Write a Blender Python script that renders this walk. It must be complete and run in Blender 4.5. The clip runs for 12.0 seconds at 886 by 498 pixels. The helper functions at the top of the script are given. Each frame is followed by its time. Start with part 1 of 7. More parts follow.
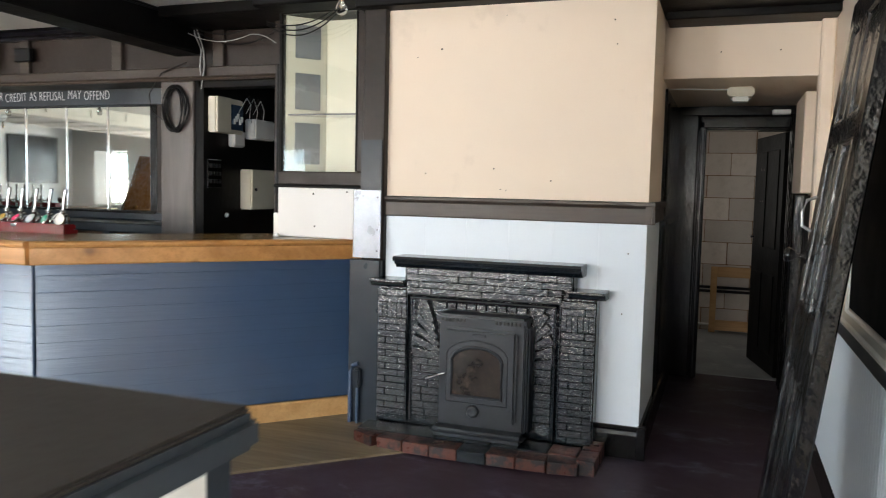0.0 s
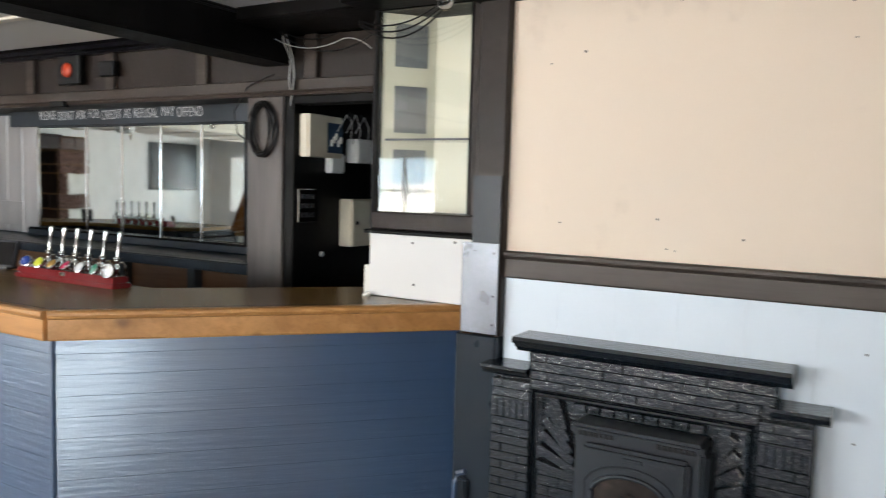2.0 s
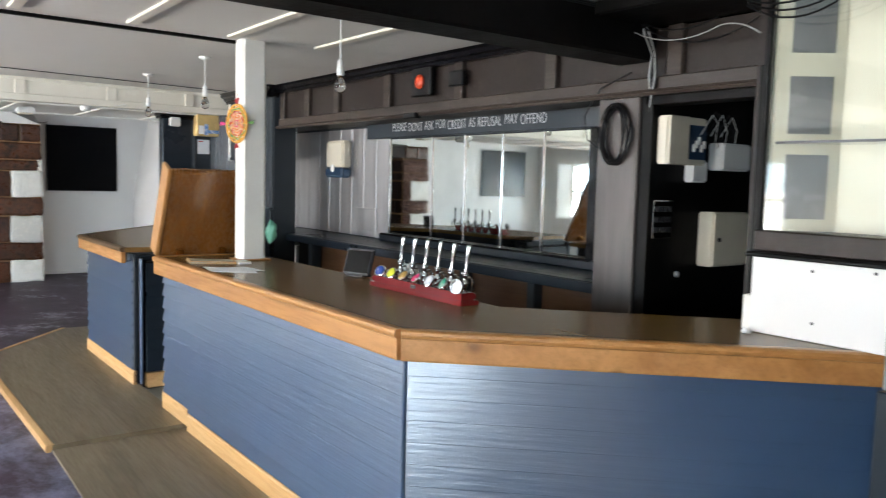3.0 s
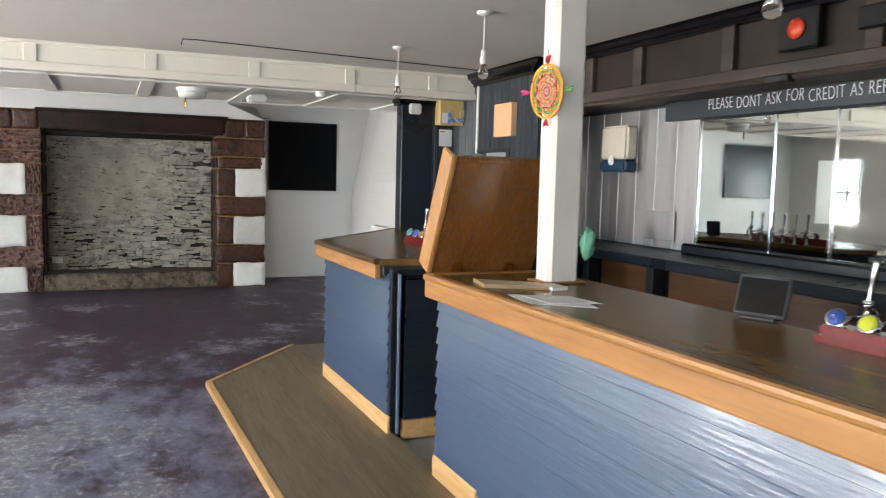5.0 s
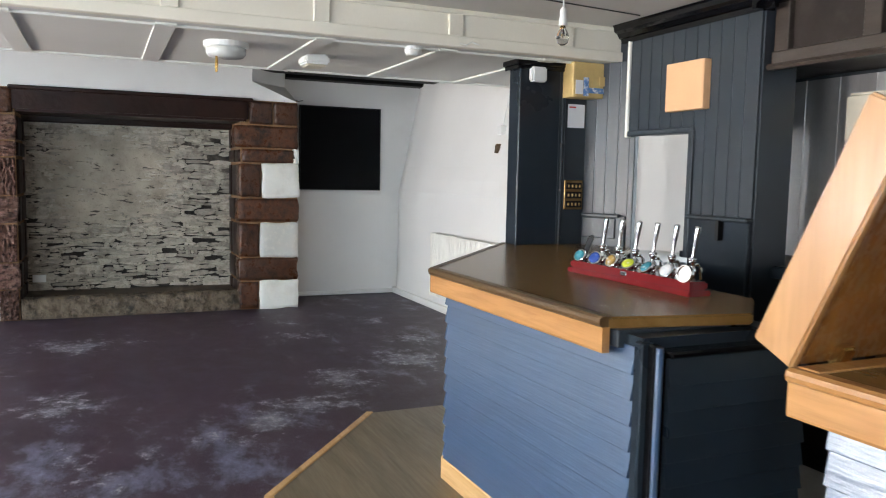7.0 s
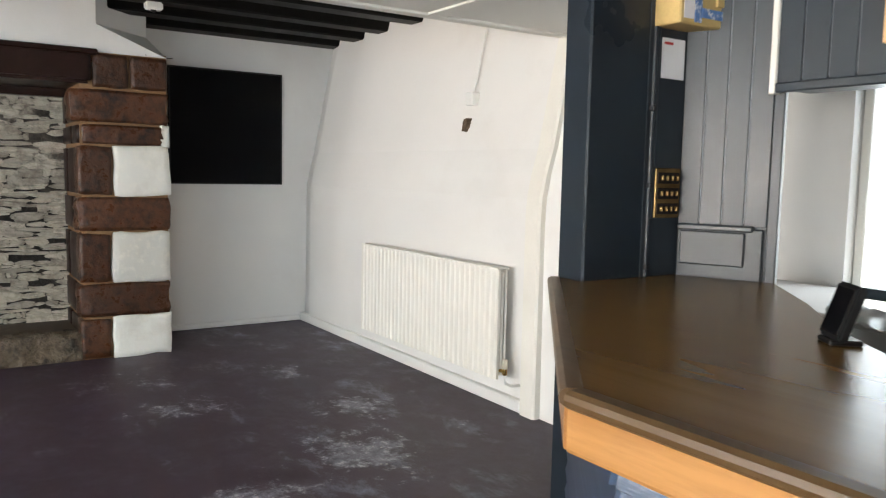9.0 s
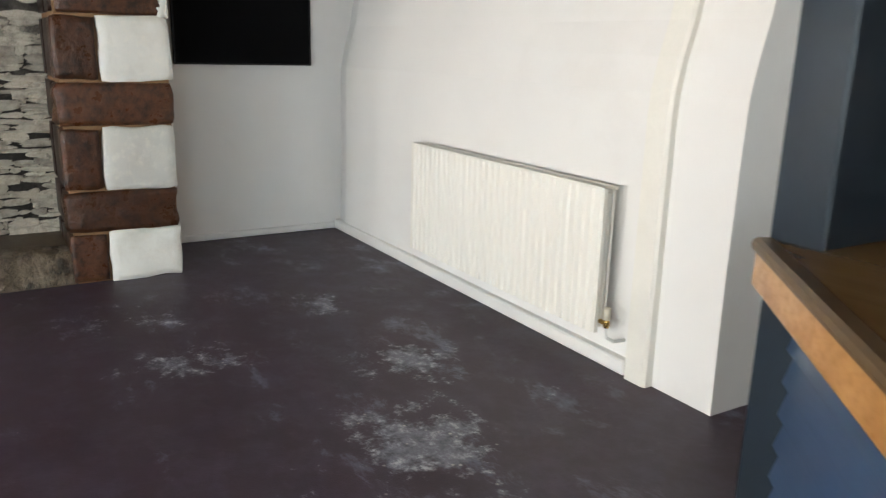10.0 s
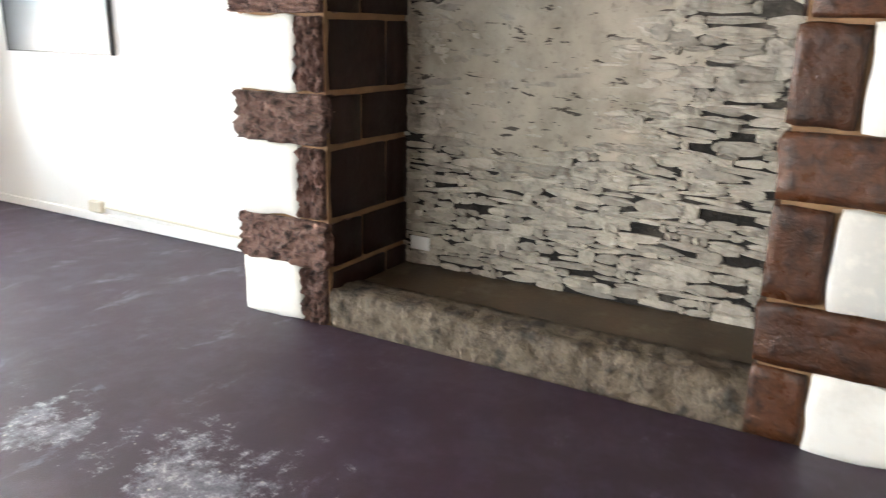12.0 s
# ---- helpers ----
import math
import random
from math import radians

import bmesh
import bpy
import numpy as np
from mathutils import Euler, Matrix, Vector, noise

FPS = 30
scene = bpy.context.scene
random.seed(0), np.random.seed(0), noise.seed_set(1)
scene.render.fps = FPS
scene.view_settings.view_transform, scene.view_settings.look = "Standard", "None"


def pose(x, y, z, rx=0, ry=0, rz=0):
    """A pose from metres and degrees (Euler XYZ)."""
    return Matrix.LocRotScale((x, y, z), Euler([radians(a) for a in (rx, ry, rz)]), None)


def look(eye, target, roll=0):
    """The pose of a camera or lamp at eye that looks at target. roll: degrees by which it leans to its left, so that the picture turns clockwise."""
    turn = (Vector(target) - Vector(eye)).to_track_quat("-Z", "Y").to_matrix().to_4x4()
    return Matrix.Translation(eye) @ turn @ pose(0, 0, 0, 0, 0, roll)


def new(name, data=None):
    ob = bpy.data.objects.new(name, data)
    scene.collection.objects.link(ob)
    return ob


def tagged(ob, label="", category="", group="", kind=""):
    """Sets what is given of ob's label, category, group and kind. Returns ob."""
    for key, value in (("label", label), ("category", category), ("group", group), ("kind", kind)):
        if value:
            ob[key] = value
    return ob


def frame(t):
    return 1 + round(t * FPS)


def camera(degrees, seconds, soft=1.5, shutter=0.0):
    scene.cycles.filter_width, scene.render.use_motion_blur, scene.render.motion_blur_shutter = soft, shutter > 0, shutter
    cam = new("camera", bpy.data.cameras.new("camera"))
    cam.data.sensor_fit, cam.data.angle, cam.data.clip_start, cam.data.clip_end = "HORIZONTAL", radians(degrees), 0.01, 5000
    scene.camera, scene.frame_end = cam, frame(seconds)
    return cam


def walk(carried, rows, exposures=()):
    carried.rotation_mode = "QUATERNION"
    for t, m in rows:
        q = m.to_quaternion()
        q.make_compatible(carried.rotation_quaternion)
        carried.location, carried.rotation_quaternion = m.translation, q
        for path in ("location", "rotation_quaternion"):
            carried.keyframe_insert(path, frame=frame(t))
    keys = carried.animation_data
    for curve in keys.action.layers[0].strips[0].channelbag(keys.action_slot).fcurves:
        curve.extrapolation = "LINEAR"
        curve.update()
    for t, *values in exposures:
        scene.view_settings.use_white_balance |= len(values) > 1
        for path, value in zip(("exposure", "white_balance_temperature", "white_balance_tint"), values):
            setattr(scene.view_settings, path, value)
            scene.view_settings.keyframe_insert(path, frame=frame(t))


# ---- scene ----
cam = camera(59.5, 12.0, soft=1.1, shutter=0.25)
METRES, EYE, TILT, LEAN, TURN = 11.5, 1.35, 0.0, 0.0, 19.9
ROWS = [
    (0.0, 0.0, 0.0, 0.0, 0.1, -4.35, -1.33),
    (0.5, 0.0102, 0.0251, 0.0089, -1.48, -4.4, -1.38),
    (1.0, 0.0098, 0.0508, 0.0151, -1.66, -4.42, -1.48),
    (1.5, 0.0056, 0.0753, 0.0192, 1.05, -4.54, -1.57),
    (2.0, -0.0006, 0.0996, 0.0199, 10.44, -4.76, -1.57),
    (2.5, -0.0116, 0.1174, 0.021, 23.39, -4.87, -1.59),
    (3.0, -0.0305, 0.1305, 0.0217, 33.55, -4.98, -1.51),
    (3.5, -0.054, 0.1471, 0.0213, 40.38, -5.09, -1.42),
    (5.5, -0.2142, 0.2034, 0.0131, 47.1, -5.16, -1.39),
    (6.0, -0.2622, 0.2178, 0.0119, 47.27, -5.18, -1.36),
    (6.5, -0.3086, 0.2359, 0.0118, 47.2, -5.27, -1.26),
    (7.0, -0.3543, 0.2529, 0.0114, 46.4, -5.28, -1.17),
    (9.0, -0.5325, 0.3606, 0.0082, 36.83, -5.63, -1.2),
    (9.5, -0.574, 0.3957, 0.0078, 36.55, -9.52, -1.17),
    (10.0, -0.6123, 0.4312, 0.0097, 39.15, -14.57, -1.46),
    (10.5, -0.647, 0.4621, 0.014, 50.66, -16.13, -1.4),
    (11.0, -0.6793, 0.4991, 0.0141, 67.45, -16.24, -1.14),
    (11.5, -0.7145, 0.5291, 0.0147, 84.17, -16.11, -1.11),
    (12.0, -0.7516, 0.5546, 0.0166, 100.59, -15.91, -1.12),
]
walk(cam, [(t, pose(0, 0, EYE, TILT, LEAN, TURN) @ pose(METRES * x, METRES * y, METRES * z, 90 + pitch, roll, yaw)) for t, x, y, z, yaw, pitch, roll in ROWS],
     exposures=((0.0, -0.18, 6620, 10), (0.5, -0.02, 6580, 10), (1.5, -0.16, 6490, 10), (2.0, -0.26, 6450, 10), (2.5, -0.36, 6370, 10), (3.0, 0.0, 6200, 9), (3.5, 0.12, 6130, 9), (5.5, -0.22, 6530, 10), (7.0, -0.12, 6230, 9), (9.0, -0.06, 6680, 9), (9.5, -0.02, 6700, 8), (10.0, -0.06, 6620, 8), (10.5, -0.3, 6880, 10), (11.0, 0.18, 6880, 10), (11.5, 0.78, 7080, 11), (12.0, 0.74, 6760, 12)))

# ---- world, sun and window light ----
world = bpy.data.worlds.new("sky")
scene.world = world
world.use_nodes = True
wn = world.node_tree
sky = wn.nodes.new("ShaderNodeTexSky")
sky.sky_type = 'NISHITA'
sky.sun_disc = False
sky.sun_elevation, sky.sun_rotation = radians(38), radians(20)
wn.links.new(sky.outputs[0], wn.nodes["Background"].inputs[0])
wn.nodes["Background"].inputs[1].default_value = 0.12

sun_data = bpy.data.lights.new("sun", 'SUN')
sun_data.energy, sun_data.angle, sun_data.color = 3.0, radians(0.5), (1.0, 0.94, 0.85)
sun = new("sun", sun_data)
sun.matrix_world = look((-20, 30, 40), (-8, 0, 0))


def window_lamp(name, x, y, z, w, h, direction, power, colour, spread=180.0):
    """Sky light entering one window opening."""
    d = bpy.data.lights.new(name, 'AREA')
    d.shape, d.size, d.size_y, d.energy, d.color, d.spread = 'RECTANGLE', w, h, power, colour, radians(spread)
    o = new(name, d)
    o.matrix_world = look((x, y, z), (x + direction[0], y + direction[1], z + direction[2]))
    return o


FRONT_WINDOWS = ((-13.28, -12.72), (-11.0, -9.6), (-8.3, -7.0), (-5.4, -4.1), (-2.3, -0.5))
WIN_Z0, WIN_Z1 = 0.85, 2.05
FRONT = -3.7
for (wx0, wx1), share in zip(FRONT_WINDOWS, (0.65, 1.3, 1.2, 1.4, 0.8)):
    window_lamp("sky_through_window", (wx0 + wx1) / 2, FRONT - 0.33, 1.45, wx1 - wx0, 1.2, (0, 1, 0), 120 * share, (0.66, 0.85, 1.0))
    window_lamp("street_through_window", (wx0 + wx1) / 2, FRONT - 0.52, 1.22, wx1 - wx0, 0.8, (0, 1, 0.6), 92 * share, (1.0, 0.74, 0.52), 120)
window_lamp("sky_through_east_window", 0.74, -1.75, 1.5, 2.0, 1.3, (-1, 0, 0), 175, (0.76, 0.89, 1.0))
window_lamp("sky_through_back_window", -8.83, 5.72, 1.5, 0.78, 1.15, (0, -1, 0), 17, (0.82, 0.91, 1.0))
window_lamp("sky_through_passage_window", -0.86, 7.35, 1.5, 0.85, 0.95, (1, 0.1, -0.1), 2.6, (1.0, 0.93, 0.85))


# ---- materials ----
def nodes_of(name):
    m = bpy.data.materials.new(name)
    m.use_nodes = True
    nt = m.node_tree
    return m, nt, nt.nodes, nt.links, nt.nodes["Principled BSDF"]


def varied_coords(nt, stretch=(1, 1, 1)):
    """Places in metres, shifted at random from object to object."""
    n, l = nt.nodes, nt.links
    tc, oi = n.new("ShaderNodeNewGeometry"), n.new("ShaderNodeObjectInfo")
    mul = n.new("ShaderNodeMath")
    mul.operation, mul.inputs[1].default_value = 'MULTIPLY', 23.0
    add = n.new("ShaderNodeVectorMath")
    mp = n.new("ShaderNodeMapping")
    mp.inputs["Scale"].default_value = stretch
    l.new(oi.outputs["Random"], mul.inputs[0])
    l.new(tc.outputs["Position"], add.inputs[0])
    l.new(mul.outputs[0], add.inputs[1])
    l.new(add.outputs[0], mp.inputs[0])
    return mp.outputs[0], oi


def noise_tex(nt, vec, scale, detail=4.0, rough=0.55, distortion=0.0):
    t = nt.nodes.new("ShaderNodeTexNoise")
    t.inputs["Scale"].default_value, t.inputs["Detail"].default_value = scale, detail
    t.inputs["Roughness"].default_value, t.inputs["Distortion"].default_value = rough, distortion
    nt.links.new(vec, t.inputs["Vector"])
    return t.outputs["Fac"]


def ramp(nt, fac, stops):
    r = nt.nodes.new("ShaderNodeValToRGB")
    while len(r.color_ramp.elements) < len(stops):
        r.color_ramp.elements.new(0.5)
    for e, (p, c) in zip(r.color_ramp.elements, stops):
        e.position, e.color = p, (*c, 1.0)
    nt.links.new(fac, r.inputs[0])
    return r.outputs[0]


def remap(nt, fac, a, b, c=0.0, d=1.0):
    r = nt.nodes.new("ShaderNodeMapRange")
    for i, v in enumerate((a, b, c, d)):
        r.inputs[i + 1].default_value = v
    nt.links.new(fac, r.inputs[0])
    return r.outputs[0]


def mixed(nt, fac, a, b, mode='MIX'):
    m = nt.nodes.new("ShaderNodeMix")
    m.data_type, m.blend_type = 'RGBA', mode
    for slot, v in ((0, fac), (6, a), (7, b)):
        if isinstance(v, (int, float)):
            m.inputs[slot].default_value = v
        elif isinstance(v, tuple):
            m.inputs[slot].default_value = (*v, 1.0)
        else:
            nt.links.new(v, m.inputs[slot])
    return m.outputs[2]


def bumped(nt, bsdf, height, strength, distance=0.01):
    b = nt.nodes.new("ShaderNodeBump")
    b.inputs["Strength"].default_value, b.inputs["Distance"].default_value = strength, distance
    nt.links.new(height, b.inputs["Height"])
    nt.links.new(b.outputs[0], bsdf.inputs["Normal"])
    nt.links.new(b.outputs[0], bsdf.inputs["Coat Normal"])


def tone(c, k):
    return tuple(min(1.0, v * k) for v in c)


def plain(name, base, rough=0.6, metal=0.0, var=0.14, scale=5.0, fine=70.0, bump=0.15, stain=None, rough_var=0.06, stretch=(1, 1, 1), coat=0.0, depth=0.004, spec=0.5, coat_rough=0.12):
    """Paint, plastic, plaster or metal with mottling, fine grain and an optional stain colour."""
    m, nt, n, l, bsdf = nodes_of(name)
    vec, oi = varied_coords(nt, stretch)
    big, small = noise_tex(nt, vec, scale), noise_tex(nt, vec, fine, 3.0)
    col = ramp(nt, big, [(0.3, tone(base, 1 - var)), (0.5, base), (0.72, tone(base, 1 + var * 0.8))])
    col = mixed(nt, remap(nt, small, 0.35, 0.7, 0.0, 0.35), col, tone(base, 1 - var * 1.2))
    if stain:
        s = noise_tex(nt, vec, stain[2], 6.0, 0.65)
        col = mixed(nt, remap(nt, s, stain[3], stain[3] + 0.12, 0.0, stain[1]), col, stain[0])
    l.new(col, bsdf.inputs["Base Color"])
    l.new(remap(nt, big, 0.3, 0.7, rough - rough_var, rough + rough_var), bsdf.inputs["Roughness"])
    bsdf.inputs["Metallic"].default_value = metal
    bsdf.inputs["Specular IOR Level"].default_value = spec
    bsdf.inputs["Coat Weight"].default_value = coat
    bsdf.inputs["Coat Roughness"].default_value = coat_rough
    if bump:
        bumped(nt, bsdf, small, bump, depth)
    return m


def wood(name, dark, light, axis='x', rough=0.42, scale=1.0, coat=0.0, bump=0.12, grain=1.0, knots=True, rough_var=1.0, spec=0.5):
    """Wood with its grain along one axis."""
    m, nt, n, l, bsdf = nodes_of(name)
    st = {'x': (0.7, 9, 9), 'y': (9, 0.7, 9), 'z': (9, 9, 0.7)}[axis]
    vec, oi = varied_coords(nt, tuple(s * scale for s in st))
    broad = noise_tex(nt, vec, 1.1, 3.0, 0.5, 0.6)
    fibre = noise_tex(nt, vec, 7.0, 5.0, 0.6, 0.3)
    col = ramp(nt, broad, [(0.3, dark), (0.5, tuple((a + b) / 2 for a, b in zip(dark, light))), (0.7, light)])
    col = mixed(nt, remap(nt, fibre, 0.45, 0.7, 0.0, 0.45 * grain), col, tone(dark, 0.75))
    tint = remap(nt, oi.outputs["Random"], 0, 1, 0.0, 0.22)
    col = mixed(nt, tint, col, tone(dark, 0.8))
    if knots:
        vo = nt.nodes.new("ShaderNodeTexVoronoi")
        vo.inputs["Scale"].default_value = 0.55
        l.new(vec, vo.inputs["Vector"])
        col = mixed(nt, remap(nt, vo.outputs["Distance"], 0.05, 0.16, 0.75, 0.0), col, tone(dark, 0.35))
    l.new(col, bsdf.inputs["Base Color"])
    l.new(remap(nt, fibre, 0.3, 0.7, rough - 0.08 * rough_var, rough + 0.1 * rough_var), bsdf.inputs["Roughness"])
    bsdf.inputs["Specular IOR Level"].default_value = spec
    bsdf.inputs["Coat Weight"].default_value = coat
    bsdf.inputs["Coat Roughness"].default_value = 0.15
    bumped(nt, bsdf, fibre, bump, 0.003)
    return m


def glass_like(name, colour, rough=0.02, trans=1.0, ior=1.45):
    m, nt, n, l, bsdf = nodes_of(name)
    bsdf.inputs["Base Color"].default_value = (*colour, 1)
    bsdf.inputs["Transmission Weight"].default_value = trans
    bsdf.inputs["IOR"].default_value = ior
    vec, oi = varied_coords(nt)
    l.new(remap(nt, noise_tex(nt, vec, 4.0), 0.3, 0.7, rough, rough + 0.02), bsdf.inputs["Roughness"])
    return m


def mirror_like(name):
    m, nt, n, l, bsdf = nodes_of(name)
    vec, oi = varied_coords(nt)
    smear = noise_tex(nt, vec, 3.0, 5.0)
    l.new(ramp(nt, smear, [(0.3, (0.62, 0.66, 0.63)), (0.7, (0.74, 0.77, 0.74))]), bsdf.inputs["Base Color"])
    bsdf.inputs["Metallic"].default_value = 1.0
    l.new(remap(nt, smear, 0.4, 0.8, 0.015, 0.07), bsdf.inputs["Roughness"])
    return m


def carpet_like(name):
    """Worn aubergine carpet with glue-grey bald patches and flecks of plaster."""
    m, nt, n, l, bsdf = nodes_of(name)
    tc = n.new("ShaderNodeTexCoord")
    v = tc.outputs["Object"]
    big, mid, fine = noise_tex(nt, v, 0.7, 4.0), noise_tex(nt, v, 4.0, 8.0, 0.72), noise_tex(nt, v, 160.0, 2.0)
    streak = n.new("ShaderNodeMapping")
    streak.inputs["Rotation"].default_value, streak.inputs["Scale"].default_value = (0, 0, 0.4), (0.85, 1.35, 1.0)
    l.new(v, streak.inputs[0])
    worn = noise_tex(nt, streak.outputs[0], 2.6, 10.0, 0.74, 0.15)
    col = ramp(nt, big, [(0.3, (0.028, 0.012, 0.024)), (0.7, (0.044, 0.021, 0.040))])
    col = mixed(nt, remap(nt, fine, 0.3, 0.75, 0.0, 0.5), col, (0.016, 0.007, 0.014))
    col = mixed(nt, remap(nt, mid, 0.46, 0.74, 0.0, 0.42), col, (0.098, 0.086, 0.138))
    # bald patches: centre, half length, half width, weight
    patches = ((-11.95, 1.15, 0.42, 0.55, 0.9), (-10.15, 1.08, 0.4, 0.35, 0.7), (-8.0, 1.1, 0.8, 0.5, 0.8), (-7.2, 1.5, 0.7, 0.4, 0.75), (-12.55, 2.88, 0.35, 0.35, 0.6),
               (-12.36, 3.9, 0.28, 0.2, 0.7), (-11.8, 3.08, 0.3, 0.42, 0.75), (-11.35, 3.95, 0.4, 0.3, 0.85), (-10.62, 3.62, 0.45, 0.36, 1.0), (-10.8, 4.29, 0.2, 0.14, 0.5),
               (-10.25, 2.95, 0.5, 0.35, 0.75), (-11.9, 0.3, 0.35, 0.55, 0.7), (-6.6, 1.0, 0.8, 0.6, 0.6), (-9.2, 1.9, 0.5, 0.35, 0.55), (-7.0, 0.9, 1.1, 0.45, 0.85), (-8.9, 1.3, 0.5, 0.4, 0.6), (-5.8, 1.55, 0.5, 0.3, 0.7), (-9.8, 0.2, 0.6, 0.5, 0.6), (-7.4, 1.05, 0.55, 0.35, 1.0), (-8.2, 1.1, 0.35, 0.22, 0.95), (-11.05, 0.55, 0.4, 0.25, 0.8), (-9.4, 2.25, 0.5, 0.3, 0.85), (-6.45, 1.5, 0.5, 0.3, 0.9), (-8.40, 1.05, 0.32, 0.42, 1.0), (-7.35, 1.35, 0.45, 0.28, 1.0), (-10.05, 1.08, 0.22, 0.38, 0.85), (-9.65, 2.6, 0.3, 0.45, 0.85))
    total = None
    for px, py, ax, ay, wgt in patches:
        mp = n.new("ShaderNodeMapping")
        mp.vector_type = 'TEXTURE'
        mp.inputs["Location"].default_value, mp.inputs["Scale"].default_value = (px, py, 0), (ax, ay, 1)
        l.new(v, mp.inputs[0])
        ln = n.new("ShaderNodeVectorMath")
        ln.operation = 'LENGTH'
        l.new(mp.outputs[0], ln.inputs[0])
        f = remap(nt, ln.outputs["Value"], 0.15, 1.25, wgt, 0.0)
        if total is None:
            total = f
        else:
            mx = n.new("ShaderNodeMath")
            mx.operation = 'MAXIMUM'
            l.new(total, mx.inputs[0])
            l.new(f, mx.inputs[1])
            total = mx.outputs[0]
    add = n.new("ShaderNodeMath")
    add.operation = 'ADD'
    l.new(total, add.inputs[0])
    l.new(remap(nt, mid, 0.30, 0.70, -0.62, 0.62), add.inputs[1])
    # lavender-grey wear and painted bluish sheen over the trodden stretch, then bare backing in the patches
    sep = n.new("ShaderNodeSeparateXYZ")
    l.new(v, sep.inputs[0])
    trod_sheen = n.new("ShaderNodeMath")
    trod_sheen.operation = 'MULTIPLY_ADD'
    lane = n.new("ShaderNodeMath")
    lane.operation = 'MULTIPLY'
    l.new(remap(nt, sep.outputs["Y"], 3.3, 2.1, 0.0, 1.0), lane.inputs[0])
    l.new(remap(nt, sep.outputs["Y"], 0.2, 1.1, 0.35, 1.0), lane.inputs[1])
    l.new(remap(nt, sep.outputs["X"], -10.4, -8.0, -0.05, 0.15), trod_sheen.inputs[0])
    l.new(lane.outputs[0], trod_sheen.inputs[1])
    l.new(worn, trod_sheen.inputs[2])
    soft = n.new("ShaderNodeMath")
    soft.operation = 'MULTIPLY_ADD'
    l.new(total, soft.inputs[0])
    soft.inputs[1].default_value = 0.07
    l.new(trod_sheen.outputs[0], soft.inputs[2])
    # the reflected sky's blue is put into this worn colour
    col = mixed(nt, remap(nt, soft.outputs[0], 0.57, 0.79, 0.0, 0.92), col, (0.205, 0.222, 0.335))
    bald = remap(nt, add.outputs[0], 0.52, 0.84, 0.0, 0.85)
    col = mixed(nt, bald, col, ramp(nt, noise_tex(nt, v, 16.0, 8.0, 0.78), [(0.38, (0.090, 0.086, 0.112)), (0.53, (0.20, 0.202, 0.242)), (0.68, (0.60, 0.605, 0.64))]))
    flecks = n.new("ShaderNodeTexVoronoi")
    flecks.inputs["Scale"].default_value = 17.0
    l.new(v, flecks.inputs["Vector"])
    fl = n.new("ShaderNodeMath")
    fl.operation = 'MULTIPLY'
    l.new(remap(nt, flecks.outputs["Distance"], 0.06, 0.15, 1.0, 0.0), fl.inputs[0])
    l.new(remap(nt, add.outputs[0], 0.38, 0.75, 0.0, 0.95), fl.inputs[1])
    col = mixed(nt, fl.outputs[0], col, (0.5, 0.47, 0.44))
    l.new(col, bsdf.inputs["Base Color"])
    l.new(remap(nt, soft.outputs[0], 0.5, 0.80, 0.54, 0.35), bsdf.inputs["Roughness"])
    bsdf.inputs["Specular IOR Level"].default_value = 0.55
    bumped(nt, bsdf, fine, 0.35, 0.004)
    return m


def rubble_joint(name):
    """Lime wash over packed joints, dark in patches and darker towards the bottom."""
    m, nt, n, l, bsdf = nodes_of(name)
    tc = n.new("ShaderNodeTexCoord")
    v = tc.outputs["Object"]
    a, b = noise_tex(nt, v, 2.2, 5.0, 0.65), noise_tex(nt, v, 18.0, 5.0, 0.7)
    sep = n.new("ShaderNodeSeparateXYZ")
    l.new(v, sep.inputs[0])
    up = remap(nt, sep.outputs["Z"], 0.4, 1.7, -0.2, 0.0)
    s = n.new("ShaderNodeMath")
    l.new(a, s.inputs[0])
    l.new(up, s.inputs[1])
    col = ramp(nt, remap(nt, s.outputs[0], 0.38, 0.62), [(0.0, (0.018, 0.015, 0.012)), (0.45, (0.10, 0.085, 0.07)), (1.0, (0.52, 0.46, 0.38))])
    col = mixed(nt, remap(nt, b, 0.45, 0.7, 0.0, 0.5), col, (0.05, 0.042, 0.035))
    l.new(col, bsdf.inputs["Base Color"])
    bsdf.inputs["Roughness"].default_value = 0.9
    bumped(nt, bsdf, b, 0.9, 0.03)
    return m


def limewash(name):
    """Smooth lime daub, thin and dirty in places."""
    m, nt, n, l, bsdf = nodes_of(name)
    tc = n.new("ShaderNodeTexCoord")
    v = tc.outputs["Object"]
    a, b = noise_tex(nt, v, 3.0, 6.0, 0.65), noise_tex(nt, v, 22.0, 6.0, 0.7)
    col = ramp(nt, a, [(0.3, (0.26, 0.224, 0.173)), (0.5, (0.405, 0.35, 0.277)), (0.7, (0.49, 0.426, 0.342))])
    col = mixed(nt, remap(nt, b, 0.56, 0.72, 0.0, 0.6), col, (0.16, 0.13, 0.10))
    slots = n.new("ShaderNodeMapping")
    slots.inputs["Scale"].default_value = (1.0, 5.0, 21.0)
    l.new(v, slots.inputs[0])
    gap = noise_tex(nt, slots.outputs[0], 1.3, 3.0, 0.6, 0.3)
    col = mixed(nt, remap(nt, gap, 0.615, 0.66, 0.0, 0.92), col, (0.035, 0.026, 0.020))
    l.new(col, bsdf.inputs["Base Color"])
    bsdf.inputs["Roughness"].default_value = 0.88
    bumped(nt, bsdf, b, 0.5, 0.01)
    return m


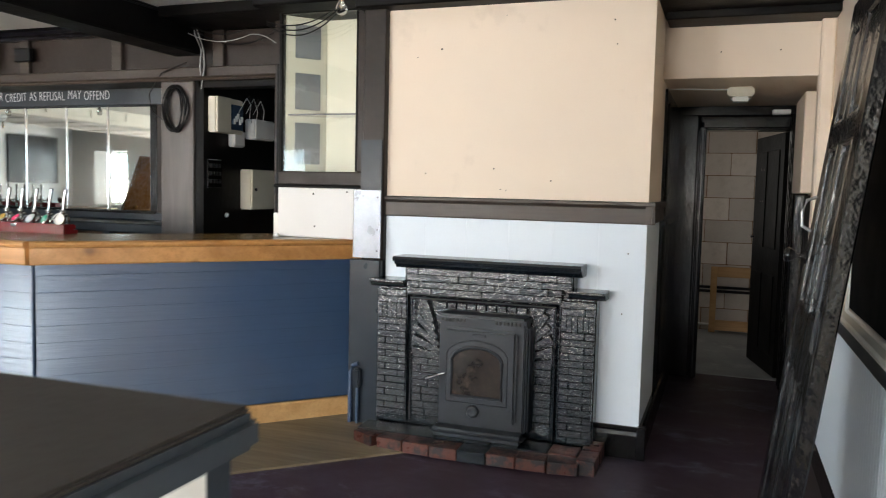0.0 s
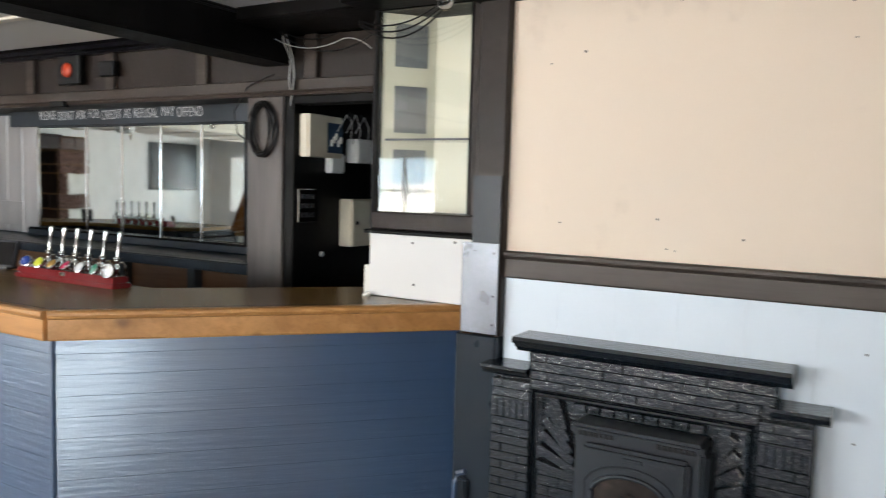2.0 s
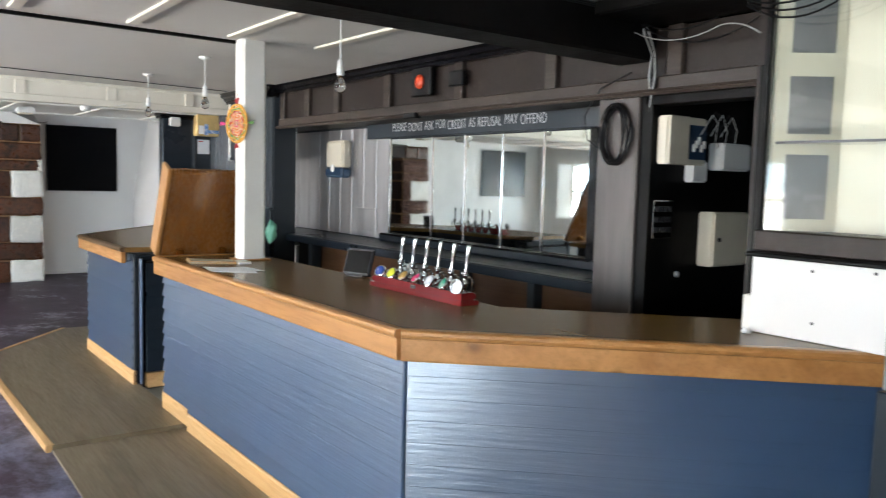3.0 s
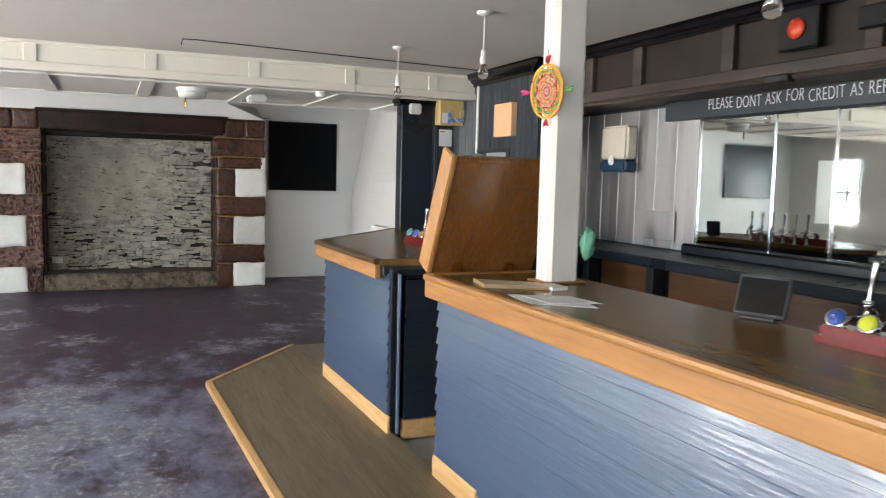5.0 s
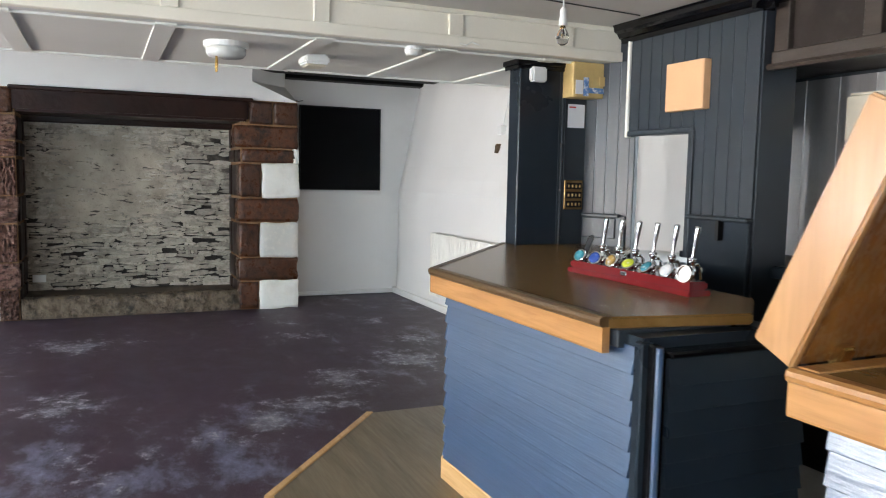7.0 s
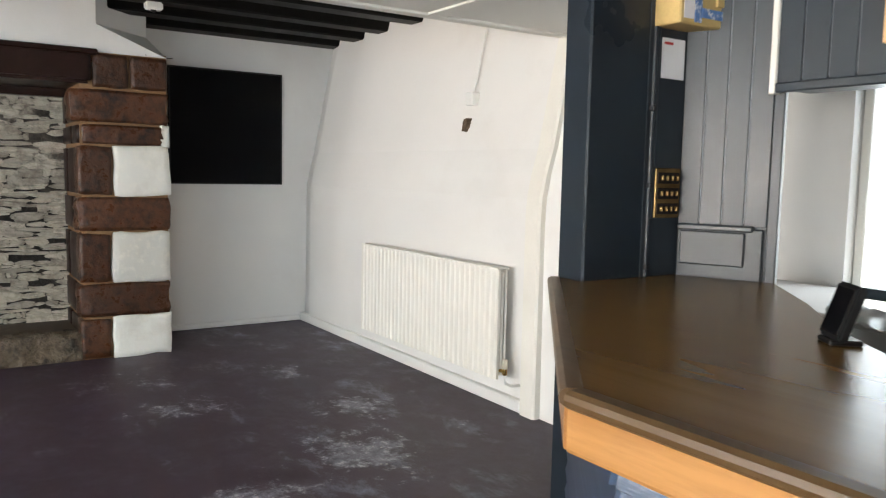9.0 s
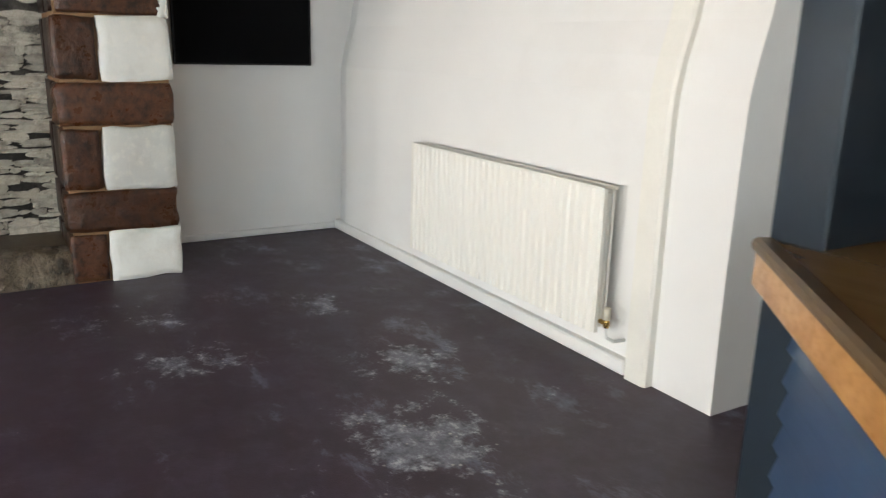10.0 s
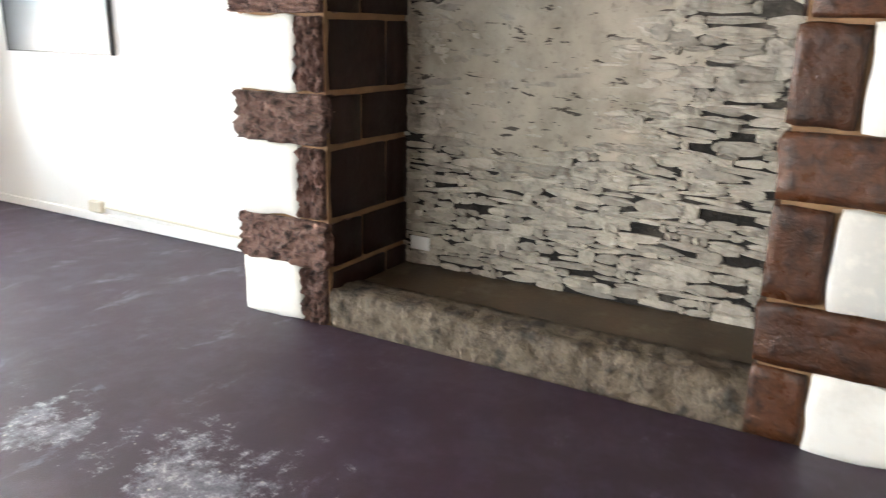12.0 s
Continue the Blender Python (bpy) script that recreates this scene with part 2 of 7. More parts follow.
def stone_paint(name, base, grime, rough=0.75, bump=0.7, scale=9.0, depth=0.02, amount=0.6, edge=0.2, spec=0.5):
    m, nt, n, l, bsdf = nodes_of(name)
    vec, oi = varied_coords(nt)
    a, b = noise_tex(nt, vec, scale, 6.0, 0.65), noise_tex(nt, vec, scale * 5, 4.0, 0.6)
    isl = n.new("ShaderNodeNewGeometry")
    own = n.new("ShaderNodeMath")
    l.new(oi.outputs["Random"], own.inputs[0])
    l.new(isl.outputs["Random Per Island"], own.inputs[1])
    lot = n.new("ShaderNodeMath")
    lot.operation = 'FRACT'
    l.new(own.outputs[0], lot.inputs[0])
    tint = ramp(nt, lot.outputs[0], [(0.0, tone(base, 0.72)), (0.5, base), (1.0, tone(base, 1.18))])
    col = mixed(nt, remap(nt, a, 0.48, 0.48 + edge, 0.0, amount), tint, grime)
    col = mixed(nt, remap(nt, b, 0.5, 0.75, 0.0, 0.4), col, tone(grime, 1.4))
    l.new(col, bsdf.inputs["Base Color"])
    l.new(remap(nt, a, 0.3, 0.7, rough - 0.15, rough + 0.1), bsdf.inputs["Roughness"])
    bsdf.inputs["Specular IOR Level"].default_value = spec
    bumped(nt, bsdf, a, bump, depth)
    return m


WHITE = plain("white_wall_paint", (0.80, 0.79, 0.77), 0.7, var=0.025, scale=1.6, fine=120, bump=0.1, stain=((0.60, 0.56, 0.51), 0.12, 1.3, 0.56), spec=0.3)
CREAM = plain("cream_wall_paint", (0.79, 0.665, 0.535), 0.6, var=0.03, scale=1.3, fine=130, bump=0.12, stain=((0.55, 0.44, 0.34), 0.35, 3.0, 0.62))
LOWWHITE = plain("cool_white_panel_paint", (0.73, 0.81, 0.885), 0.5, var=0.03, scale=2.0, fine=90, bump=0.06)
CEIL = plain("ceiling_paint", (0.72, 0.71, 0.665), 0.85, var=0.03, scale=1.2, fine=60, bump=0.1, stain=((0.50, 0.47, 0.43), 0.2, 0.9, 0.58), spec=0.2)
GLOSSWHITE = plain("white_gloss_paint", (0.80, 0.78, 0.72), 0.5, var=0.05, scale=4, fine=60, bump=0.06, rough_var=0.03)
CREAMGLOSS = plain("aged_cream_gloss_paint", (0.80, 0.755, 0.65), 0.5, var=0.04, scale=3, fine=60, bump=0.06, rough_var=0.03)
BLACKGLOSS = plain("black_gloss_paint", (0.0045, 0.0045, 0.0055), 0.17, var=0.3, scale=9, fine=28, bump=0.14, rough_var=0.06, depth=0.005, spec=0.32)
BLACKWOOD = plain("black_stained_timber", (0.0045, 0.0042, 0.004), 0.5, var=0.35, scale=4, fine=26, bump=0.3, depth=0.006, spec=0.12)
FRIEZE = plain("dark_umber_satin_paint", (0.020, 0.0155, 0.0135), 0.40, var=0.2, scale=2, fine=90, bump=0.08, spec=0.3)
BROWNPAINT = plain("worn_brown_black_paint", (0.024, 0.0175, 0.0145), 0.45, var=0.3, scale=3, fine=30, bump=0.2, stain=((0.050, 0.040, 0.034), 0.5, 3.0, 0.58), spec=0.2)
BLUE = plain("slate_blue_satin_paint", (0.028, 0.061, 0.126), 0.32, var=0.03, scale=1.2, fine=22, bump=0.5, rough_var=0.04, stretch=(0.16, 0.16, 2.4), spec=0.9, coat=1.0, coat_rough=0.17, depth=0.003)
DOORGLOSS = plain("thick_black_gloss_paint", (0.006, 0.006, 0.0068), 0.17, var=0.3, scale=6, fine=16, bump=0.6, rough_var=0.06, depth=0.010, spec=0.7)
GALVBRIGHT = plain("bright_galvanised_sheet", (0.17, 0.185, 0.21), 0.30, metal=0.55, var=0.3, scale=5, fine=90, bump=0.06)
GREY = plain("graphite_satin_paint", (0.027, 0.034, 0.042), 0.36, var=0.06, scale=2, fine=140, bump=0.04, rough_var=0.05, spec=0.4)
DARKBLUE = plain("blue_black_gloss_paint", (0.014, 0.020, 0.028), 0.30, var=0.06, scale=2, fine=140, bump=0.05, rough_var=0.04, spec=0.25)
STEELGREY = plain("sheeny_metal_cladding", (0.48, 0.47, 0.47), 0.42, metal=0.85, var=0.22, scale=1.6, fine=120, bump=0.03, rough_var=0.08, stretch=(3, 3, 0.35))
CHROME = plain("chrome", (0.75, 0.76, 0.78), 0.10, metal=1.0, var=0.04, bump=0.0, rough_var=0.04)
GALV = plain("dark_steel_sheet", (0.040, 0.042, 0.047), 0.36, metal=0.3, var=0.3, scale=7, fine=90, bump=0.08)
OAK = wood("honey_oak_x", (0.34, 0.150, 0.042), (0.50, 0.255, 0.085), 'x', 0.36, coat=0.3)
OAKZ = wood("honey_oak_z", (0.34, 0.155, 0.045), (0.50, 0.26, 0.09), 'z', 0.36, coat=0.3)
PINE = wood("pale_pine_x", (0.48, 0.27, 0.10), (0.62, 0.38, 0.17), 'x', 0.45)
TOP = wood("dark_varnished_worktop", (0.150, 0.080, 0.022), (0.215, 0.124, 0.042), 'x', 0.26, coat=0.0, knots=False, bump=0.0, grain=0.25, rough_var=0.0, spec=0.32)
FLAPWOOD = wood("orange_varnished_flap", (0.150, 0.054, 0.012), (0.255, 0.105, 0.024), 'z', 0.26, coat=0.5, knots=False)
DAIS = wood("scuffed_vinyl_plank", (0.14, 0.108, 0.066), (0.23, 0.182, 0.118), 'x', 0.42, knots=False, grain=0.4, bump=0.04)
BROWNPANEL = wood("brown_panel", (0.10, 0.045, 0.018), (0.17, 0.08, 0.035), 'x', 0.4, knots=False)
GREYWOODX = wood("grey_brown_stained_rail", (0.038, 0.029, 0.024), (0.070, 0.055, 0.046), 'x', 0.38, knots=False, grain=0.7, spec=0.25)
GREYWOODZ = wood("grey_brown_stained_post", (0.058, 0.047, 0.042), (0.105, 0.088, 0.079), 'z', 0.40, knots=False, grain=0.4, spec=0.35)
PALEBEAD = plain("pale_grey_bead", (0.13, 0.145, 0.165), 0.45, var=0.3, scale=9, fine=60, bump=0.05)
GLOSSBOARD = plain("black_satin_board", (0.010, 0.010, 0.011), 0.34, var=0.2, scale=3, bump=0.0, spec=0.8)
NOSEWOOD = wood("dark_worktop_nosing", (0.085, 0.046, 0.017), (0.125, 0.070, 0.027), 'x', 0.42, knots=False, bump=0.0, grain=0.3, rough_var=0.1)
OLDBRASS = plain("tarnished_brass", (0.34, 0.21, 0.085), 0.42, metal=0.9, var=0.3, scale=20, bump=0.1)
CARPET = carpet_like("aubergine_carpet")
CONCRETE = plain("bare_concrete", (0.33, 0.34, 0.33), 0.8, var=0.2, scale=3, fine=40, bump=0.3, stain=((0.5, 0.5, 0.48), 0.5, 4, 0.55))
DAUB = limewash("smooth_lime_daub")
JOINT = rubble_joint("patchy_lime_joint")
RUBBLE = stone_paint("limewashed_rubble", (0.43, 0.382, 0.315), (0.13, 0.106, 0.08), amount=0.62, scale=13, bump=0.35)
QUOIN = stone_paint("brown_painted_quoin", (0.074, 0.026, 0.0105), (0.009, 0.005, 0.0035), rough=0.36, bump=0.8, scale=11, depth=0.02, amount=0.95, spec=0.4)
ROUGHQUOIN = stone_paint("rough_red_sandstone", (0.215, 0.118, 0.092), (0.018, 0.010, 0.0085), rough=0.6, bump=1.0, scale=21, depth=0.05, amount=0.9, edge=0.16, spec=0.3)
QUOINWHITE = stone_paint("white_painted_quoin", (0.78, 0.77, 0.72), (0.66, 0.63, 0.56), rough=0.6, bump=0.4, scale=4, depth=0.015)
MORTAR = plain("ochre_mortar", (0.24, 0.135, 0.065), 0.85, var=0.25, scale=8, fine=60, bump=0.5)
HEARTHSTONE = stone_paint("rough_hearth_stone", (0.21, 0.158, 0.108), (0.036, 0.029, 0.023), rough=0.75, bump=1.0, scale=10, depth=0.05, amount=0.9, edge=0.16)
SLATE = plain("worn_hearth_slab", (0.095, 0.062, 0.034), 0.55, var=0.4, scale=2.5, fine=30, bump=0.4, stain=((0.17, 0.14, 0.10), 0.6, 3.2, 0.52))
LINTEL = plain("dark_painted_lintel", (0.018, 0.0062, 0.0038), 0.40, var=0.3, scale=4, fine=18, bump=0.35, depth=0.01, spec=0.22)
MIRROR = mirror_like("back_bar_mirror")
GLASS = glass_like("clear_glass", (0.97, 0.98, 0.97))
SCREENGLASS = plain("black_screen_glass", (0.004, 0.004, 0.005), 0.14, var=0.2, scale=6, bump=0.0, spec=0.4)
DARKGLASS = plain("dark_stove_glass", (0.030, 0.022, 0.018), 0.12, var=0.5, scale=6, fine=40, bump=0.0, stain=((0.10, 0.070, 0.055), 0.5, 9, 0.50))
STOVE = plain("dark_grey_cast_iron", (0.016, 0.020, 0.026), 0.45, var=0.08, scale=6, fine=160, bump=0.1, spec=0.35)
FIREBLACK = plain("black_gloss_brick_paint", (0.007, 0.0115, 0.0165), 0.15, var=0.15, scale=8, fine=55, bump=0.55, rough_var=0.05, depth=0.006, spec=0.9)
REDBRICK = stone_paint("red_hearth_brick", (0.085, 0.027, 0.019), (0.012, 0.012, 0.014), rough=0.38, bump=0.5, scale=13, depth=0.008, amount=1.0, edge=0.09)
CREAMPLASTIC = plain("aged_cream_plastic", (0.66, 0.61, 0.49), 0.4, var=0.06, scale=5, bump=0.03)
WHITEPLASTIC = plain("white_plastic", (0.78, 0.78, 0.76), 0.35, var=0.04, scale=5, bump=0.03)
BLACKPLASTIC = plain("black_plastic", (0.008, 0.008, 0.0085), 0.38, var=0.2, scale=8, bump=0.08, spec=0.3)
MATTEBLACK = plain("matt_black_board", (0.0035, 0.0035, 0.004), 0.8, var=0.2, scale=5, bump=0.1, spec=0.08)
BRASS = plain("brass", (0.56, 0.36, 0.12), 0.25, metal=1.0, var=0.1, bump=0.05)
RED = plain("cherry_red_lacquer", (0.15, 0.008, 0.011), 0.18, var=0.12, scale=6, bump=0.02, coat=0.6)
PAPER = plain("white_paper", (0.80, 0.80, 0.82), 0.75, var=0.03, bump=0.05)
RADIATOR = plain("white_radiator_enamel", (0.82, 0.80, 0.74), 0.5, var=0.02, scale=3, bump=0.02, rough_var=0.02)
PEACH = plain("peach_card", (0.72, 0.42, 0.22), 0.65, var=0.05, scale=6, bump=0.1)
CARDBOARD = plain("yellow_timber_box", (0.56, 0.40, 0.16), 0.6, var=0.15, scale=6, bump=0.15)
BLOCK = stone_paint("painted_concrete_block", (0.62, 0.56, 0.50), (0.45, 0.38, 0.33), rough=0.7, bump=0.5, scale=12, depth=0.01, amount=0.4)
EMBLEM = plain("navy_plastic", (0.02, 0.05, 0.10), 0.35, var=0.1, bump=0.03)
LEATHER = plain("dark_vinyl_top", (0.020, 0.016, 0.014), 0.5, var=0.2, scale=5, fine=60, bump=0.15)


# ---- building helpers ----
def part(name, bm, material, parent=None, label="", smooth=False):
    """Links a bmesh as one mesh object, under a thing or a part when one is given."""
    me = bpy.data.meshes.new(name)
    bmesh.ops.recalc_face_normals(bm, faces=bm.faces[:])
    bm.to_mesh(me)
    bm.free()
    me.materials.append(material)
    if smooth:
        for p in me.polygons:
            p.use_smooth = True
    ob = new(name, me)
    if parent:
        hang(ob, parent)
    if label:
        ob["label"] = label
    return ob


def origin(ob):
    m = ob.matrix_basis.copy()
    while ob.parent:
        m = ob.parent.matrix_basis @ ob.matrix_parent_inverse @ m
        ob = ob.parent
    return m


def hang(ob, parent):
    ob.parent = parent
    ob.matrix_parent_inverse = origin(parent).inverted()
    return ob


def thing(name, at, label, category, group="", kind=""):
    ob = new(name)
    ob.empty_display_size = 0.1
    ob.location = at
    return tagged(ob, label, category, group, kind)


def structure(name, bm, material, label="", smooth=False):
    return tagged(part(name, bm, material, None, "", smooth), label, "", "", "structure")


def add_box(bm, x0, x1, y0, y1, z0, z1, bevel=0.0, seg=1, turn=None):
    vs = bmesh.ops.create_cube(bm, size=1.0)["verts"]
    m = Matrix.Translation(((x0 + x1) / 2, (y0 + y1) / 2, (z0 + z1) / 2)) @ Matrix.Diagonal((abs(x1 - x0), abs(y1 - y0), abs(z1 - z0), 1))
    bmesh.ops.transform(bm, matrix=(turn @ m) if turn else m, verts=vs)
    if bevel:
        es = list({e for v in vs for e in v.link_edges})
        bmesh.ops.bevel(bm, geom=es, offset=bevel, segments=seg, affect='EDGES', clamp_overlap=True)
    return bm


def box(x0, x1, y0, y1, z0, z1, bevel=0.0, seg=1, turn=None):
    return add_box(bmesh.new(), x0, x1, y0, y1, z0, z1, bevel, seg, turn)


def add_prism(bm, pts, z0, z1, bevel=0.0):
    lo = [bm.verts.new((x, y, z0)) for x, y in pts]
    hi = [bm.verts.new((x, y, z1)) for x, y in pts]
    fs = [bm.faces.new(lo[::-1]), bm.faces.new(hi)]
    for i in range(len(pts)):
        j = (i + 1) % len(pts)
        fs.append(bm.faces.new((lo[i], lo[j], hi[j], hi[i])))
    if bevel:
        es = list({e for f in fs[:2] for e in f.edges})
        bmesh.ops.bevel(bm, geom=es, offset=bevel, segments=2, affect='EDGES', clamp_overlap=True)
    return bm


def prism(pts, z0, z1, bevel=0.0):
    return add_prism(bmesh.new(), pts, z0, z1, bevel)


def add_run(bm, p0, p1, out, profile):
    """A straight moulding from p0 to p1 (x, y), its profile (distance out, z) pushed along the direction out."""
    o = Vector((*out, 0)).normalized()
    rings = [[bm.verts.new((p[0] + o.x * d, p[1] + o.y * d, z)) for d, z in profile] for p in (p0, p1)]
    n = len(profile)
    for i in range(n):
        j = (i + 1) % n
        bm.faces.new((rings[0][i], rings[0][j], rings[1][j], rings[1][i]))
    bm.faces.new(rings[0])
    bm.faces.new(rings[1][::-1])
    return bm


def run(p0, p1, out, profile):
    return add_run(bmesh.new(), p0, p1, out, profile)


def add_tube(bm, pts, r, seg=8, closed=False):
    """A round tube through points."""
    P = [Vector(p) for p in pts]
    rings = []
    for i, p in enumerate(P):
        a = P[i - 1] if (i or closed) else p
        b = P[(i + 1) % len(P)] if (i < len(P) - 1 or closed) else p
        d = (b - a).normalized()
        u = d.orthogonal().normalized() if abs(d.z) > 0.95 else d.cross(Vector((0, 0, 1))).normalized()
        w = d.cross(u)
        rr = r[i] if isinstance(r, (list, tuple)) else r
        rings.append([bm.verts.new(p + (u * math.cos(k * math.tau / seg) + w * math.sin(k * math.tau / seg)) * rr) for k in range(seg)])
    for i in range(len(P) - (0 if closed else 1)):
        A, B = rings[i], rings[(i + 1) % len(P)]
        for k in range(seg):
            bm.faces.new((A[k], A[(k + 1) % seg], B[(k + 1) % seg], B[k]))
    if not closed:
        bm.faces.new(rings[0])
        bm.faces.new(rings[-1])
    return bm


def tube(pts, r, seg=8, closed=False):
    return add_tube(bmesh.new(), pts, r, seg, closed)


def add_lathe(bm, profile, at=(0, 0, 0), seg=18, turn=None):
    """A turned shape: profile of (radius, height), about the z axis of turn at the place at."""
    m = Matrix.Translation(at) @ (turn or Matrix.Identity(4))
    rings = [[bm.verts.new(m @ Vector((r * math.cos(k * math.tau / seg), r * math.sin(k * math.tau / seg), z))) for k in range(seg)] for r, z in profile]
    for A, B in zip(rings, rings[1:]):
        for k in range(seg):
            bm.faces.new((A[k], A[(k + 1) % seg], B[(k + 1) % seg], B[k]))
    bm.faces.new(rings[0][::-1])
    bm.faces.new(rings[-1])
    return bm


def lathe(profile, at=(0, 0, 0), seg=18, turn=None):
    return add_lathe(bmesh.new(), profile, at, seg, turn)


def sag(a, b, drop, n=12):
    a, b = Vector(a), Vector(b)
    return [a.lerp(b, i / n) - Vector((0, 0, drop * 4 * (i / n) * (1 - i / n))) for i in range(n + 1)]


TO_Y = pose(0, 0, 0, 90)     # turned shapes whose axis looks along -y
TO_X = pose(0, 0, 0, 0, 90)  # turned shapes whose axis looks along +x


def text_part(name, words, size, m, material, parent, depth=0.002, spacing=1.0):
    cu = bpy.data.curves.new(name, 'FONT')
    cu.body, cu.size, cu.extrude, cu.align_x, cu.align_y, cu.space_character = words, size, depth, 'CENTER', 'CENTER', spacing
    cu.materials.append(material)
    ob = new(name, cu)
    ob.matrix_basis = m
    return hang(ob, parent)


# ---- large structure ----
structure("floor", box(-14.9, 0.9, -4.2, 6.15, -0.12, 0.0), CARPET, "worn aubergine carpet with bald grey patches")
structure("floor_back_passage", box(-0.9, 1.2, 6.15, 8.6, -0.12, 0.004), CONCRETE)
structure("floor_behind_bar", prism([(-9.2, 3.2), (-6.78, 3.2), (-6.78, 2.86), (-6.0, 2.86), (-6.0, 3.1), (-3.3, 3.1), (-2.2, 4.3), (-2.4, 5.9), (-9.2, 5.9)], 0.0, 0.006), CONCRETE, "bare pale concrete floor behind the bar")
structure("ground", box(-120, 120, -120, 120, -0.6, -0.3), CONCRETE)

# dais along the bar, with its pale nosing
dais = structure("dais_floor", prism([(-5.61, 2.88), (-5.61, 2.10), (-8.19, 2.02), (-9.22, 2.83), (-9.22, 3.5), (-8.2, 3.5), (-8.0, 2.88)], 0.0, 0.04), DAIS, "scuffed wooden dais along the foot of the bar")
for a, b in (((-5.61, 2.09), (-8.20, 2.01)), ((-8.20, 2.01), (-9.235, 2.83))):
    d = Vector((b[1] - a[1], a[0] - b[0])).normalized()
    part("nosing", run(a, b, (-d.x, -d.y) if d.y > 0 else (d.x, d.y), [(-0.002, 0.0), (0.022, 0.0), (0.026, 0.02), (0.022, 0.042), (-0.012, 0.045), (-0.02, 0.042)]), PINE, dais, "pale pine nosing")
structure("floor_bar_strip", prism([(-5.61, 2.88), (-5.61, 2.10), (-3.04, 2.10), (-1.44, 3.64), (-2.02, 4.18), (-3.2, 2.9)], 0.0, 0.012), DAIS, "scuffed vinyl plank strip along the bar")

# front wall with five windows, unseen but for its light and its reflection
bm = bmesh.new()
edges = [-14.9] + [v for w in FRONT_WINDOWS for v in w] + [0.9]
SPLAY = 0.20
for i in range(0, len(edges), 2):
    a, b = edges[i], edges[i + 1]
    sa, sb = (SPLAY if i else 0.0), (SPLAY if i < len(edges) - 2 else 0.0)
    add_prism(bm, [(a, FRONT - 0.5), (b, FRONT - 0.5), (b, FRONT - 0.22), (b - sb, FRONT), (a + sa, FRONT), (a, FRONT - 0.22)], 0.0, 2.85)
for a, b in FRONT_WINDOWS:
    add_prism(bm, [(a, FRONT - 0.5), (b, FRONT - 0.5), (b, FRONT - 0.22), (b + SPLAY, FRONT), (a - SPLAY, FRONT), (a, FRONT - 0.22)], 0.0, WIN_Z0)
    add_prism(bm, [(a, FRONT - 0.5), (b, FRONT - 0.5), (b, FRONT - 0.22), (b + SPLAY, FRONT), (a - SPLAY, FRONT), (a, FRONT - 0.22)], WIN_Z1, 2.85)
structure("wall_front", bm, WHITE)
for i, (a, b) in enumerate(FRONT_WINDOWS):
    win = thing("window_%d" % (i + 1), ((a + b) / 2, FRONT - 0.25, WIN_Z0), "white painted casement window with glazing bars", "window", "front windows", "structure")
    bm = bmesh.new()
    for x in (a + 0.03, (a + b) / 2, b - 0.03):
        add_box(bm, x - 0.03, x + 0.03, FRONT - 0.29, FRONT - 0.23, WIN_Z0, WIN_Z1, 0.006)
    for z in (WIN_Z0 + 0.03, 1.45, WIN_Z1 - 0.03):
        add_box(bm, a, b, FRONT - 0.285, FRONT - 0.235, z - 0.025, z + 0.025, 0.006)
    part("window_frame", bm, GLOSSWHITE, win)
    part("window_sill", box(a - 0.04, b + 0.04, FRONT - 0.24, FRONT + 0.05, WIN_Z0 - 0.04, WIN_Z0 + 0.006, 0.008), GLOSSWHITE, win)
    pane = part("pane", box(a, b, FRONT - 0.262, FRONT - 0.258, WIN_Z0, WIN_Z1), GLASS, win)
    pane.visible_shadow = False

# walls of the long room
structure("wall_far", box(-14.9, -14.12, -4.2, 5.9, 0.0, 2.95), WHITE, "white painted far wall")
bm = box(0.5, 0.9, -0.75, 6.15, 0.0, 2.6)
add_box(bm, 0.5, 0.9, -4.2, -2.75, 0.0, 2.6)
add_box(bm, 0.5, 0.9, -2.75, -0.75, 0.0, 0.85)
add_box(bm, 0.5, 0.9, -2.75, -0.75, 2.15, 2.6)
structure("wall_east", bm, CREAM)
win = thing("window_6", (0.65, -1.75, 0.85), "white painted window with glazing bars in the end wall", "window", kind="structure")
bm = bmesh.new()
for y in (-2.72, -2.08, -1.42, -0.78):
    add_box(bm, 0.62, 0.68, y - 0.03, y + 0.03, 0.85, 2.15, 0.006)
for z in (0.88, 1.5, 2.12):
    add_box(bm, 0.625, 0.675, -2.75, -0.75, z - 0.025, z + 0.025, 0.006)
part("window_frame", bm, GLOSSWHITE, win)
part("window_sill", box(0.44, 0.67, -2.79, -0.71, 0.815, 0.856, 0.008), GLOSSWHITE, win)
pane = part("pane", box(0.648, 0.652, -2.75, -0.75, 0.85, 2.15), GLASS, win)
pane.visible_shadow = False
structure("wall_back", box(-8.73, -3.5, 5.12, 5.9, 0.0, 2.6), GREY)
bm = box(-10.9, -9.25, 5.55, 5.85, 0.0, 2.6)
add_box(bm, -9.25, -8.42, 5.55, 5.85, 2.1, 2.6)
add_box(bm, -9.25, -8.42, 5.55, 5.85, 0.0, 0.92)
add_box(bm, -8.42, -8.34, 5.55, 5.85, 0.0, 2.6)
structure("wall_hatch_back", bm, WHITE, "white wall behind the hatch")


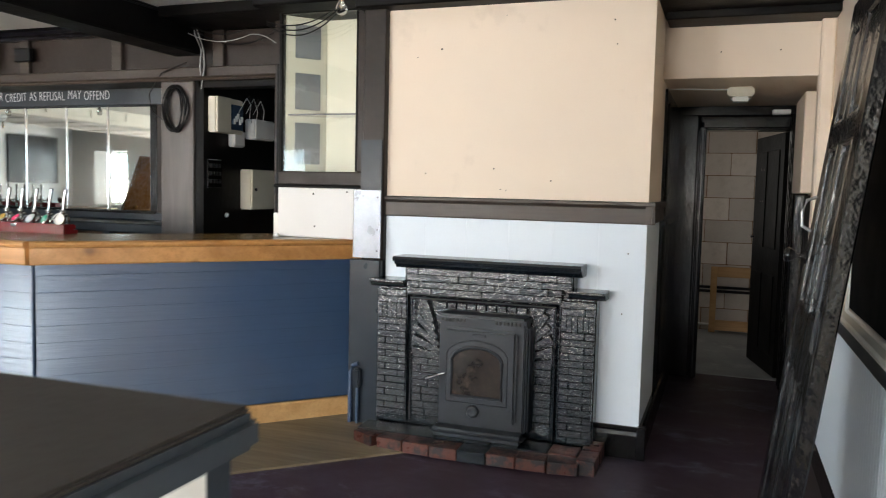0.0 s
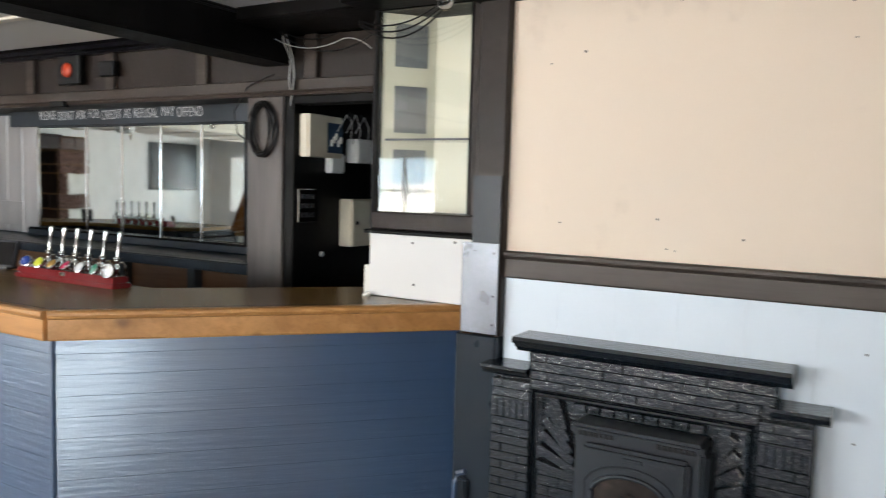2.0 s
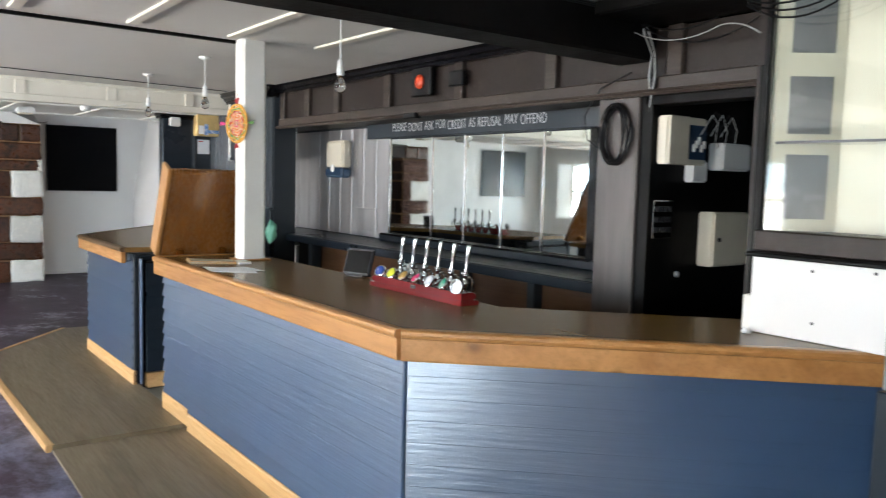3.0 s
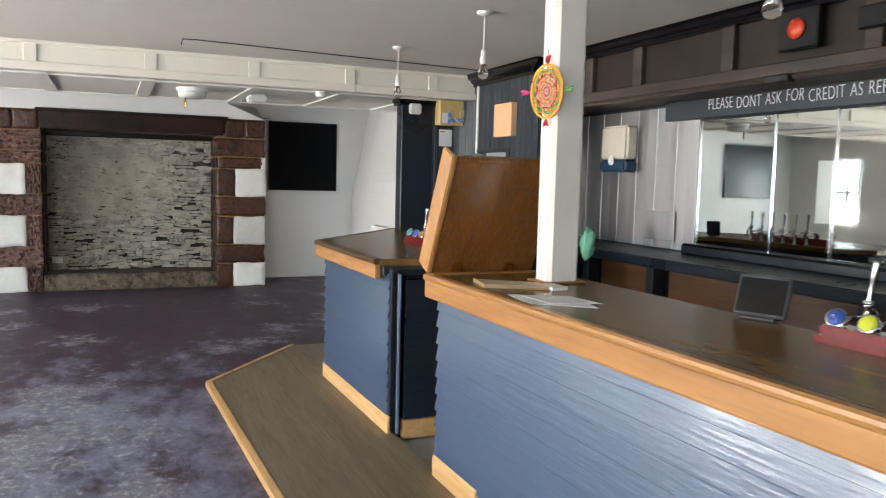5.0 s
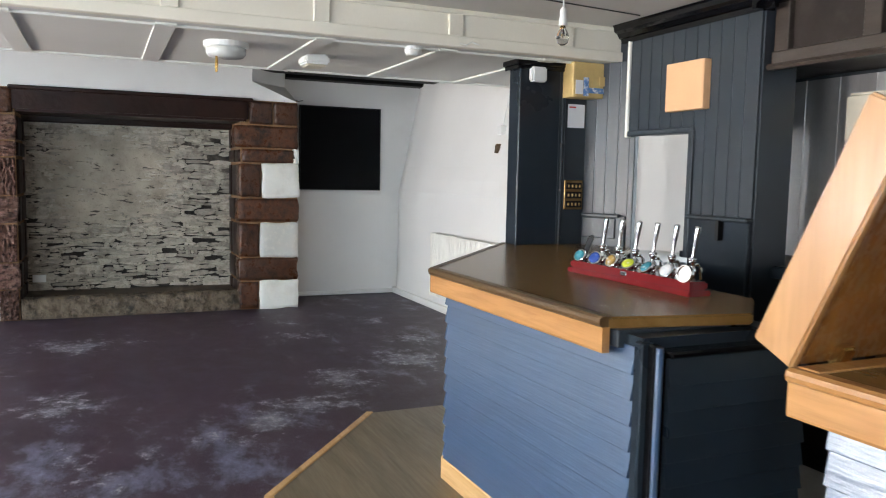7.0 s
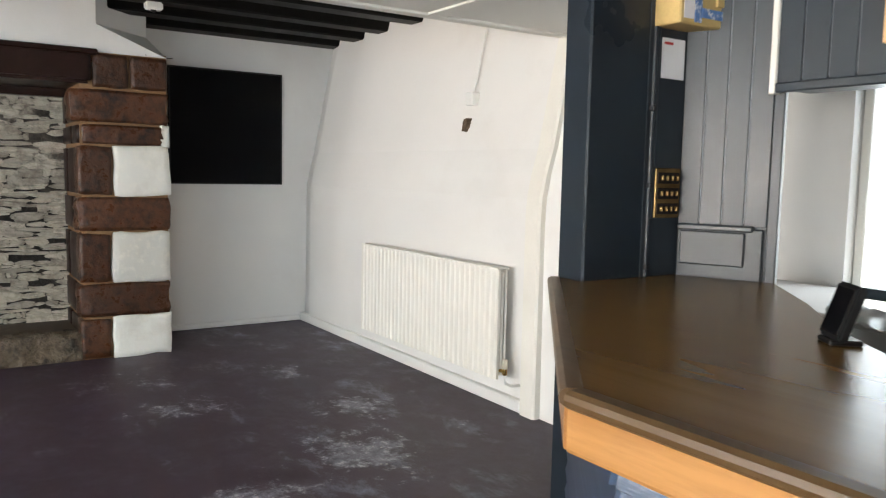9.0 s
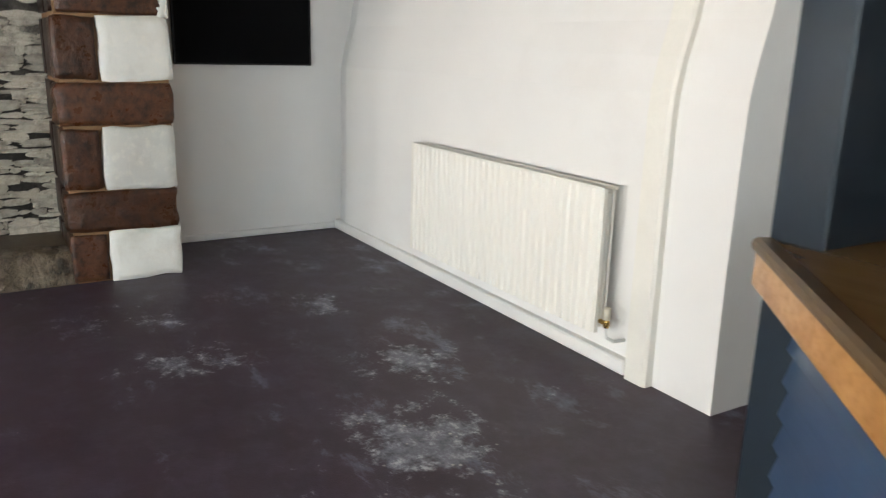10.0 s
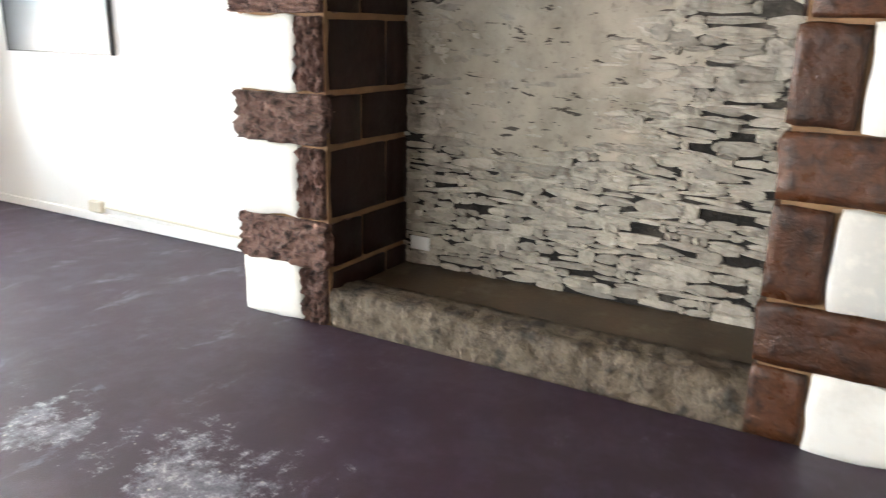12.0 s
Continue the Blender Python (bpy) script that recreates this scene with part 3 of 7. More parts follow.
def leaning_wall():
    """The thick old side wall of the far room: plumb to chest height, then leaning outwards, uneven."""
    bm = bmesh.new()
    xs = [-14.2 + i * 0.1316 for i in range(31)]
    zs = [0.0, 0.3, 0.6, 0.9, 1.15, 1.3, 1.45, 1.6, 1.8, 2.0, 2.2, 2.4, 2.6, 2.95]
    grid = []
    for x in xs:
        col = []
        for z in zs:
            t = max(0.0, z - 1.2)
            y = 4.77 + 0.20 * t * min(1.0, t / 0.35) + 0.018 * noise.noise((x * 0.9, z * 1.1, 0.3)) + 0.12 * max(0, -13.95 - x) * 2
            col.append(bm.verts.new((x, y, z)))
        grid.append(col)
    for A, B in zip(grid, grid[1:]):
        for i in range(len(zs) - 1):
            bm.faces.new((A[i], A[i + 1], B[i + 1], B[i]))
    back = [[bm.verts.new((x, 5.5, z)) for z in (0.0, 2.95)] for x in (xs[0], xs[-1])]
    bm.faces.new([grid[-1][i] for i in range(len(zs))] + [back[1][1], back[1][0]])
    bm.faces.new([grid[0][i] for i in range(len(zs) - 1, -1, -1)] + [back[0][0], back[0][1]])
    bm.faces.new((back[0][0], back[0][1], back[1][1], back[1][0]))
    bm.faces.new([c[-1] for c in grid] + [back[1][1], back[0][1]])
    return bm


structure("wall_side", leaning_wall(), WHITE, "uneven white wall leaning outwards above chest height", smooth=False)
bm = bmesh.new()
levels = (0.0, 0.6, 1.2, 1.32, 1.45, 1.6, 1.8, 2.25)
rings = []
for z in levels:
    y = 4.725 + 0.20 * max(0, z - 1.2) * min(1.0, max(0, z - 1.2) / 0.35)
    rings.append([bm.verts.new(p) for p in ((-10.71, y + 0.07, z), (-10.71, y, z), (-10.60, y, z), (-10.585, y + 0.012, z), (-10.585, y + 0.07, z))])
for A, B in zip(rings, rings[1:]):
    for k in range(4):
        bm.faces.new((A[k], A[k + 1], B[k + 1], B[k]))
structure("trim_side_wall", bm, GLOSSWHITE, "white painted pipe boxing up the side wall")
structure("baseboard_side", box(-14.1, -10.73, 4.735, 4.79, 0.0, 0.075, 0.008), WHITE)
structure("baseboard_far", box(-14.13, -14.095, 3.4, 4.75, 0.0, 0.05, 0.006), WHITE)
structure("baseboard_far_left", box(-14.13, -14.10, -3.7, -0.05, 0.0, 0.07, 0.006), WHITE)

# ceilings
structure("ceiling_bar", box(-9.12, 0.9, -4.2, 6.2, 2.47, 2.62), CEIL, "off-white plastered ceiling over the bar")
structure("ceiling_far_high", box(-14.9, -10.68, -4.2, 5.9, 2.78, 2.95), CEIL)
bm = box(-10.72, -9.12, -4.2, 5.85, 2.25, 2.78)
for y in (-2.3, -1.4, -0.55, 0.25, 0.9, 1.67, 2.52, 3.28, 4.0):
    add_box(bm, -10.6, -9.16, y - 0.055, y + 0.055, 2.238, 2.251, 0.003)
for x in (-10.6, -9.2):
    add_box(bm, x - 0.012, x + 0.012, -3.7, 4.9, 2.236, 2.251, 0.003)
structure("ceiling_low", bm, CEIL, "lowered white boarded ceiling with battens")
# downstand beam face with stiles and rails
bm = box(-9.12, -9.085, -3.7, 4.5, 2.25, 2.47)
dbeam = structure("beam_downstand", bm, CREAMGLOSS, "cream panelled downstand beam across the ceiling")
part("bottom_rail", box(-9.086, -9.065, -3.7, 4.5, 2.25, 2.315, 0.004), CREAMGLOSS, dbeam)
part("top_rail", box(-9.086, -9.07, -3.7, 4.5, 2.44, 2.47, 0.004), CREAMGLOSS, dbeam)
for y in (-3.0, -2.2, -1.4, -0.6, 0.12, 0.85, 1.68, 2.47, 3.28, 4.05):
    part("stile", box(-9.086, -9.066, y - 0.045, y + 0.045, 2.314, 2.441, 0.004), CREAMGLOSS, dbeam)
bm = bmesh.new()
for x0, x1, z in ((-14.15, -13.92, 2.6), (-13.62, -13.42, 2.6), (-13.16, -12.98, 2.61), (-12.62, -12.44, 2.61)):
    add_box(bm, x0, x1, -3.7, 5.3, z, 2.79, 0.012)
structure("beams_far_room", bm, BLACKWOOD, "black stained ceiling joists of the far room")
bm = box(-3.68, -3.44, -3.7, 4.62, 2.24, 2.47, 0.012)
structure("beam_bar", bm, BLACKWOOD, "heavy black ceiling beam running to the bar", )
bm = box(-1.95, 0.5, 3.88, 4.06, 2.33, 2.47, 0.008)
add_box(bm, -0.36, 0.5, 4.06, 4.56, 2.32, 2.47, 0.006)
add_box(bm, -0.34, 0.5, 4.35, 4.57, 2.28, 2.33, 0.006)
add_box(bm, -1.95, -0.3, 3.85, 3.90, 2.42, 2.47, 0.006)
structure("beam_chimney_breast", bm, BLACKWOOD, "black boxed beam above the chimney breast")
bm = box(-2.62, -1.9, 3.9, 4.3, 2.38, 2.47, 0.01)
add_box(bm, -3.44, -1.9, 4.08, 4.6, 2.40, 2.47, 0.008)
structure("cornice_corner", bm, BLACKWOOD)
bm = bmesh.new()
for y, x0, x1 in ((1.95, -5.6, -3.75), (2.55, -5.6, -3.75), (3.15, -5.6, -3.75), (3.75, -5.6, -3.75), (1.3, -5.6, -3.75), (0.6, -5.6, -3.75)):
    add_box(bm, x0, x1, y - 0.03, y + 0.03, 2.455, 2.472, 0.004)
structure("trim_ceiling_battens", bm, CREAMGLOSS)
bm = box(-5.78, -5.74, -3.7, 3.26, 2.452, 2.472, 0.004)
structure("trim_ceiling_bead", bm, BLACKWOOD, "dark bead across the ceiling")
structure("trim_ceiling_conduit", tube([(-8.4, 1.85, 2.42), (-8.4, 1.86, 2.462), (-8.4, 1.95, 2.464), (-8.68, 4.3, 2.464)], 0.004, 6), GALV)

# chimney breast by the door, cream above the rail, cool white boards below
structure("wall_breast_upper", box(-1.79, -0.36, 4.0, 6.06, 1.30, 2.40), CREAM, "cream painted chimney breast")
bm = box(-1.79, -0.362, 4.003, 6.06, 0.0, 1.30)
structure("wall_breast_lower", bm, LOWWHITE, "cool white lower chimney breast")
for i in range(6):
    x0 = -1.79 + i * 0.238
    part("panel", box(x0 + 0.0003, x0 + 0.2377, 3.997, 4.006, 0.15, 1.21, 0.0006), LOWWHITE, bpy.data.objects["wall_breast_lower"])
RAIL = [(-0.01, 1.20), (0.018, 1.20), (0.022, 1.206), (0.022, 1.278), (0.030, 1.284), (0.036, 1.294), (0.036, 1.306), (0.028, 1.312), (-0.01, 1.312)]
rail = structure("trim_dado_rail", run((-1.80, 4.0), (-0.325, 4.0), (0, -1), RAIL), GREYWOODX, "dark stained dado rail round the chimney breast")
part("rail_return", run((-0.36, 3.966), (-0.36, 4.75), (1, 0), RAIL), GREYWOODX, rail)
SKIRT = [(-0.01, 0.0), (0.024, 0.0), (0.024, 0.12), (0.018, 0.14), (0.022, 0.15), (0.012, 0.165), (-0.01, 0.165)]
base = structure("baseboard_breast", run((-0.60, 3.997), (-0.338, 3.997), (0, -1), SKIRT), BLACKGLOSS, "black gloss skirting board")
part("skirting_return", run((-0.36, 3.975), (-0.36, 5.95), (1, 0), SKIRT), BLACKGLOSS, base)
part("skirting_east", run((0.5, 2.2), (0.5, 5.95), (-1, 0), SKIRT), BLACKGLOSS, base)
part("corner_block", box(-0.37, -0.325, 3.963, 4.01, 0.0, 0.17, 0.004), BLACKGLOSS, base)

# alcove and doorway to the back passage
structure("lintel_alcove", box(-0.36, 0.5, 4.57, 6.12, 2.0, 2.47), CREAM, "cream lintel and soffit over the door alcove")
bm = box(0.43, 0.5, 4.5, 4.62, 0.0, 2.33, 0.01)
structure("trim_alcove_corner", bm, CREAM)
structure("trim_alcove_board", box(0.40, 0.5, 4.9, 5.5, 1.38, 1.96, 0.006), CREAM)
bm = box(-0.9, -0.16, 6.06, 6.2, 0.0, 2.05)
add_box(bm, 0.42, 1.2, 6.06, 6.2, 0.0, 2.05)
add_box(bm, -0.9, 1.2, 6.06, 6.2, 1.83, 2.5)
structure("wall_passage", bm, BLACKGLOSS)
bm = bmesh.new()
for x0, x1, z0, z1 in ((-0.20, -0.15, 0.0, 1.90), (0.41, 0.46, 0.0, 1.90), (-0.20, 0.46, 1.84, 1.93)):
    add_box(bm, x0, x1, 5.98, 6.08, z0, z1, 0.008)
    add_box(bm, x0 + 0.012, x1 - 0.012, 5.965, 6.0, z0, z1 - 0.01, 0.006)
structure("door_frame", bm, BLACKGLOSS, "black gloss door frame")
pan = thing("wall_panelling", (-0.35, 5.4, 0.0), "black gloss panelling beside the door", "panelling", kind="structure")
part("backing", box(-0.362, -0.345, 4.76, 6.05, 0.17, 1.97), BLACKGLOSS, pan)
for z0, z1 in ((0.25, 1.14), (1.22, 1.90)):
    part("panel", box(-0.347, -0.335, 4.86, 5.93, z0, z1, 0.008), BLACKGLOSS, pan)
part("panel_rail", box(-0.35, -0.32, 4.76, 6.0, 1.165, 1.20, 0.006), BLACKGLOSS, pan)
part("panel_post", box(-0.355, -0.21, 5.99, 6.06, 0.0, 1.99, 0.006), BLACKGLOSS, pan)
part("panel_head", box(-0.35, 0.5, 5.985, 6.06, 1.93, 1.998, 0.006), BLACKGLOSS, pan)
part("panel_post", box(0.45, 0.5, 5.2, 5.52, 0.0, 1.37, 0.006), BLACKGLOSS, pan)
part("door_lining", box(0.415, 0.5, 5.52, 5.98, 0.0, 1.93, 0.006), DOORGLOSS, pan)
for y in (5.53, 5.66, 5.80, 5.93):
    part("lining_bead", tube([(0.412, y, 0.02), (0.412, y, 1.91)], 0.012, 8), DOORGLOSS, pan)
passage = structure("wall_passage_blocks", box(-0.95, 1.25, 8.24, 8.5, 0.0, 2.5), MORTAR, "painted concrete block wall of the passage")
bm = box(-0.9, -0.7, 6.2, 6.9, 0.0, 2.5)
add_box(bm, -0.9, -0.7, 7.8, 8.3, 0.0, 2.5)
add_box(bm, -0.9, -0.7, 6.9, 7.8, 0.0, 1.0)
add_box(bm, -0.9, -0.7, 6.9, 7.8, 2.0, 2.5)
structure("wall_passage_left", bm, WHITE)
structure("wall_passage_right", box(1.0, 1.2, 6.2, 8.3, 0.0, 2.5), WHITE)
structure("ceiling_passage", box(-0.9, 1.2, 6.1, 8.5, 2.3, 2.5), CEIL)

# wall beside the raised end of the bar, and the grey chimney cupboard
structure("wall_bar_end", box(-9.60, -9.28, 4.14, 4.40, 0.0, 2.26), GREY)
structure("wall_bar_room_end", box(-9.12, -8.95, 4.47, 5.85, 2.2, 2.6), GREY)


def boarded(name, label, along, span, face, z0, z1, pitch, out, material, thick=0.014):
    """Tongued and grooved boards, each a piece, on a face at right angles to out."""
    t = thing(name, ((span[0] + span[1]) / 2 if along == 'x' else face, (span[0] + span[1]) / 2 if along == 'y' else face, z0), label, "panelling", kind="structure")
    n = max(1, round((span[1] - span[0]) / pitch))
    w = (span[1] - span[0]) / n
    for i in range(n):
        a, b = span[0] + i * w + 0.003, span[0] + (i + 1) * w - 0.003
        lo, hi = sorted((face, face + out * thick))
        if i:
            e = face + out * (thick - 0.004)
            part("bead", box(a - 0.0035, a + 0.0025, *sorted((face, e)), z0 + 0.01, z1 - 0.01) if along == 'x' else box(*sorted((face, e)), a - 0.0035, a + 0.0025, z0 + 0.01, z1 - 0.01), PALEBEAD, t)
        part("board", box(a, b, lo, hi, z0, z1, 0.002) if along == 'x' else box(lo, hi, a, b, z0, z1, 0.002), material, t)
    return t


# angled boarding between the column wall and the hatch
ANG = Matrix.Translation((-9.285, 4.355, 0)) @ pose(0, 0, 0, 0, 0, math.degrees(math.atan2(0.145, 0.34)))
ab = thing("wall_boarding_angled", (-9.16, 4.43, 1.0), "graphite painted vertical boarding beside the hatch", "panelling", kind="structure")
part("backing", box(0.0, 0.37, 0.0, 0.05, 0.0, 2.25, 0.0, 1, ANG), GREY, ab)
for i in range(4):
    if i:
        part("bead", box(i * 0.086 - 0.002, i * 0.086 + 0.0045, -0.009, 0.001, 1.27, 2.25, 0.0, 1, ANG), PALEBEAD, ab)
    part("board", box(0.004 + i * 0.086, 0.0845 + i * 0.086, -0.012, 0.001, 1.26, 2.25, 0.002, 1, ANG), GREY, ab)
part("end_stile", box(0.345, 0.385, -0.018, 0.03, 0.9, 1.80, 0.004, 1, ANG), GREY, ab)
# cupboard body above the hatch
bm = box(-8.95, -7.86, 4.46, 4.69, 1.78, 2.46)
add_box(bm, -8.34, -7.86, 4.46, 4.69, 0.0, 1.78)
structure("wall_chimney_cupboard", bm, GREY, "graphite painted boxed chimney cupboard")
boarded("wall_boarding_cupboard_top", "graphite boarding above the hatch", 'x', (-8.94, -8.34), 4.46, 1.80, 2.40, 0.10, -1, GREY)
boarded("wall_boarding_cupboard", "graphite boarding beside the hatch", 'x', (-8.34, -7.87), 4.46, 1.30, 2.40, 0.094, -1, GREY)
structure("trim_hatch_edge", box(-8.96, -8.935, 4.43, 4.47, 1.76, 2.42, 0.004), GLOSSWHITE)
structure("trim_hatch_head", box(-8.97, -8.33, 4.435, 4.47, 1.765, 1.80, 0.005), GREY)
structure("trim_hatch_jamb", box(-8.365, -8.325, 4.43, 4.48, 1.05, 1.78, 0.005), GREY)
CORN = [(-0.01, 2.36), (0.015, 2.36), (0.02, 2.385), (0.035, 2.39), (0.05, 2.415), (0.075, 2.43), (0.08, 2.455), (0.09, 2.468), (-0.01, 2.468)]
co = structure("cornice_cupboard", run((-9.03, 4.446), (-7.78, 4.446), (0, -1), CORN), BLACKGLOSS, "black gloss moulded cornice")
part("cornice_return", run((-7.86, 4.37), (-7.86, 4.50), (1, 0), CORN), BLACKGLOSS, co)
low = thing("wall_panel_low", (-8.1, 4.44, 1.0), "blue-grey panel with a capping rail under the boarding", "panelling", kind="structure")
part("panel", box(-8.32, -7.87, 4.425, 4.458, 0.5, 1.28, 0.006), DARKBLUE, low)
part("capping", box(-8.33, -7.86, 4.40, 4.46, 1.275, 1.30, 0.008), GREY, low)
part("bracket", prism([(-8.07, 4.39), (-8.045, 4.39), (-8.045, 4.43), (-8.07, 4.43)], 1.17, 1.28, 0.003), BLACKPLASTIC, low)
low = thing("wall_panel_end", (-9.2, 4.45, 1.0), "blue-grey stepped panel under the angled boarding", "panelling", kind="structure")
part("panel", box(0.005, 0.335, -0.022, 0.0, 0.9, 1.25, 0.005, 1, ANG), GREY, low)
part("panel", box(0.02, 0.27, -0.034, -0.02, 1.10, 1.235, 0.005, 1, ANG), GREY, low)
part("capping", box(0.01, 0.30, -0.045, 0.0, 1.238, 1.262, 0.006, 1, ANG), GREY, low)
structure("sill_hatch", box(-9.95, -8.35, 4.75, 5.54, 0.88, 0.92, 0.006), WHITE, "white painted hatch sill")
wb = thing("window_back", (-8.83, 5.65, 1.05), "bright window in the white wall behind the hatch", "window", kind="structure")
part("window_frame", box(-9.245, -9.20, 5.62, 5.68, 0.925, 2.095, 0.005), GLOSSWHITE, wb)
part("window_frame", box(-8.47, -8.425, 5.62, 5.68, 0.925, 2.095, 0.005), GLOSSWHITE, wb)
pane = part("pane", box(-9.20, -8.47, 5.645, 5.65, 0.925, 2.095), GLASS, wb)
pane.visible_shadow = False
structure("column_bar_end", box(-9.425, -9.285, 3.835, 4.15, 0.0, 2.252, 0.008), DARKBLUE, "blue-black painted boxed column at the bar end")
bm = box(-9.45, -9.265, 3.81, 4.165, 2.19, 2.215, 0.004)
add_box(bm, -9.46, -9.255, 3.80, 4.17, 2.215, 2.252, 0.006)
structure("trim_column_cap", bm, BLACKGLOSS)
structure("post_brown", box(-1.925, -1.79, 3.955, 4.12, 0.95, 2.45, 0.006), BROWNPAINT, "dark brown timber post beside the chimney breast")
bm = box(-1.99, -1.80, 3.94, 4.12, 0.0, 0.95, 0.005)
structure("post_base", bm, DARKBLUE, "graphite painted base of the post")
structure("wall_behind_cabinet", box(-2.75, -1.79, 4.36, 4.5, 0.0, 2.47), BROWNPAINT)

# back bar: frieze, pilaster, sign board, cladding
fr = structure("trim_frieze", box(-7.855, -2.62, 4.55, 5.12, 2.10, 2.47), BROWNPAINT, "dark panelled frieze over the back bar")
for z0, z1, y in ((2.08, 2.155, 4.50), (2.40, 2.47, 4.50)):
    part("frieze_rail", box(-7.855, -2.62, y, 4.57, z0, z1, 0.006), GREYWOODX, fr)
for x in (-7.81, -7.3, -6.75, -5.95, -5.05, -4.17, -3.3, -2.68):
    part("frieze_stile", box(x - 0.045, x + 0.045, 4.515, 4.57, 2.15, 2.405, 0.005), GREYWOODX, fr)
FC = [(-0.01, 2.395), (0.02, 2.395), (0.028, 2.415), (0.05, 2.425), (0.06, 2.45), (0.075, 2.468), (-0.01, 2.468)]
part("frieze_cornice", run((-7.85, 4.50), (-3.70, 4.50), (0, -1), FC), BLACKGLOSS, fr)
part("frieze_bead", run((-7.855, 4.50), (-2.62, 4.50), (0, -1), [(-0.01, 2.06), (0.02, 2.06), (0.03, 2.075), (0.02, 2.09), (-0.01, 2.09)]), GREYWOODX, fr)
part("frieze_end", box(-8.73, -7.857, 4.70, 5.12, 2.10, 2.47), FRIEZE, fr)
part("strip_light", tube([(-7.80, 4.60, 2.088), (-6.70, 4.60, 2.088)], 0.009, 8), GLOSSWHITE, fr, "slim white strip under the frieze")
structure("pilaster", box(-3.80, -3.52, 4.54, 5.12, 0.0, 2.10, 0.006), GREYWOODZ, "worn brown-grey painted pilaster")
bm = box(-2.64, -2.56, 4.2, 4.62, 0.0, 2.10, 0.006)
structure("door_post_store", bm, BLACKWOOD)
structure("wall_store_left", box(-3.56, -3.45, 4.56, 6.3, 0.0, 2.4), BLACKWOOD, "black boarded wall of the store")
structure("wall_store_end", box(-3.5, -1.7, 6.2, 6.35, 0.0, 2.4), BLACKWOOD)
structure("wall_store_right", box(-2.6, -2.5, 4.6, 6.3, 0.0, 2.4), BLACKWOOD)
structure("ceiling_store", box(-3.5, -2.5, 4.6, 6.3, 2.16, 2.3), CEIL)
structure("lintel_store", box(-3.50, -2.6, 4.56, 4.68, 2.02, 2.12, 0.004), BLACKWOOD)


# ---- far fireplace: breast, quoins, lintel, rubble back, hearth ----
bm = bmesh.new()
add_prism(bm, [(-14.15, 0.04), (-13.345, 0.04), (-13.345, 0.60), (-14.15, 0.60)], 0.0, 2.3)
add_prism(bm, [(-14.15, 2.72), (-13.345, 2.72), (-13.345, 3.33), (-14.15, 3.33)], 0.0, 2.28)
breast = structure("fireplace_piers", bm, MORTAR, "stone fireplace piers with brown and white quoins")
bm = bmesh.new()
lo = [bm.verts.new(p) for p in ((-13.33, 0.02, 2.26), (-13.33, 3.33, 2.26), (-14.15, 3.33, 2.26), (-14.15, 0.02, 2.26))]
mi = [bm.verts.new(p) for p in ((-13.33, 0.02, 2.46), (-13.33, 2.84, 2.46), (-13.75, 3.28, 2.46), (-14.15, 3.28, 2.46), (-14.15, 0.02, 2.46))]
hi = [bm.verts.new((v.co.x, v.co.y, 2.79)) for v in mi]
bm.faces.new(lo)
bm.faces.new((lo[0], lo[1], mi[1], mi[0]))
bm.faces.new((lo[1], mi[2], mi[1]))
bm.faces.new((lo[1], lo[2], mi[3], mi[2]))
bm.faces.new((lo[2], lo[3], mi[4], mi[3]))
bm.faces.new((lo[3], lo[0], mi[0], mi[4]))
for i in range(5):
    bm.faces.new((mi[i], mi[(i + 1) % 5], hi[(i + 1) % 5], hi[i]))
bm.faces.new(hi[::-1])
structure("wall_over_fireplace", bm, WHITE, "white plaster over the fireplace with a sloped shoulder")
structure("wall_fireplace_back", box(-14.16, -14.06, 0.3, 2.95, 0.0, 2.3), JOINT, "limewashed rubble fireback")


def rough_block(seed, cuts=3, amp=0.12, round_off=0.10, pits=0.0, smooth=True):
    """A unit block, one metre cube about its middle, with broken edges and uneven faces; -y... +y wide, x out."""
    bm = bmesh.new()
    bmesh.ops.create_cube(bm, size=1.0)
    bmesh.ops.subdivide_edges(bm, edges=bm.edges[:], cuts=cuts, use_grid_fill=True)
    for v in bm.verts:
        c = v.co.copy()
        near = sorted((abs(abs(c.x) - 0.5), abs(abs(c.y) - 0.5), abs(abs(c.z) - 0.5)))
        if near[1] < 0.01:
            v.co *= 1 - round_off * (1.5 if near[2] < 0.01 else 1.0)
        v.co += Vector((noise.noise(c * 2.3 + Vector((seed * 7.1, 0, 0))), noise.noise(c * 2.1 + Vector((0, seed * 5.3, 0))) * 0.8, noise.noise(c * 2.2 + Vector((0, 0, seed * 3.7))) * 0.8)) * amp
        if pits:
            v.co += Vector((noise.noise(c * 8 + Vector((seed, 3, 1))) * pits, noise.noise(c * 5 + Vector((1, seed, 3))) * pits * 0.06, noise.noise(c * 6 + Vector((2, 1, seed))) * pits * 0.10))
    me = bpy.data.meshes.new("stone")
    bm.to_mesh(me)
    bm.free()
    for p in me.polygons:
        p.use_smooth = smooth
    return me


def placed(name, me, centre, size, parent, material=None, rz=0.0):
    """One more piece on a shared mesh."""
    ob = new(name, me)
    ob.matrix_basis = Matrix.Translation(centre) @ pose(0, 0, 0, 0, 0, rz) @ Matrix.Diagonal((*size, 1))
    hang(ob, parent)
    return ob


def with_material(me, material):
    me.materials.append(material)
    return me


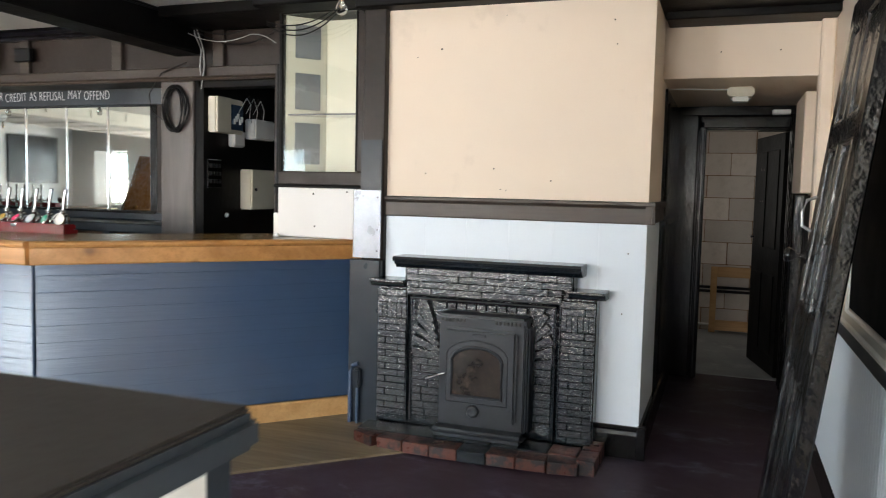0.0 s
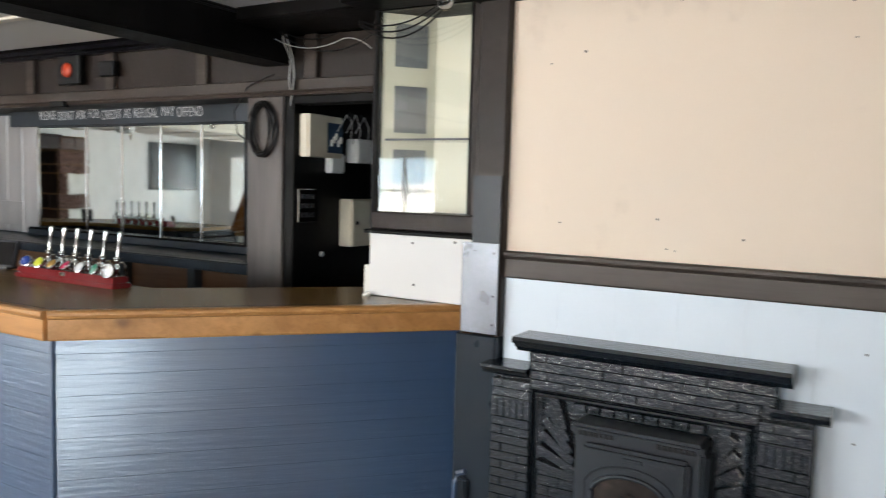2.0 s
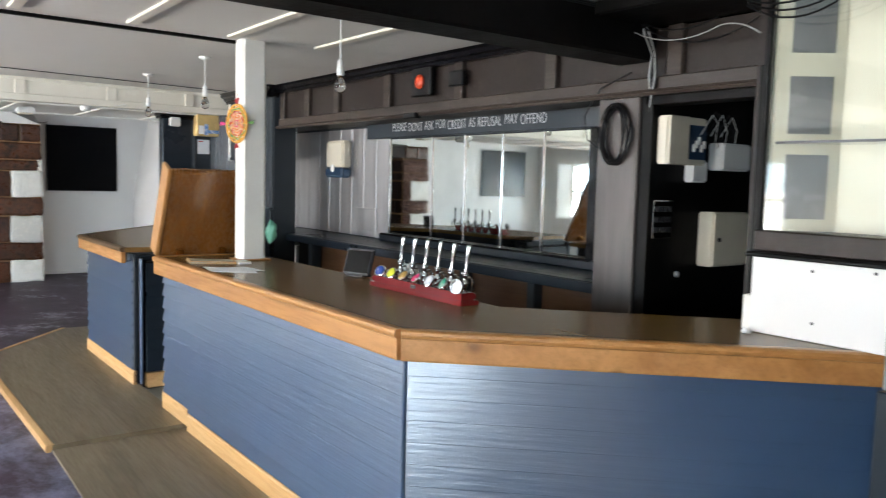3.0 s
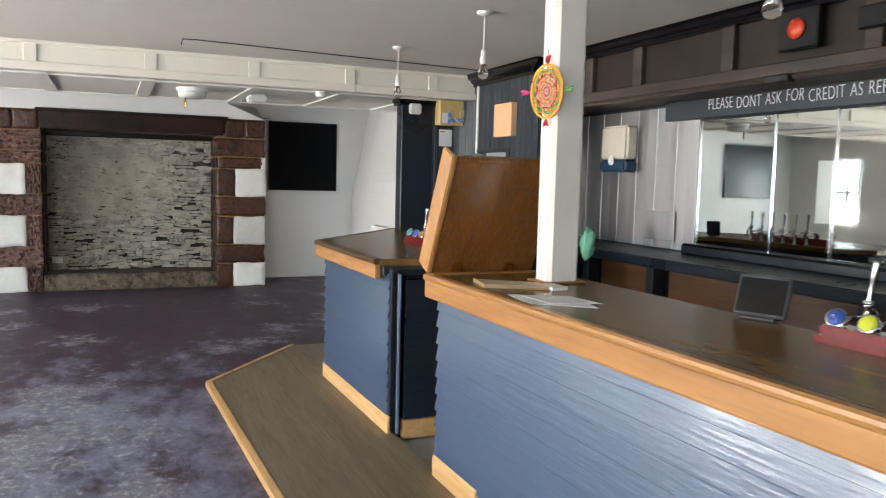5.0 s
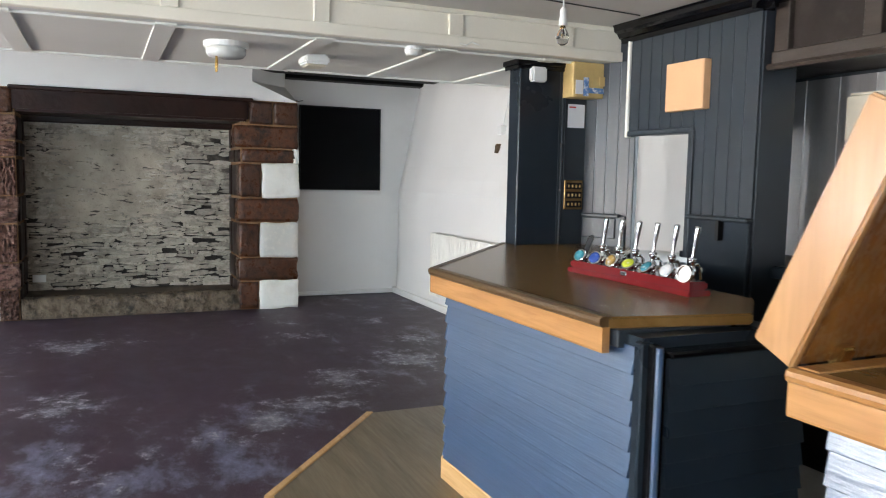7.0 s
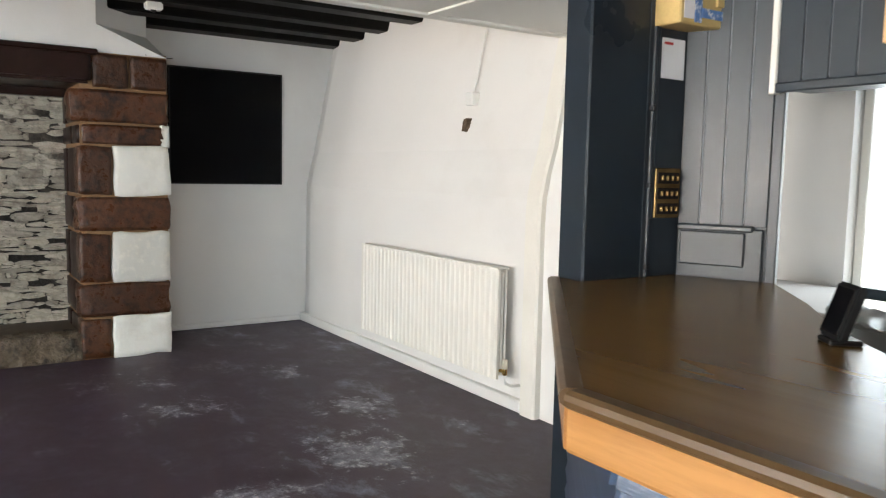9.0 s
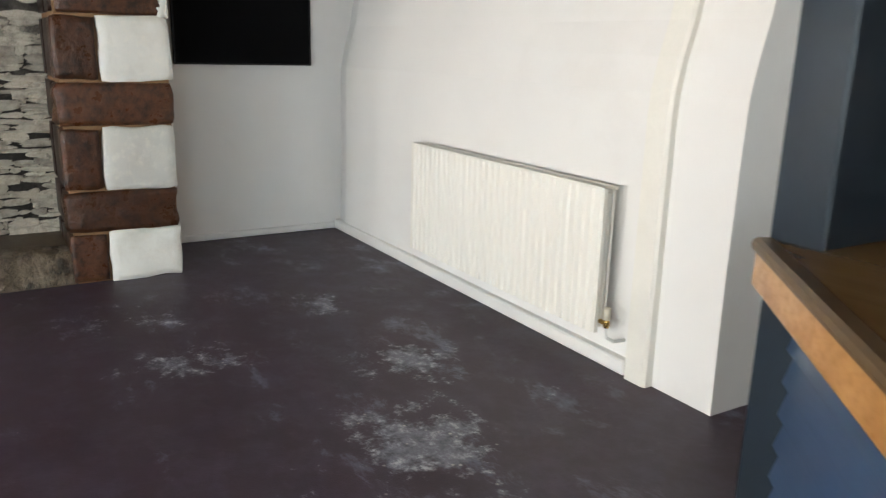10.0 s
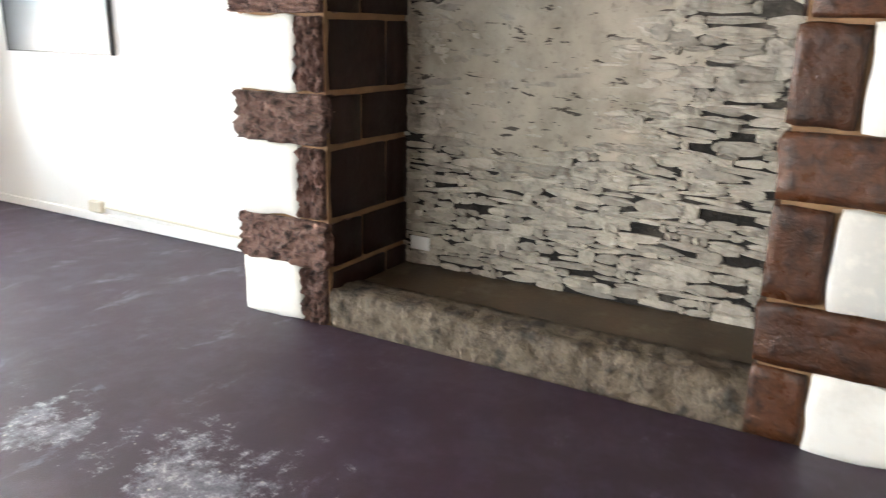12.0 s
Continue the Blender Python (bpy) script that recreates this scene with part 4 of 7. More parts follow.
SMOOTHQ = [with_material(rough_block(i, 6, 0.05, 0.03, 0.07), QUOIN) for i in range(3)]
ROUGHQ = [with_material(rough_block(i + 10, 17, 0.03, 0.015, 0.24), ROUGHQUOIN) for i in range(3)]
WHITEQ = [with_material(rough_block(i + 20, 6, 0.07, 0.03, 0.03), QUOINWHITE) for i in range(3)]
rnd = random.Random(11)
# right pier: course heights
COURSES = (0.0, 0.31, 0.57, 0.95, 1.22, 1.59, 1.75, 2.0, 2.26)
for i in range(8):
    z0, z1 = COURSES[i], COURSES[i + 1]
    zc, h = (z0 + z1) / 2, z1 - z0 - 0.018
    if i < 6 and i % 2 == 0:
        yb = 2.91 + rnd.uniform(-0.03, 0.03)
        placed("quoin", SMOOTHQ[i % 3], (-13.42, (2.69 + yb) / 2, zc), (0.21, yb - 2.69 - 0.012, h), breast)
        placed("quoin", WHITEQ[i % 3], (-13.42, (yb + 3.345) / 2, zc), (0.215, 3.345 - yb, z1 - z0 + 0.01), breast)
    elif i < 6:
        placed("quoin", SMOOTHQ[i % 3], (-13.425, 3.015, zc), (0.22, 0.65 if i < 5 else 0.56, h), breast)
        if i == 5:
            placed("quoin", WHITEQ[0], (-13.425, 3.31, zc), (0.205, 0.07, 0.17), breast)
    elif i == 6:
        placed("quoin", SMOOTHQ[1], (-13.425, 2.995, zc), (0.22, 0.69, h), breast)
    else:
        placed("quoin", SMOOTHQ[2], (-13.425, 2.93, zc), (0.215, 0.24, h), breast)
        placed("quoin", SMOOTHQ[0], (-13.425, 3.20, zc), (0.22, 0.26, h), breast)
# left pier: rough faced outside, painted smooth inside
for i in range(8):
    z0, z1 = COURSES[i], COURSES[i + 1]
    zc, h = (z0 + z1) / 2, z1 - z0 - 0.018
    if i < 6 and i % 2 == 0:
        yb = 0.43 + rnd.uniform(-0.03, 0.03)
        placed("quoin", ROUGHQ[i % 3], (-13.42, (yb + 0.59) / 2, zc), (0.21, 0.59 - yb, h), breast)
        placed("quoin", WHITEQ[(i + 1) % 3], (-13.42, (0.015 + yb) / 2, zc), (0.215, yb - 0.015, z1 - z0 + 0.01), breast)
    elif i < 7:
        placed("quoin", ROUGHQ[i % 3], (-13.42, 0.31, zc), (0.23, 0.59, h), breast)
    else:
        placed("quoin", SMOOTHQ[2], (-13.42, 0.16, zc), (0.21, 0.26, h), breast)
        placed("quoin", SMOOTHQ[0], (-13.42, 0.44, zc), (0.22, 0.28, h), breast)
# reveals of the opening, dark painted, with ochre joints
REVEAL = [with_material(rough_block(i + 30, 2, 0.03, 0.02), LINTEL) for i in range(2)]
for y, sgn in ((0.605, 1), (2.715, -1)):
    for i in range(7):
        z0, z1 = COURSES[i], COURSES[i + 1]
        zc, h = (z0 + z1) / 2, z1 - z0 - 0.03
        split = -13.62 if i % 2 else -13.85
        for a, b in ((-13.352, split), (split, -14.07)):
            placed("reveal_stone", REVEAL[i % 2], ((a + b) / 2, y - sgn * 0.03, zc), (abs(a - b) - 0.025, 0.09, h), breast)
lint = structure("lintel_fireplace", box(-14.05, -13.295, 0.58, 2.80, 2.03, 2.27, 0.025, 2), LINTEL, "dark painted timber lintel over the fireplace")
part("lintel_cap", box(-13.42, -13.27, 0.55, 2.84, 2.235, 2.275, 0.008), LINTEL, lint)
part("lintel_inner", box(-14.06, -13.95, 0.58, 2.74, 1.97, 2.05, 0.01), LINTEL, lint)

# hearth
hearth = thing("hearth", (-13.7, 1.65, 0.0), "raised rough stone hearth with a worn slab", "hearth")
bm = box(-14.06, -13.40, 0.61, 2.71, 0.0, 0.185)
part("slab", bm, SLATE, hearth, "brown stained slab")
bm = bmesh.new()
bmesh.ops.create_cube(bm, size=1.0)
bmesh.ops.subdivide_edges(bm, edges=[e for e in bm.edges if abs((e.verts[0].co - e.verts[1].co).y) > 0.5], cuts=120)
bmesh.ops.subdivide_edges(bm, edges=[e for e in bm.edges if abs((e.verts[0].co - e.verts[1].co).z) > 0.5], cuts=12, use_grid_fill=True)
bmesh.ops.subdivide_edges(bm, edges=[e for e in bm.edges if abs((e.verts[0].co - e.verts[1].co).x) > 0.5], cuts=4, use_grid_fill=True)
for v in bm.verts:
    v.co = Vector((v.co.x * 0.24 - 13.46, v.co.y * 2.10 + 1.66, v.co.z * 0.20 + 0.10))
    k = noise.noise(v.co * 6.0) * 0.026 + noise.noise(v.co * 16.0) * 0.018 + noise.noise(v.co * 30.0) * 0.014
    top = max(0.0, (v.co.z - 0.1) / 0.1)
    if v.co.z > 0.01:
        v.co += Vector((k - 0.03 * top ** 3 * (1 if v.co.x > -13.40 else 0), 0, k * 0.6))
part("kerb_stone", bm, HEARTHSTONE, hearth, "rough pitted kerb stone", smooth=True)

# rubble stones of the fireback
back = bpy.data.objects["wall_fireplace_back"]
RUB = [with_material(rough_block(i + 40, 3, 0.16, 0.04, 0.0, False), RUBBLE) for i in range(16)]
shape = random.Random(12)
for me in RUB:
    lean, thin = shape.uniform(-0.55, 0.55), shape.uniform(0.15, 0.75)
    for v in me.vertices:
        v.co.z *= max(0.2, 1.0 - lean * v.co.y - thin * (2 * abs(v.co.y)) ** 3)
rnd = random.Random(5)


def rubble_courses():
    """Places and sizes of thin slates, thicker and longer higher up."""
    z = 0.19
    while z < 2.02:
        h = rnd.uniform(0.019, 0.046) * (1.25 if z > 1.15 else 1.0)
        y = 0.56 + rnd.uniform(-0.08, 0.0)
        while y < 2.72:
            w = rnd.choice((0.035, 0.06, 0.09, 0.12, 0.17, 0.25)) * rnd.uniform(0.8, 1.25)
            hh = h * rnd.choice((0.8, 0.95, 1.05, 1.15, 1.25, 1.45, 2.0))
            dark = 0.03 + 0.05 * max(0.0, min(1.0, (y - 1.6))) + 0.05 * (z < 0.8)
            if rnd.random() > dark:
                yield Matrix.Translation((-14.083 + rnd.uniform(-0.006, 0.003), min(y + w / 2, 2.71), z + h / 2 + rnd.uniform(-0.008, 0.008))) @ pose(0, 0, 0, rnd.gauss(0, 3.2), 0, rnd.uniform(-3, 3)) @ Matrix.Diagonal((0.068, w * rnd.uniform(0.96, 1.12), hh, 1))
            y += w
        z += h


rest, cells = [], []
for i, m in enumerate(rubble_courses()):
    me = RUB[rnd.randrange(16)]
    if i < 300:
        ob = new("stone", me)
        ob.matrix_basis = m
        hang(ob, back)
    else:
        k = len(rest)
        rest += [m @ v.co for v in me.vertices]
        cells += [[k + j for j in p.vertices] for p in me.polygons]
me = bpy.data.meshes.new("rubble_stones")
me.from_pydata(rest, [], cells)
me.materials.append(RUBBLE)
hang(tagged(new("rubble_stones", me), "", "", "", "stuff"), back)
# lime daubed over the stones, thickest high up in the middle
bm = bmesh.new()
bmesh.ops.create_grid(bm, x_segments=90, y_segments=80, size=0.5)
for v in bm.verts:
    y, z = 1.66 + v.co.x * 2.14, 1.11 + v.co.y * 1.86
    thick = 0.034 * max(0.0, 1.0 - ((y - 1.40) / 0.95) ** 2 - ((z - 1.42) / 0.85) ** 2) ** 0.7
    p = Vector((0.0, y * 1.6, z * 5.0))
    v.co = Vector((-14.075 + thick + noise.noise(p * 1.3) * 0.016 + noise.noise(p * 5.0) * 0.007, y, z))
daub = part("lime_daub", bm, DAUB, back, "", True)

# boards on the far wall
for y0, y1, lab in ((3.53, 4.55, "square matt black board on the far wall"), (-3.25, -1.97, "square black board with a grey sheen on the wall")):
    t = thing("notice_board", (-14.1, (y0 + y1) / 2, 1.29), lab, "board", "black boards")
    part("panel", box(-14.125, -14.085, y0, y1, 1.30, 2.31, 0.004), MATTEBLACK if y0 > 0 else GLOSSBOARD, t)
    bm = bmesh.new()
    for a, b, c, d in ((y0, y0 + 0.012, 1.30, 2.31), (y1 - 0.012, y1, 1.30, 2.31), (y0, y1, 1.30, 1.312), (y0, y1, 2.298, 2.31)):
        add_box(bm, -14.09, -14.081, a, b, c, d)
    part("edge", bm, BLACKPLASTIC, t)
tagged(part("wall_socket", box(-14.13, -14.075, -2.42, -2.27, 0.08, 0.17, 0.008), CREAMPLASTIC), "white wall socket with a trailing cable", "socket")
part("cable", tube([(-14.10, -2.25, 0.13), (-14.10, -1.6, 0.12), (-14.10, -0.6, 0.10), (-14.09, -0.02, 0.08)], 0.008, 6), CREAMPLASTIC, bpy.data.objects["wall_socket"])
tagged(part("wall_socket", box(-14.045, -14.03, 0.66, 0.79, 0.28, 0.36, 0.005), WHITEPLASTIC), "white socket plate on the fireback", "socket")
part("switch_plate", box(-14.12, -14.09, 3.42, 3.46, 1.62, 1.72, 0.004), WHITEPLASTIC)
tagged(bpy.data.objects["switch_plate"], "slim white switch plate beside the board", "switch")

# radiator
def radiator(name, x0, x1, y, z0, z1, label):
    t = thing(name, ((x0 + x1) / 2, y, z0), label, "radiator")
    bm = bmesh.new()
    n = int((x1 - x0) / 0.055)
    prof = []
    for i in range(n + 1):
        xa = x0 + (x1 - x0) * i / n
        for dx, dy in ((0.0, 0.0), (0.010, -0.009), (0.038, -0.009), (0.048, 0.0)):
            if xa + dx <= x1:
                prof.append((xa + dx, y + dy))
    prof += [(x1, y + 0.02), (x0, y + 0.02)]
    add_prism(bm, prof, z0, z1)
    part("front_panel", bm, RADIATOR, t, "ribbed white front panel")
    part("rear_panel", box(x0 + 0.01, x1 - 0.01, y + 0.065, y + 0.08, z0 + 0.01, z1 - 0.01, 0.004), RADIATOR, t)
    bm = bmesh.new()
    for i in range(int((x1 - x0) / 0.022)):
        add_box(bm, x0 + i * 0.022, x0 + i * 0.022 + 0.004, y + 0.006, y + 0.07, z1 + 0.001, z1 + 0.006)
    add_box(bm, x0, x1, y - 0.004, y + 0.002, z1 - 0.005, z1 + 0.008, 0.001)
    add_box(bm, x0, x1, y + 0.07, y + 0.082, z1 - 0.005, z1 + 0.008, 0.001)
    part("top_grille", bm, RADIATOR, t, "slotted top grille")
    for x in (x0 + 0.004, x1 - 0.03):
        part("header_pipe", tube([(x + 0.012, y + 0.042, z0 + 0.02), (x + 0.012, y + 0.042, z1 - 0.02)], 0.012, 8), RADIATOR, t)
    bm = tube([(x1 + 0.03, y + 0.04, z0 + 0.05), (x1 - 0.02, y + 0.04, z0 + 0.05)], 0.011, 10)
    part("pipe", tube([(x1 + 0.035, y + 0.04, z0 + 0.04), (x1 + 0.035, y + 0.045, z0 - 0.02), (x1 + 0.05, y + 0.08, z0 - 0.04), (x1 + 0.05, y + 0.15, z0 - 0.045)], 0.009, 8), WHITEPLASTIC, t)
    add_lathe(bm, [(0.012, 0), (0.016, 0.01), (0.016, 0.03), (0.012, 0.04)], (x1 + 0.035, y + 0.04, z0 + 0.03), 10)
    part("valve", bm, BRASS, t, "brass valve and pipe")
    part("valve_cap", lathe([(0.017, 0), (0.019, 0.01), (0.018, 0.05), (0.012, 0.06)], (x1 + 0.035, y + 0.04, z0 + 0.07), 12), CREAMPLASTIC, t)
    part("bracket", box(x0 + 0.2, x0 + 0.24, y + 0.07, y + 0.16, z0 + 0.1, z1 - 0.05), RADIATOR, t)
    part("bracket", box(x1 - 0.24, x1 - 0.2, y + 0.07, y + 0.16, z0 + 0.1, z1 - 0.05), RADIATOR, t)
    return t


radiator("radiator", -12.60, -10.83, 4.63, 0.20, 0.872, "long white panel radiator on the side wall")
pull = thing("pull_cord_switch", (-11.5, 4.87, 1.75), "white pull switch box with cable on the side wall", "switch")
part("switch_box", box(-11.56, -11.48, 4.865, 4.93, 1.90, 1.99, 0.006), WHITEPLASTIC, pull)
part("cable", tube([(-11.52, 4.91, 1.99), (-11.515, 4.94, 2.15), (-11.51, 5.0, 2.45), (-11.5, 5.06, 2.78)], 0.006, 6), WHITEPLASTIC, pull)
bm = bmesh.new()
bmesh.ops.create_grid(bm, x_segments=6, y_segments=6, size=0.5)
for v in bm.verts:
    k = 1.0 + noise.noise(v.co * 5.0) * 0.7
    v.co = Vector((-11.555 + (v.co.x * 0.05 + v.co.y * 0.02) * k, 4.857 + noise.noise(v.co * 9) * 0.006, 1.77 + v.co.y * 0.075 * k))
ret = bmesh.ops.extrude_face_region(bm, geom=bm.faces[:])
for v in [g for g in ret["geom"] if isinstance(g, bmesh.types.BMVert)]:
    v.co.y += 0.06
tagged(part("wall_scar", bm, SLATE), "small broken plaster scar on the white wall", "scar")


# ---- the bar: two counters, boarded in slate blue ----
def lapped_board(a, b, out, z0, z1):
    """One feather-edged board from a to b."""
    return run(a, b, out, [(-0.004, z0), (0.0178, z0), (0.0185, z0 + 0.0015), (0.002, z1 + 0.003), (-0.004, z1 + 0.003)])


def clad(unit, a, b, out, z0, z1, rows):
    h = (z1 - z0) / rows
    for i in range(rows):
        part("board", lapped_board(a, b, out, z0 + i * h, z0 + (i + 1) * h), BLUE, unit)


DIAG = Vector((1.19, 1.27)).normalized()
DOUT = (DIAG.y, -DIAG.x)
# long counter
unit = thing("bar_counter", (-4.6, 3.2, 0.0), "slate-blue lapped-board bar counter with a pine skirting", "bar counter")
part("body", prism([(-6.02, 2.875), (-3.19, 2.895), (-1.99, 4.185), (-1.99, 4.30), (-2.5, 4.30), (-3.35, 3.40), (-6.02, 3.40)], 0.006, 1.0), DARKBLUE, unit)
clad(unit, (-6.04, 2.868), (-3.19, 2.888), (0, -1), 0.125, 0.965, 10)
clad(unit, (-3.18, 2.888), (-1.985, 4.168), DOUT, 0.125, 0.965, 10)
part("corner_bead", tube([(-3.186, 2.876, 0.12), (-3.186, 2.876, 0.95)], 0.008, 8), BLUE, unit)
SK = [(-0.004, 0.012), (0.020, 0.012), (0.020, 0.108), (0.014, 0.118), (-0.004, 0.118)]
part("skirting", run((-6.04, 2.866), (-5.55, 2.868), (0, -1), [(d, z + 0.028) for d, z in SK]), PINE, unit, "pale pine skirting")
part("skirting", run((-5.548, 2.868), (-3.18, 2.886), (0, -1), SK), PINE, unit, "pale pine skirting")
part("skirting", run((-3.19, 2.884), (-1.985, 4.166), DOUT, SK), PINE, unit, "pale pine skirting")
part("end_panel", box(-6.055, -6.02, 2.875, 3.40, 0.006, 1.0, 0.004), DARKBLUE, unit)
# its worktop
wt = thing("bar_worktop", (-4.6, 3.2, 1.0), "dark varnished bar worktop edged in honey oak", "worktop")
OUT1 = [(-6.13, 2.845), (-3.20, 2.872), (-1.99, 4.145)]
part("top", prism([OUT1[0], OUT1[1], OUT1[2], (-1.99, 4.34), (-2.62, 4.34), (-3.42, 3.54), (-6.05, 3.52)], 1.012, 1.05, 0.006), TOP, wt)
FAS = [(-0.005, 0.935), (0.022, 0.935), (0.024, 0.942), (0.024, 1.018), (-0.005, 1.018)]
NOSE = [(-0.01, 1.018), (0.026, 1.018), (0.033, 1.024), (0.036, 1.035), (0.033, 1.046), (0.022, 1.0525), (-0.01, 1.0525)]
for a, b, out in ((OUT1[0], OUT1[1], (0.01, -1)), (OUT1[1], OUT1[2], DOUT)):
    part("fascia", run(a, b, out, FAS), OAK, wt, "honey oak fascia")
    part("nosing", run(a, b, out, NOSE), OAK, wt, "rounded honey oak nosing")

# raised end counter
unit2 = thing("bar_counter", (-7.9, 3.3, 0.0), "slate-blue lapped-board end counter with a dark end panel", "bar counter")
part("body", prism([(-6.72, 2.865), (-8.13, 2.85), (-9.33, 3.86), (-9.33, 4.09), (-9.0, 4.3), (-8.3, 3.45), (-6.72, 3.45)], 0.006, 1.0), DARKBLUE, unit2)
clad(unit2, (-6.74, 2.858), (-8.12, 2.843), (0, -1), 0.14, 0.965, 10)
D2 = Vector((-1.2, 1.01)).normalized()
clad(unit2, (-8.13, 2.843), (-9.34, 3.862), (D2.y * -1, D2.x), 0.14, 0.965, 10)
SK2 = [(d, z + 0.028) for d, z in SK]
part("skirting", run((-6.70, 2.856), (-8.13, 2.841), (0, -1), SK2), PINE, unit2, "pale pine skirting")
part("skirting", run((-8.13, 2.841), (-9.34, 3.86), (-D2.y, D2.x), SK2), PINE, unit2, "pale pine skirting")
part("corner_trim", box(-6.74, -6.70, 2.845, 2.90, 0.05, 0.99, 0.006), DARKBLUE, unit2)
part("corner_trim", box(-6.715, -6.67, 2.87, 2.905, 0.05, 0.985, 0.006), BLACKGLOSS, unit2)
part("corner_trim", tube([(-6.665, 2.885, 0.05), (-6.665, 2.885, 0.98)], 0.012, 8), BLUE, unit2)
part("end_panel", box(-6.72, -6.672, 2.92, 3.50, 0.13, 0.945, 0.006), BLACKGLOSS, unit2, "")
for i in range(10):
    part("end_board", lapped_board((-6.67, 2.92), (-6.67, 3.50), (1, 0), 0.135 + i * 0.0805, 0.135 + (i + 1) * 0.0805), DARKBLUE, unit2, "blue-black lapped end board" if i == 0 else "")
part("end_ledge", box(-6.74, -6.65, 2.92, 3.52, 0.945, 0.965, 0.006), BLACKGLOSS, unit2)
part("end_skirting", box(-6.72, -6.655, 2.92, 3.48, 0.012, 0.125, 0.006), PINE, unit2)
wt2 = thing("bar_worktop", (-7.9, 3.3, 1.0), "dark varnished end worktop with chamfered corner, edged in honey oak", "worktop")
OUT2 = [(-6.83, 2.815), (-8.20, 2.80), (-9.42, 3.83)]
part("top", prism([OUT2[0], OUT2[1], OUT2[2], (-9.40, 4.06), (-9.30, 4.37), (-8.93, 4.50), (-8.58, 4.15), (-8.26, 3.78), (-8.06, 3.62), (-7.0, 3.60), (-6.74, 3.33)], 1.012, 1.05, 0.006), TOP, wt2)
for a, b, out in ((OUT2[0], OUT2[1], (-0.01, -1)), (OUT2[1], OUT2[2], (-D2.y, D2.x))):
    part("fascia", run(a, b, out, FAS), OAK, wt2, "honey oak fascia")
    part("nosing", run(a, b, out, NOSE), NOSEWOOD, wt2)
part("edge", box(-6.86, -6.80, 2.83, 3.30, 0.955, 1.012, 0.004), GREY, wt2)

# lifted flap between the counters
flap = thing("counter_flap", (-6.08, 3.06, 1.05), "orange varnished counter flap, raised and leaning against the post", "flap")
FT = pose(-6.105, 0, 1.062, 0, 25, 1.5)
part("panel", box(0.0, 0.036, 2.86, 3.45, 0.0, 0.64, 0.006, 2, FT), FLAPWOOD, flap)
part("panel_strip", box(0.035, 0.038, 2.87, 3.13, 0.03, 0.615, 0.002, 1, FT), FLAPWOOD, flap)
part("fascia", box(-0.085, 0.042, 2.835, 2.862, 0.0, 0.645, 0.006, 2, FT), OAKZ, flap, "honey oak fascia")
for y in (2.99, 3.29):
    part("hinge", box(0.034, 0.064, y - 0.024, y + 0.024, 0.0, 0.062, 0.006, 2, FT), BRASS, flap, "worn brass hinge")
tagged(part("hinge_leaf", box(-6.12, -6.06, 2.84, 3.45, 1.05, 1.056, 0.002), OAK), "oak hinge strip on the worktop", "hinge")

# white post that carries the ceiling
post = thing("timber_post", (-5.70, 3.32, 1.05), "white painted chamfered timber post on the worktop", "post")
part("shaft", prism([(-5.765, 3.255), (-5.745, 3.235), (-5.655, 3.235), (-5.635, 3.255), (-5.635, 3.385), (-5.655, 3.405), (-5.745, 3.405), (-5.765, 3.385)], 1.05, 2.47), GLOSSWHITE, post)
part("foot_trim", box(-5.79, -5.61, 3.21, 3.43, 1.0505, 1.062, 0.004), OAK, post)

# woven disc with tassels on the post
YEL = plain("yellow_yarn", (0.70, 0.36, 0.06), 0.8, var=0.2, scale=30, bump=0.4)
PINK = plain("pink_yarn", (0.65, 0.06, 0.22), 0.8, var=0.2, scale=30, bump=0.4)
REDY = plain("red_yarn", (0.55, 0.05, 0.05), 0.8, var=0.2, scale=30, bump=0.4)
GRNY = plain("green_yarn", (0.12, 0.33, 0.10), 0.8, var=0.2, scale=30, bump=0.4)
deco = thing("woven_ornament", (-5.66, 3.20, 1.93), "yellow and red woven hoop ornament with pink and green tassels", "ornament")
DM = Matrix.Translation((-5.672, 3.215, 1.935)) @ pose(0, 0, 0, 0, 0, 28) @ pose(0, 0, 0, 90)


def hoop(rx, ry, r, material, seg=40, wobble=0.0):
    ring = [(k * math.tau / seg, 1 + 0.06 * bool(wobble) * math.sin(wobble + 7 * k * math.tau / seg), 0.004 * bool(wobble) * math.sin(wobble * 3 + 9 * k * math.tau / seg)) for k in range(seg)]
    part("hoop", tube([DM @ Vector((rx * q * math.cos(a), ry * q * math.sin(a), h)) for a, q, h in ring], r, 6, True), material, deco)


PALEY = plain("pale_yarn", (0.72, 0.50, 0.36), 0.8, var=0.2, scale=30, bump=0.4)
ORANGEY = plain("orange_yarn", (0.72, 0.20, 0.08), 0.8, var=0.25, scale=30, bump=0.4)
hoop(0.082, 0.120, 0.0065, YEL)
wind = random.Random(8)
for k in range(11):
    q = 0.10 + k * 0.08
    hoop(0.080 * q, 0.117 * q, 0.0042, (PALEY, PINK, PALEY, ORANGEY, PALEY, ORANGEY, PALEY, REDY, YEL, GRNY, YEL)[k], wobble=wind.uniform(2.0, 9.0))
bm = bmesh.new()
for k in range(14):
    a = k * math.tau / 14
    add_tube(bm, [DM @ Vector((0.01 * math.cos(a), 0.01 * math.sin(a), 0)), DM @ Vector((0.083 * math.cos(a), 0.102 * math.sin(a), 0.0))], 0.003, 5)
part("web", bm, YEL, deco)
rnd = random.Random(3)
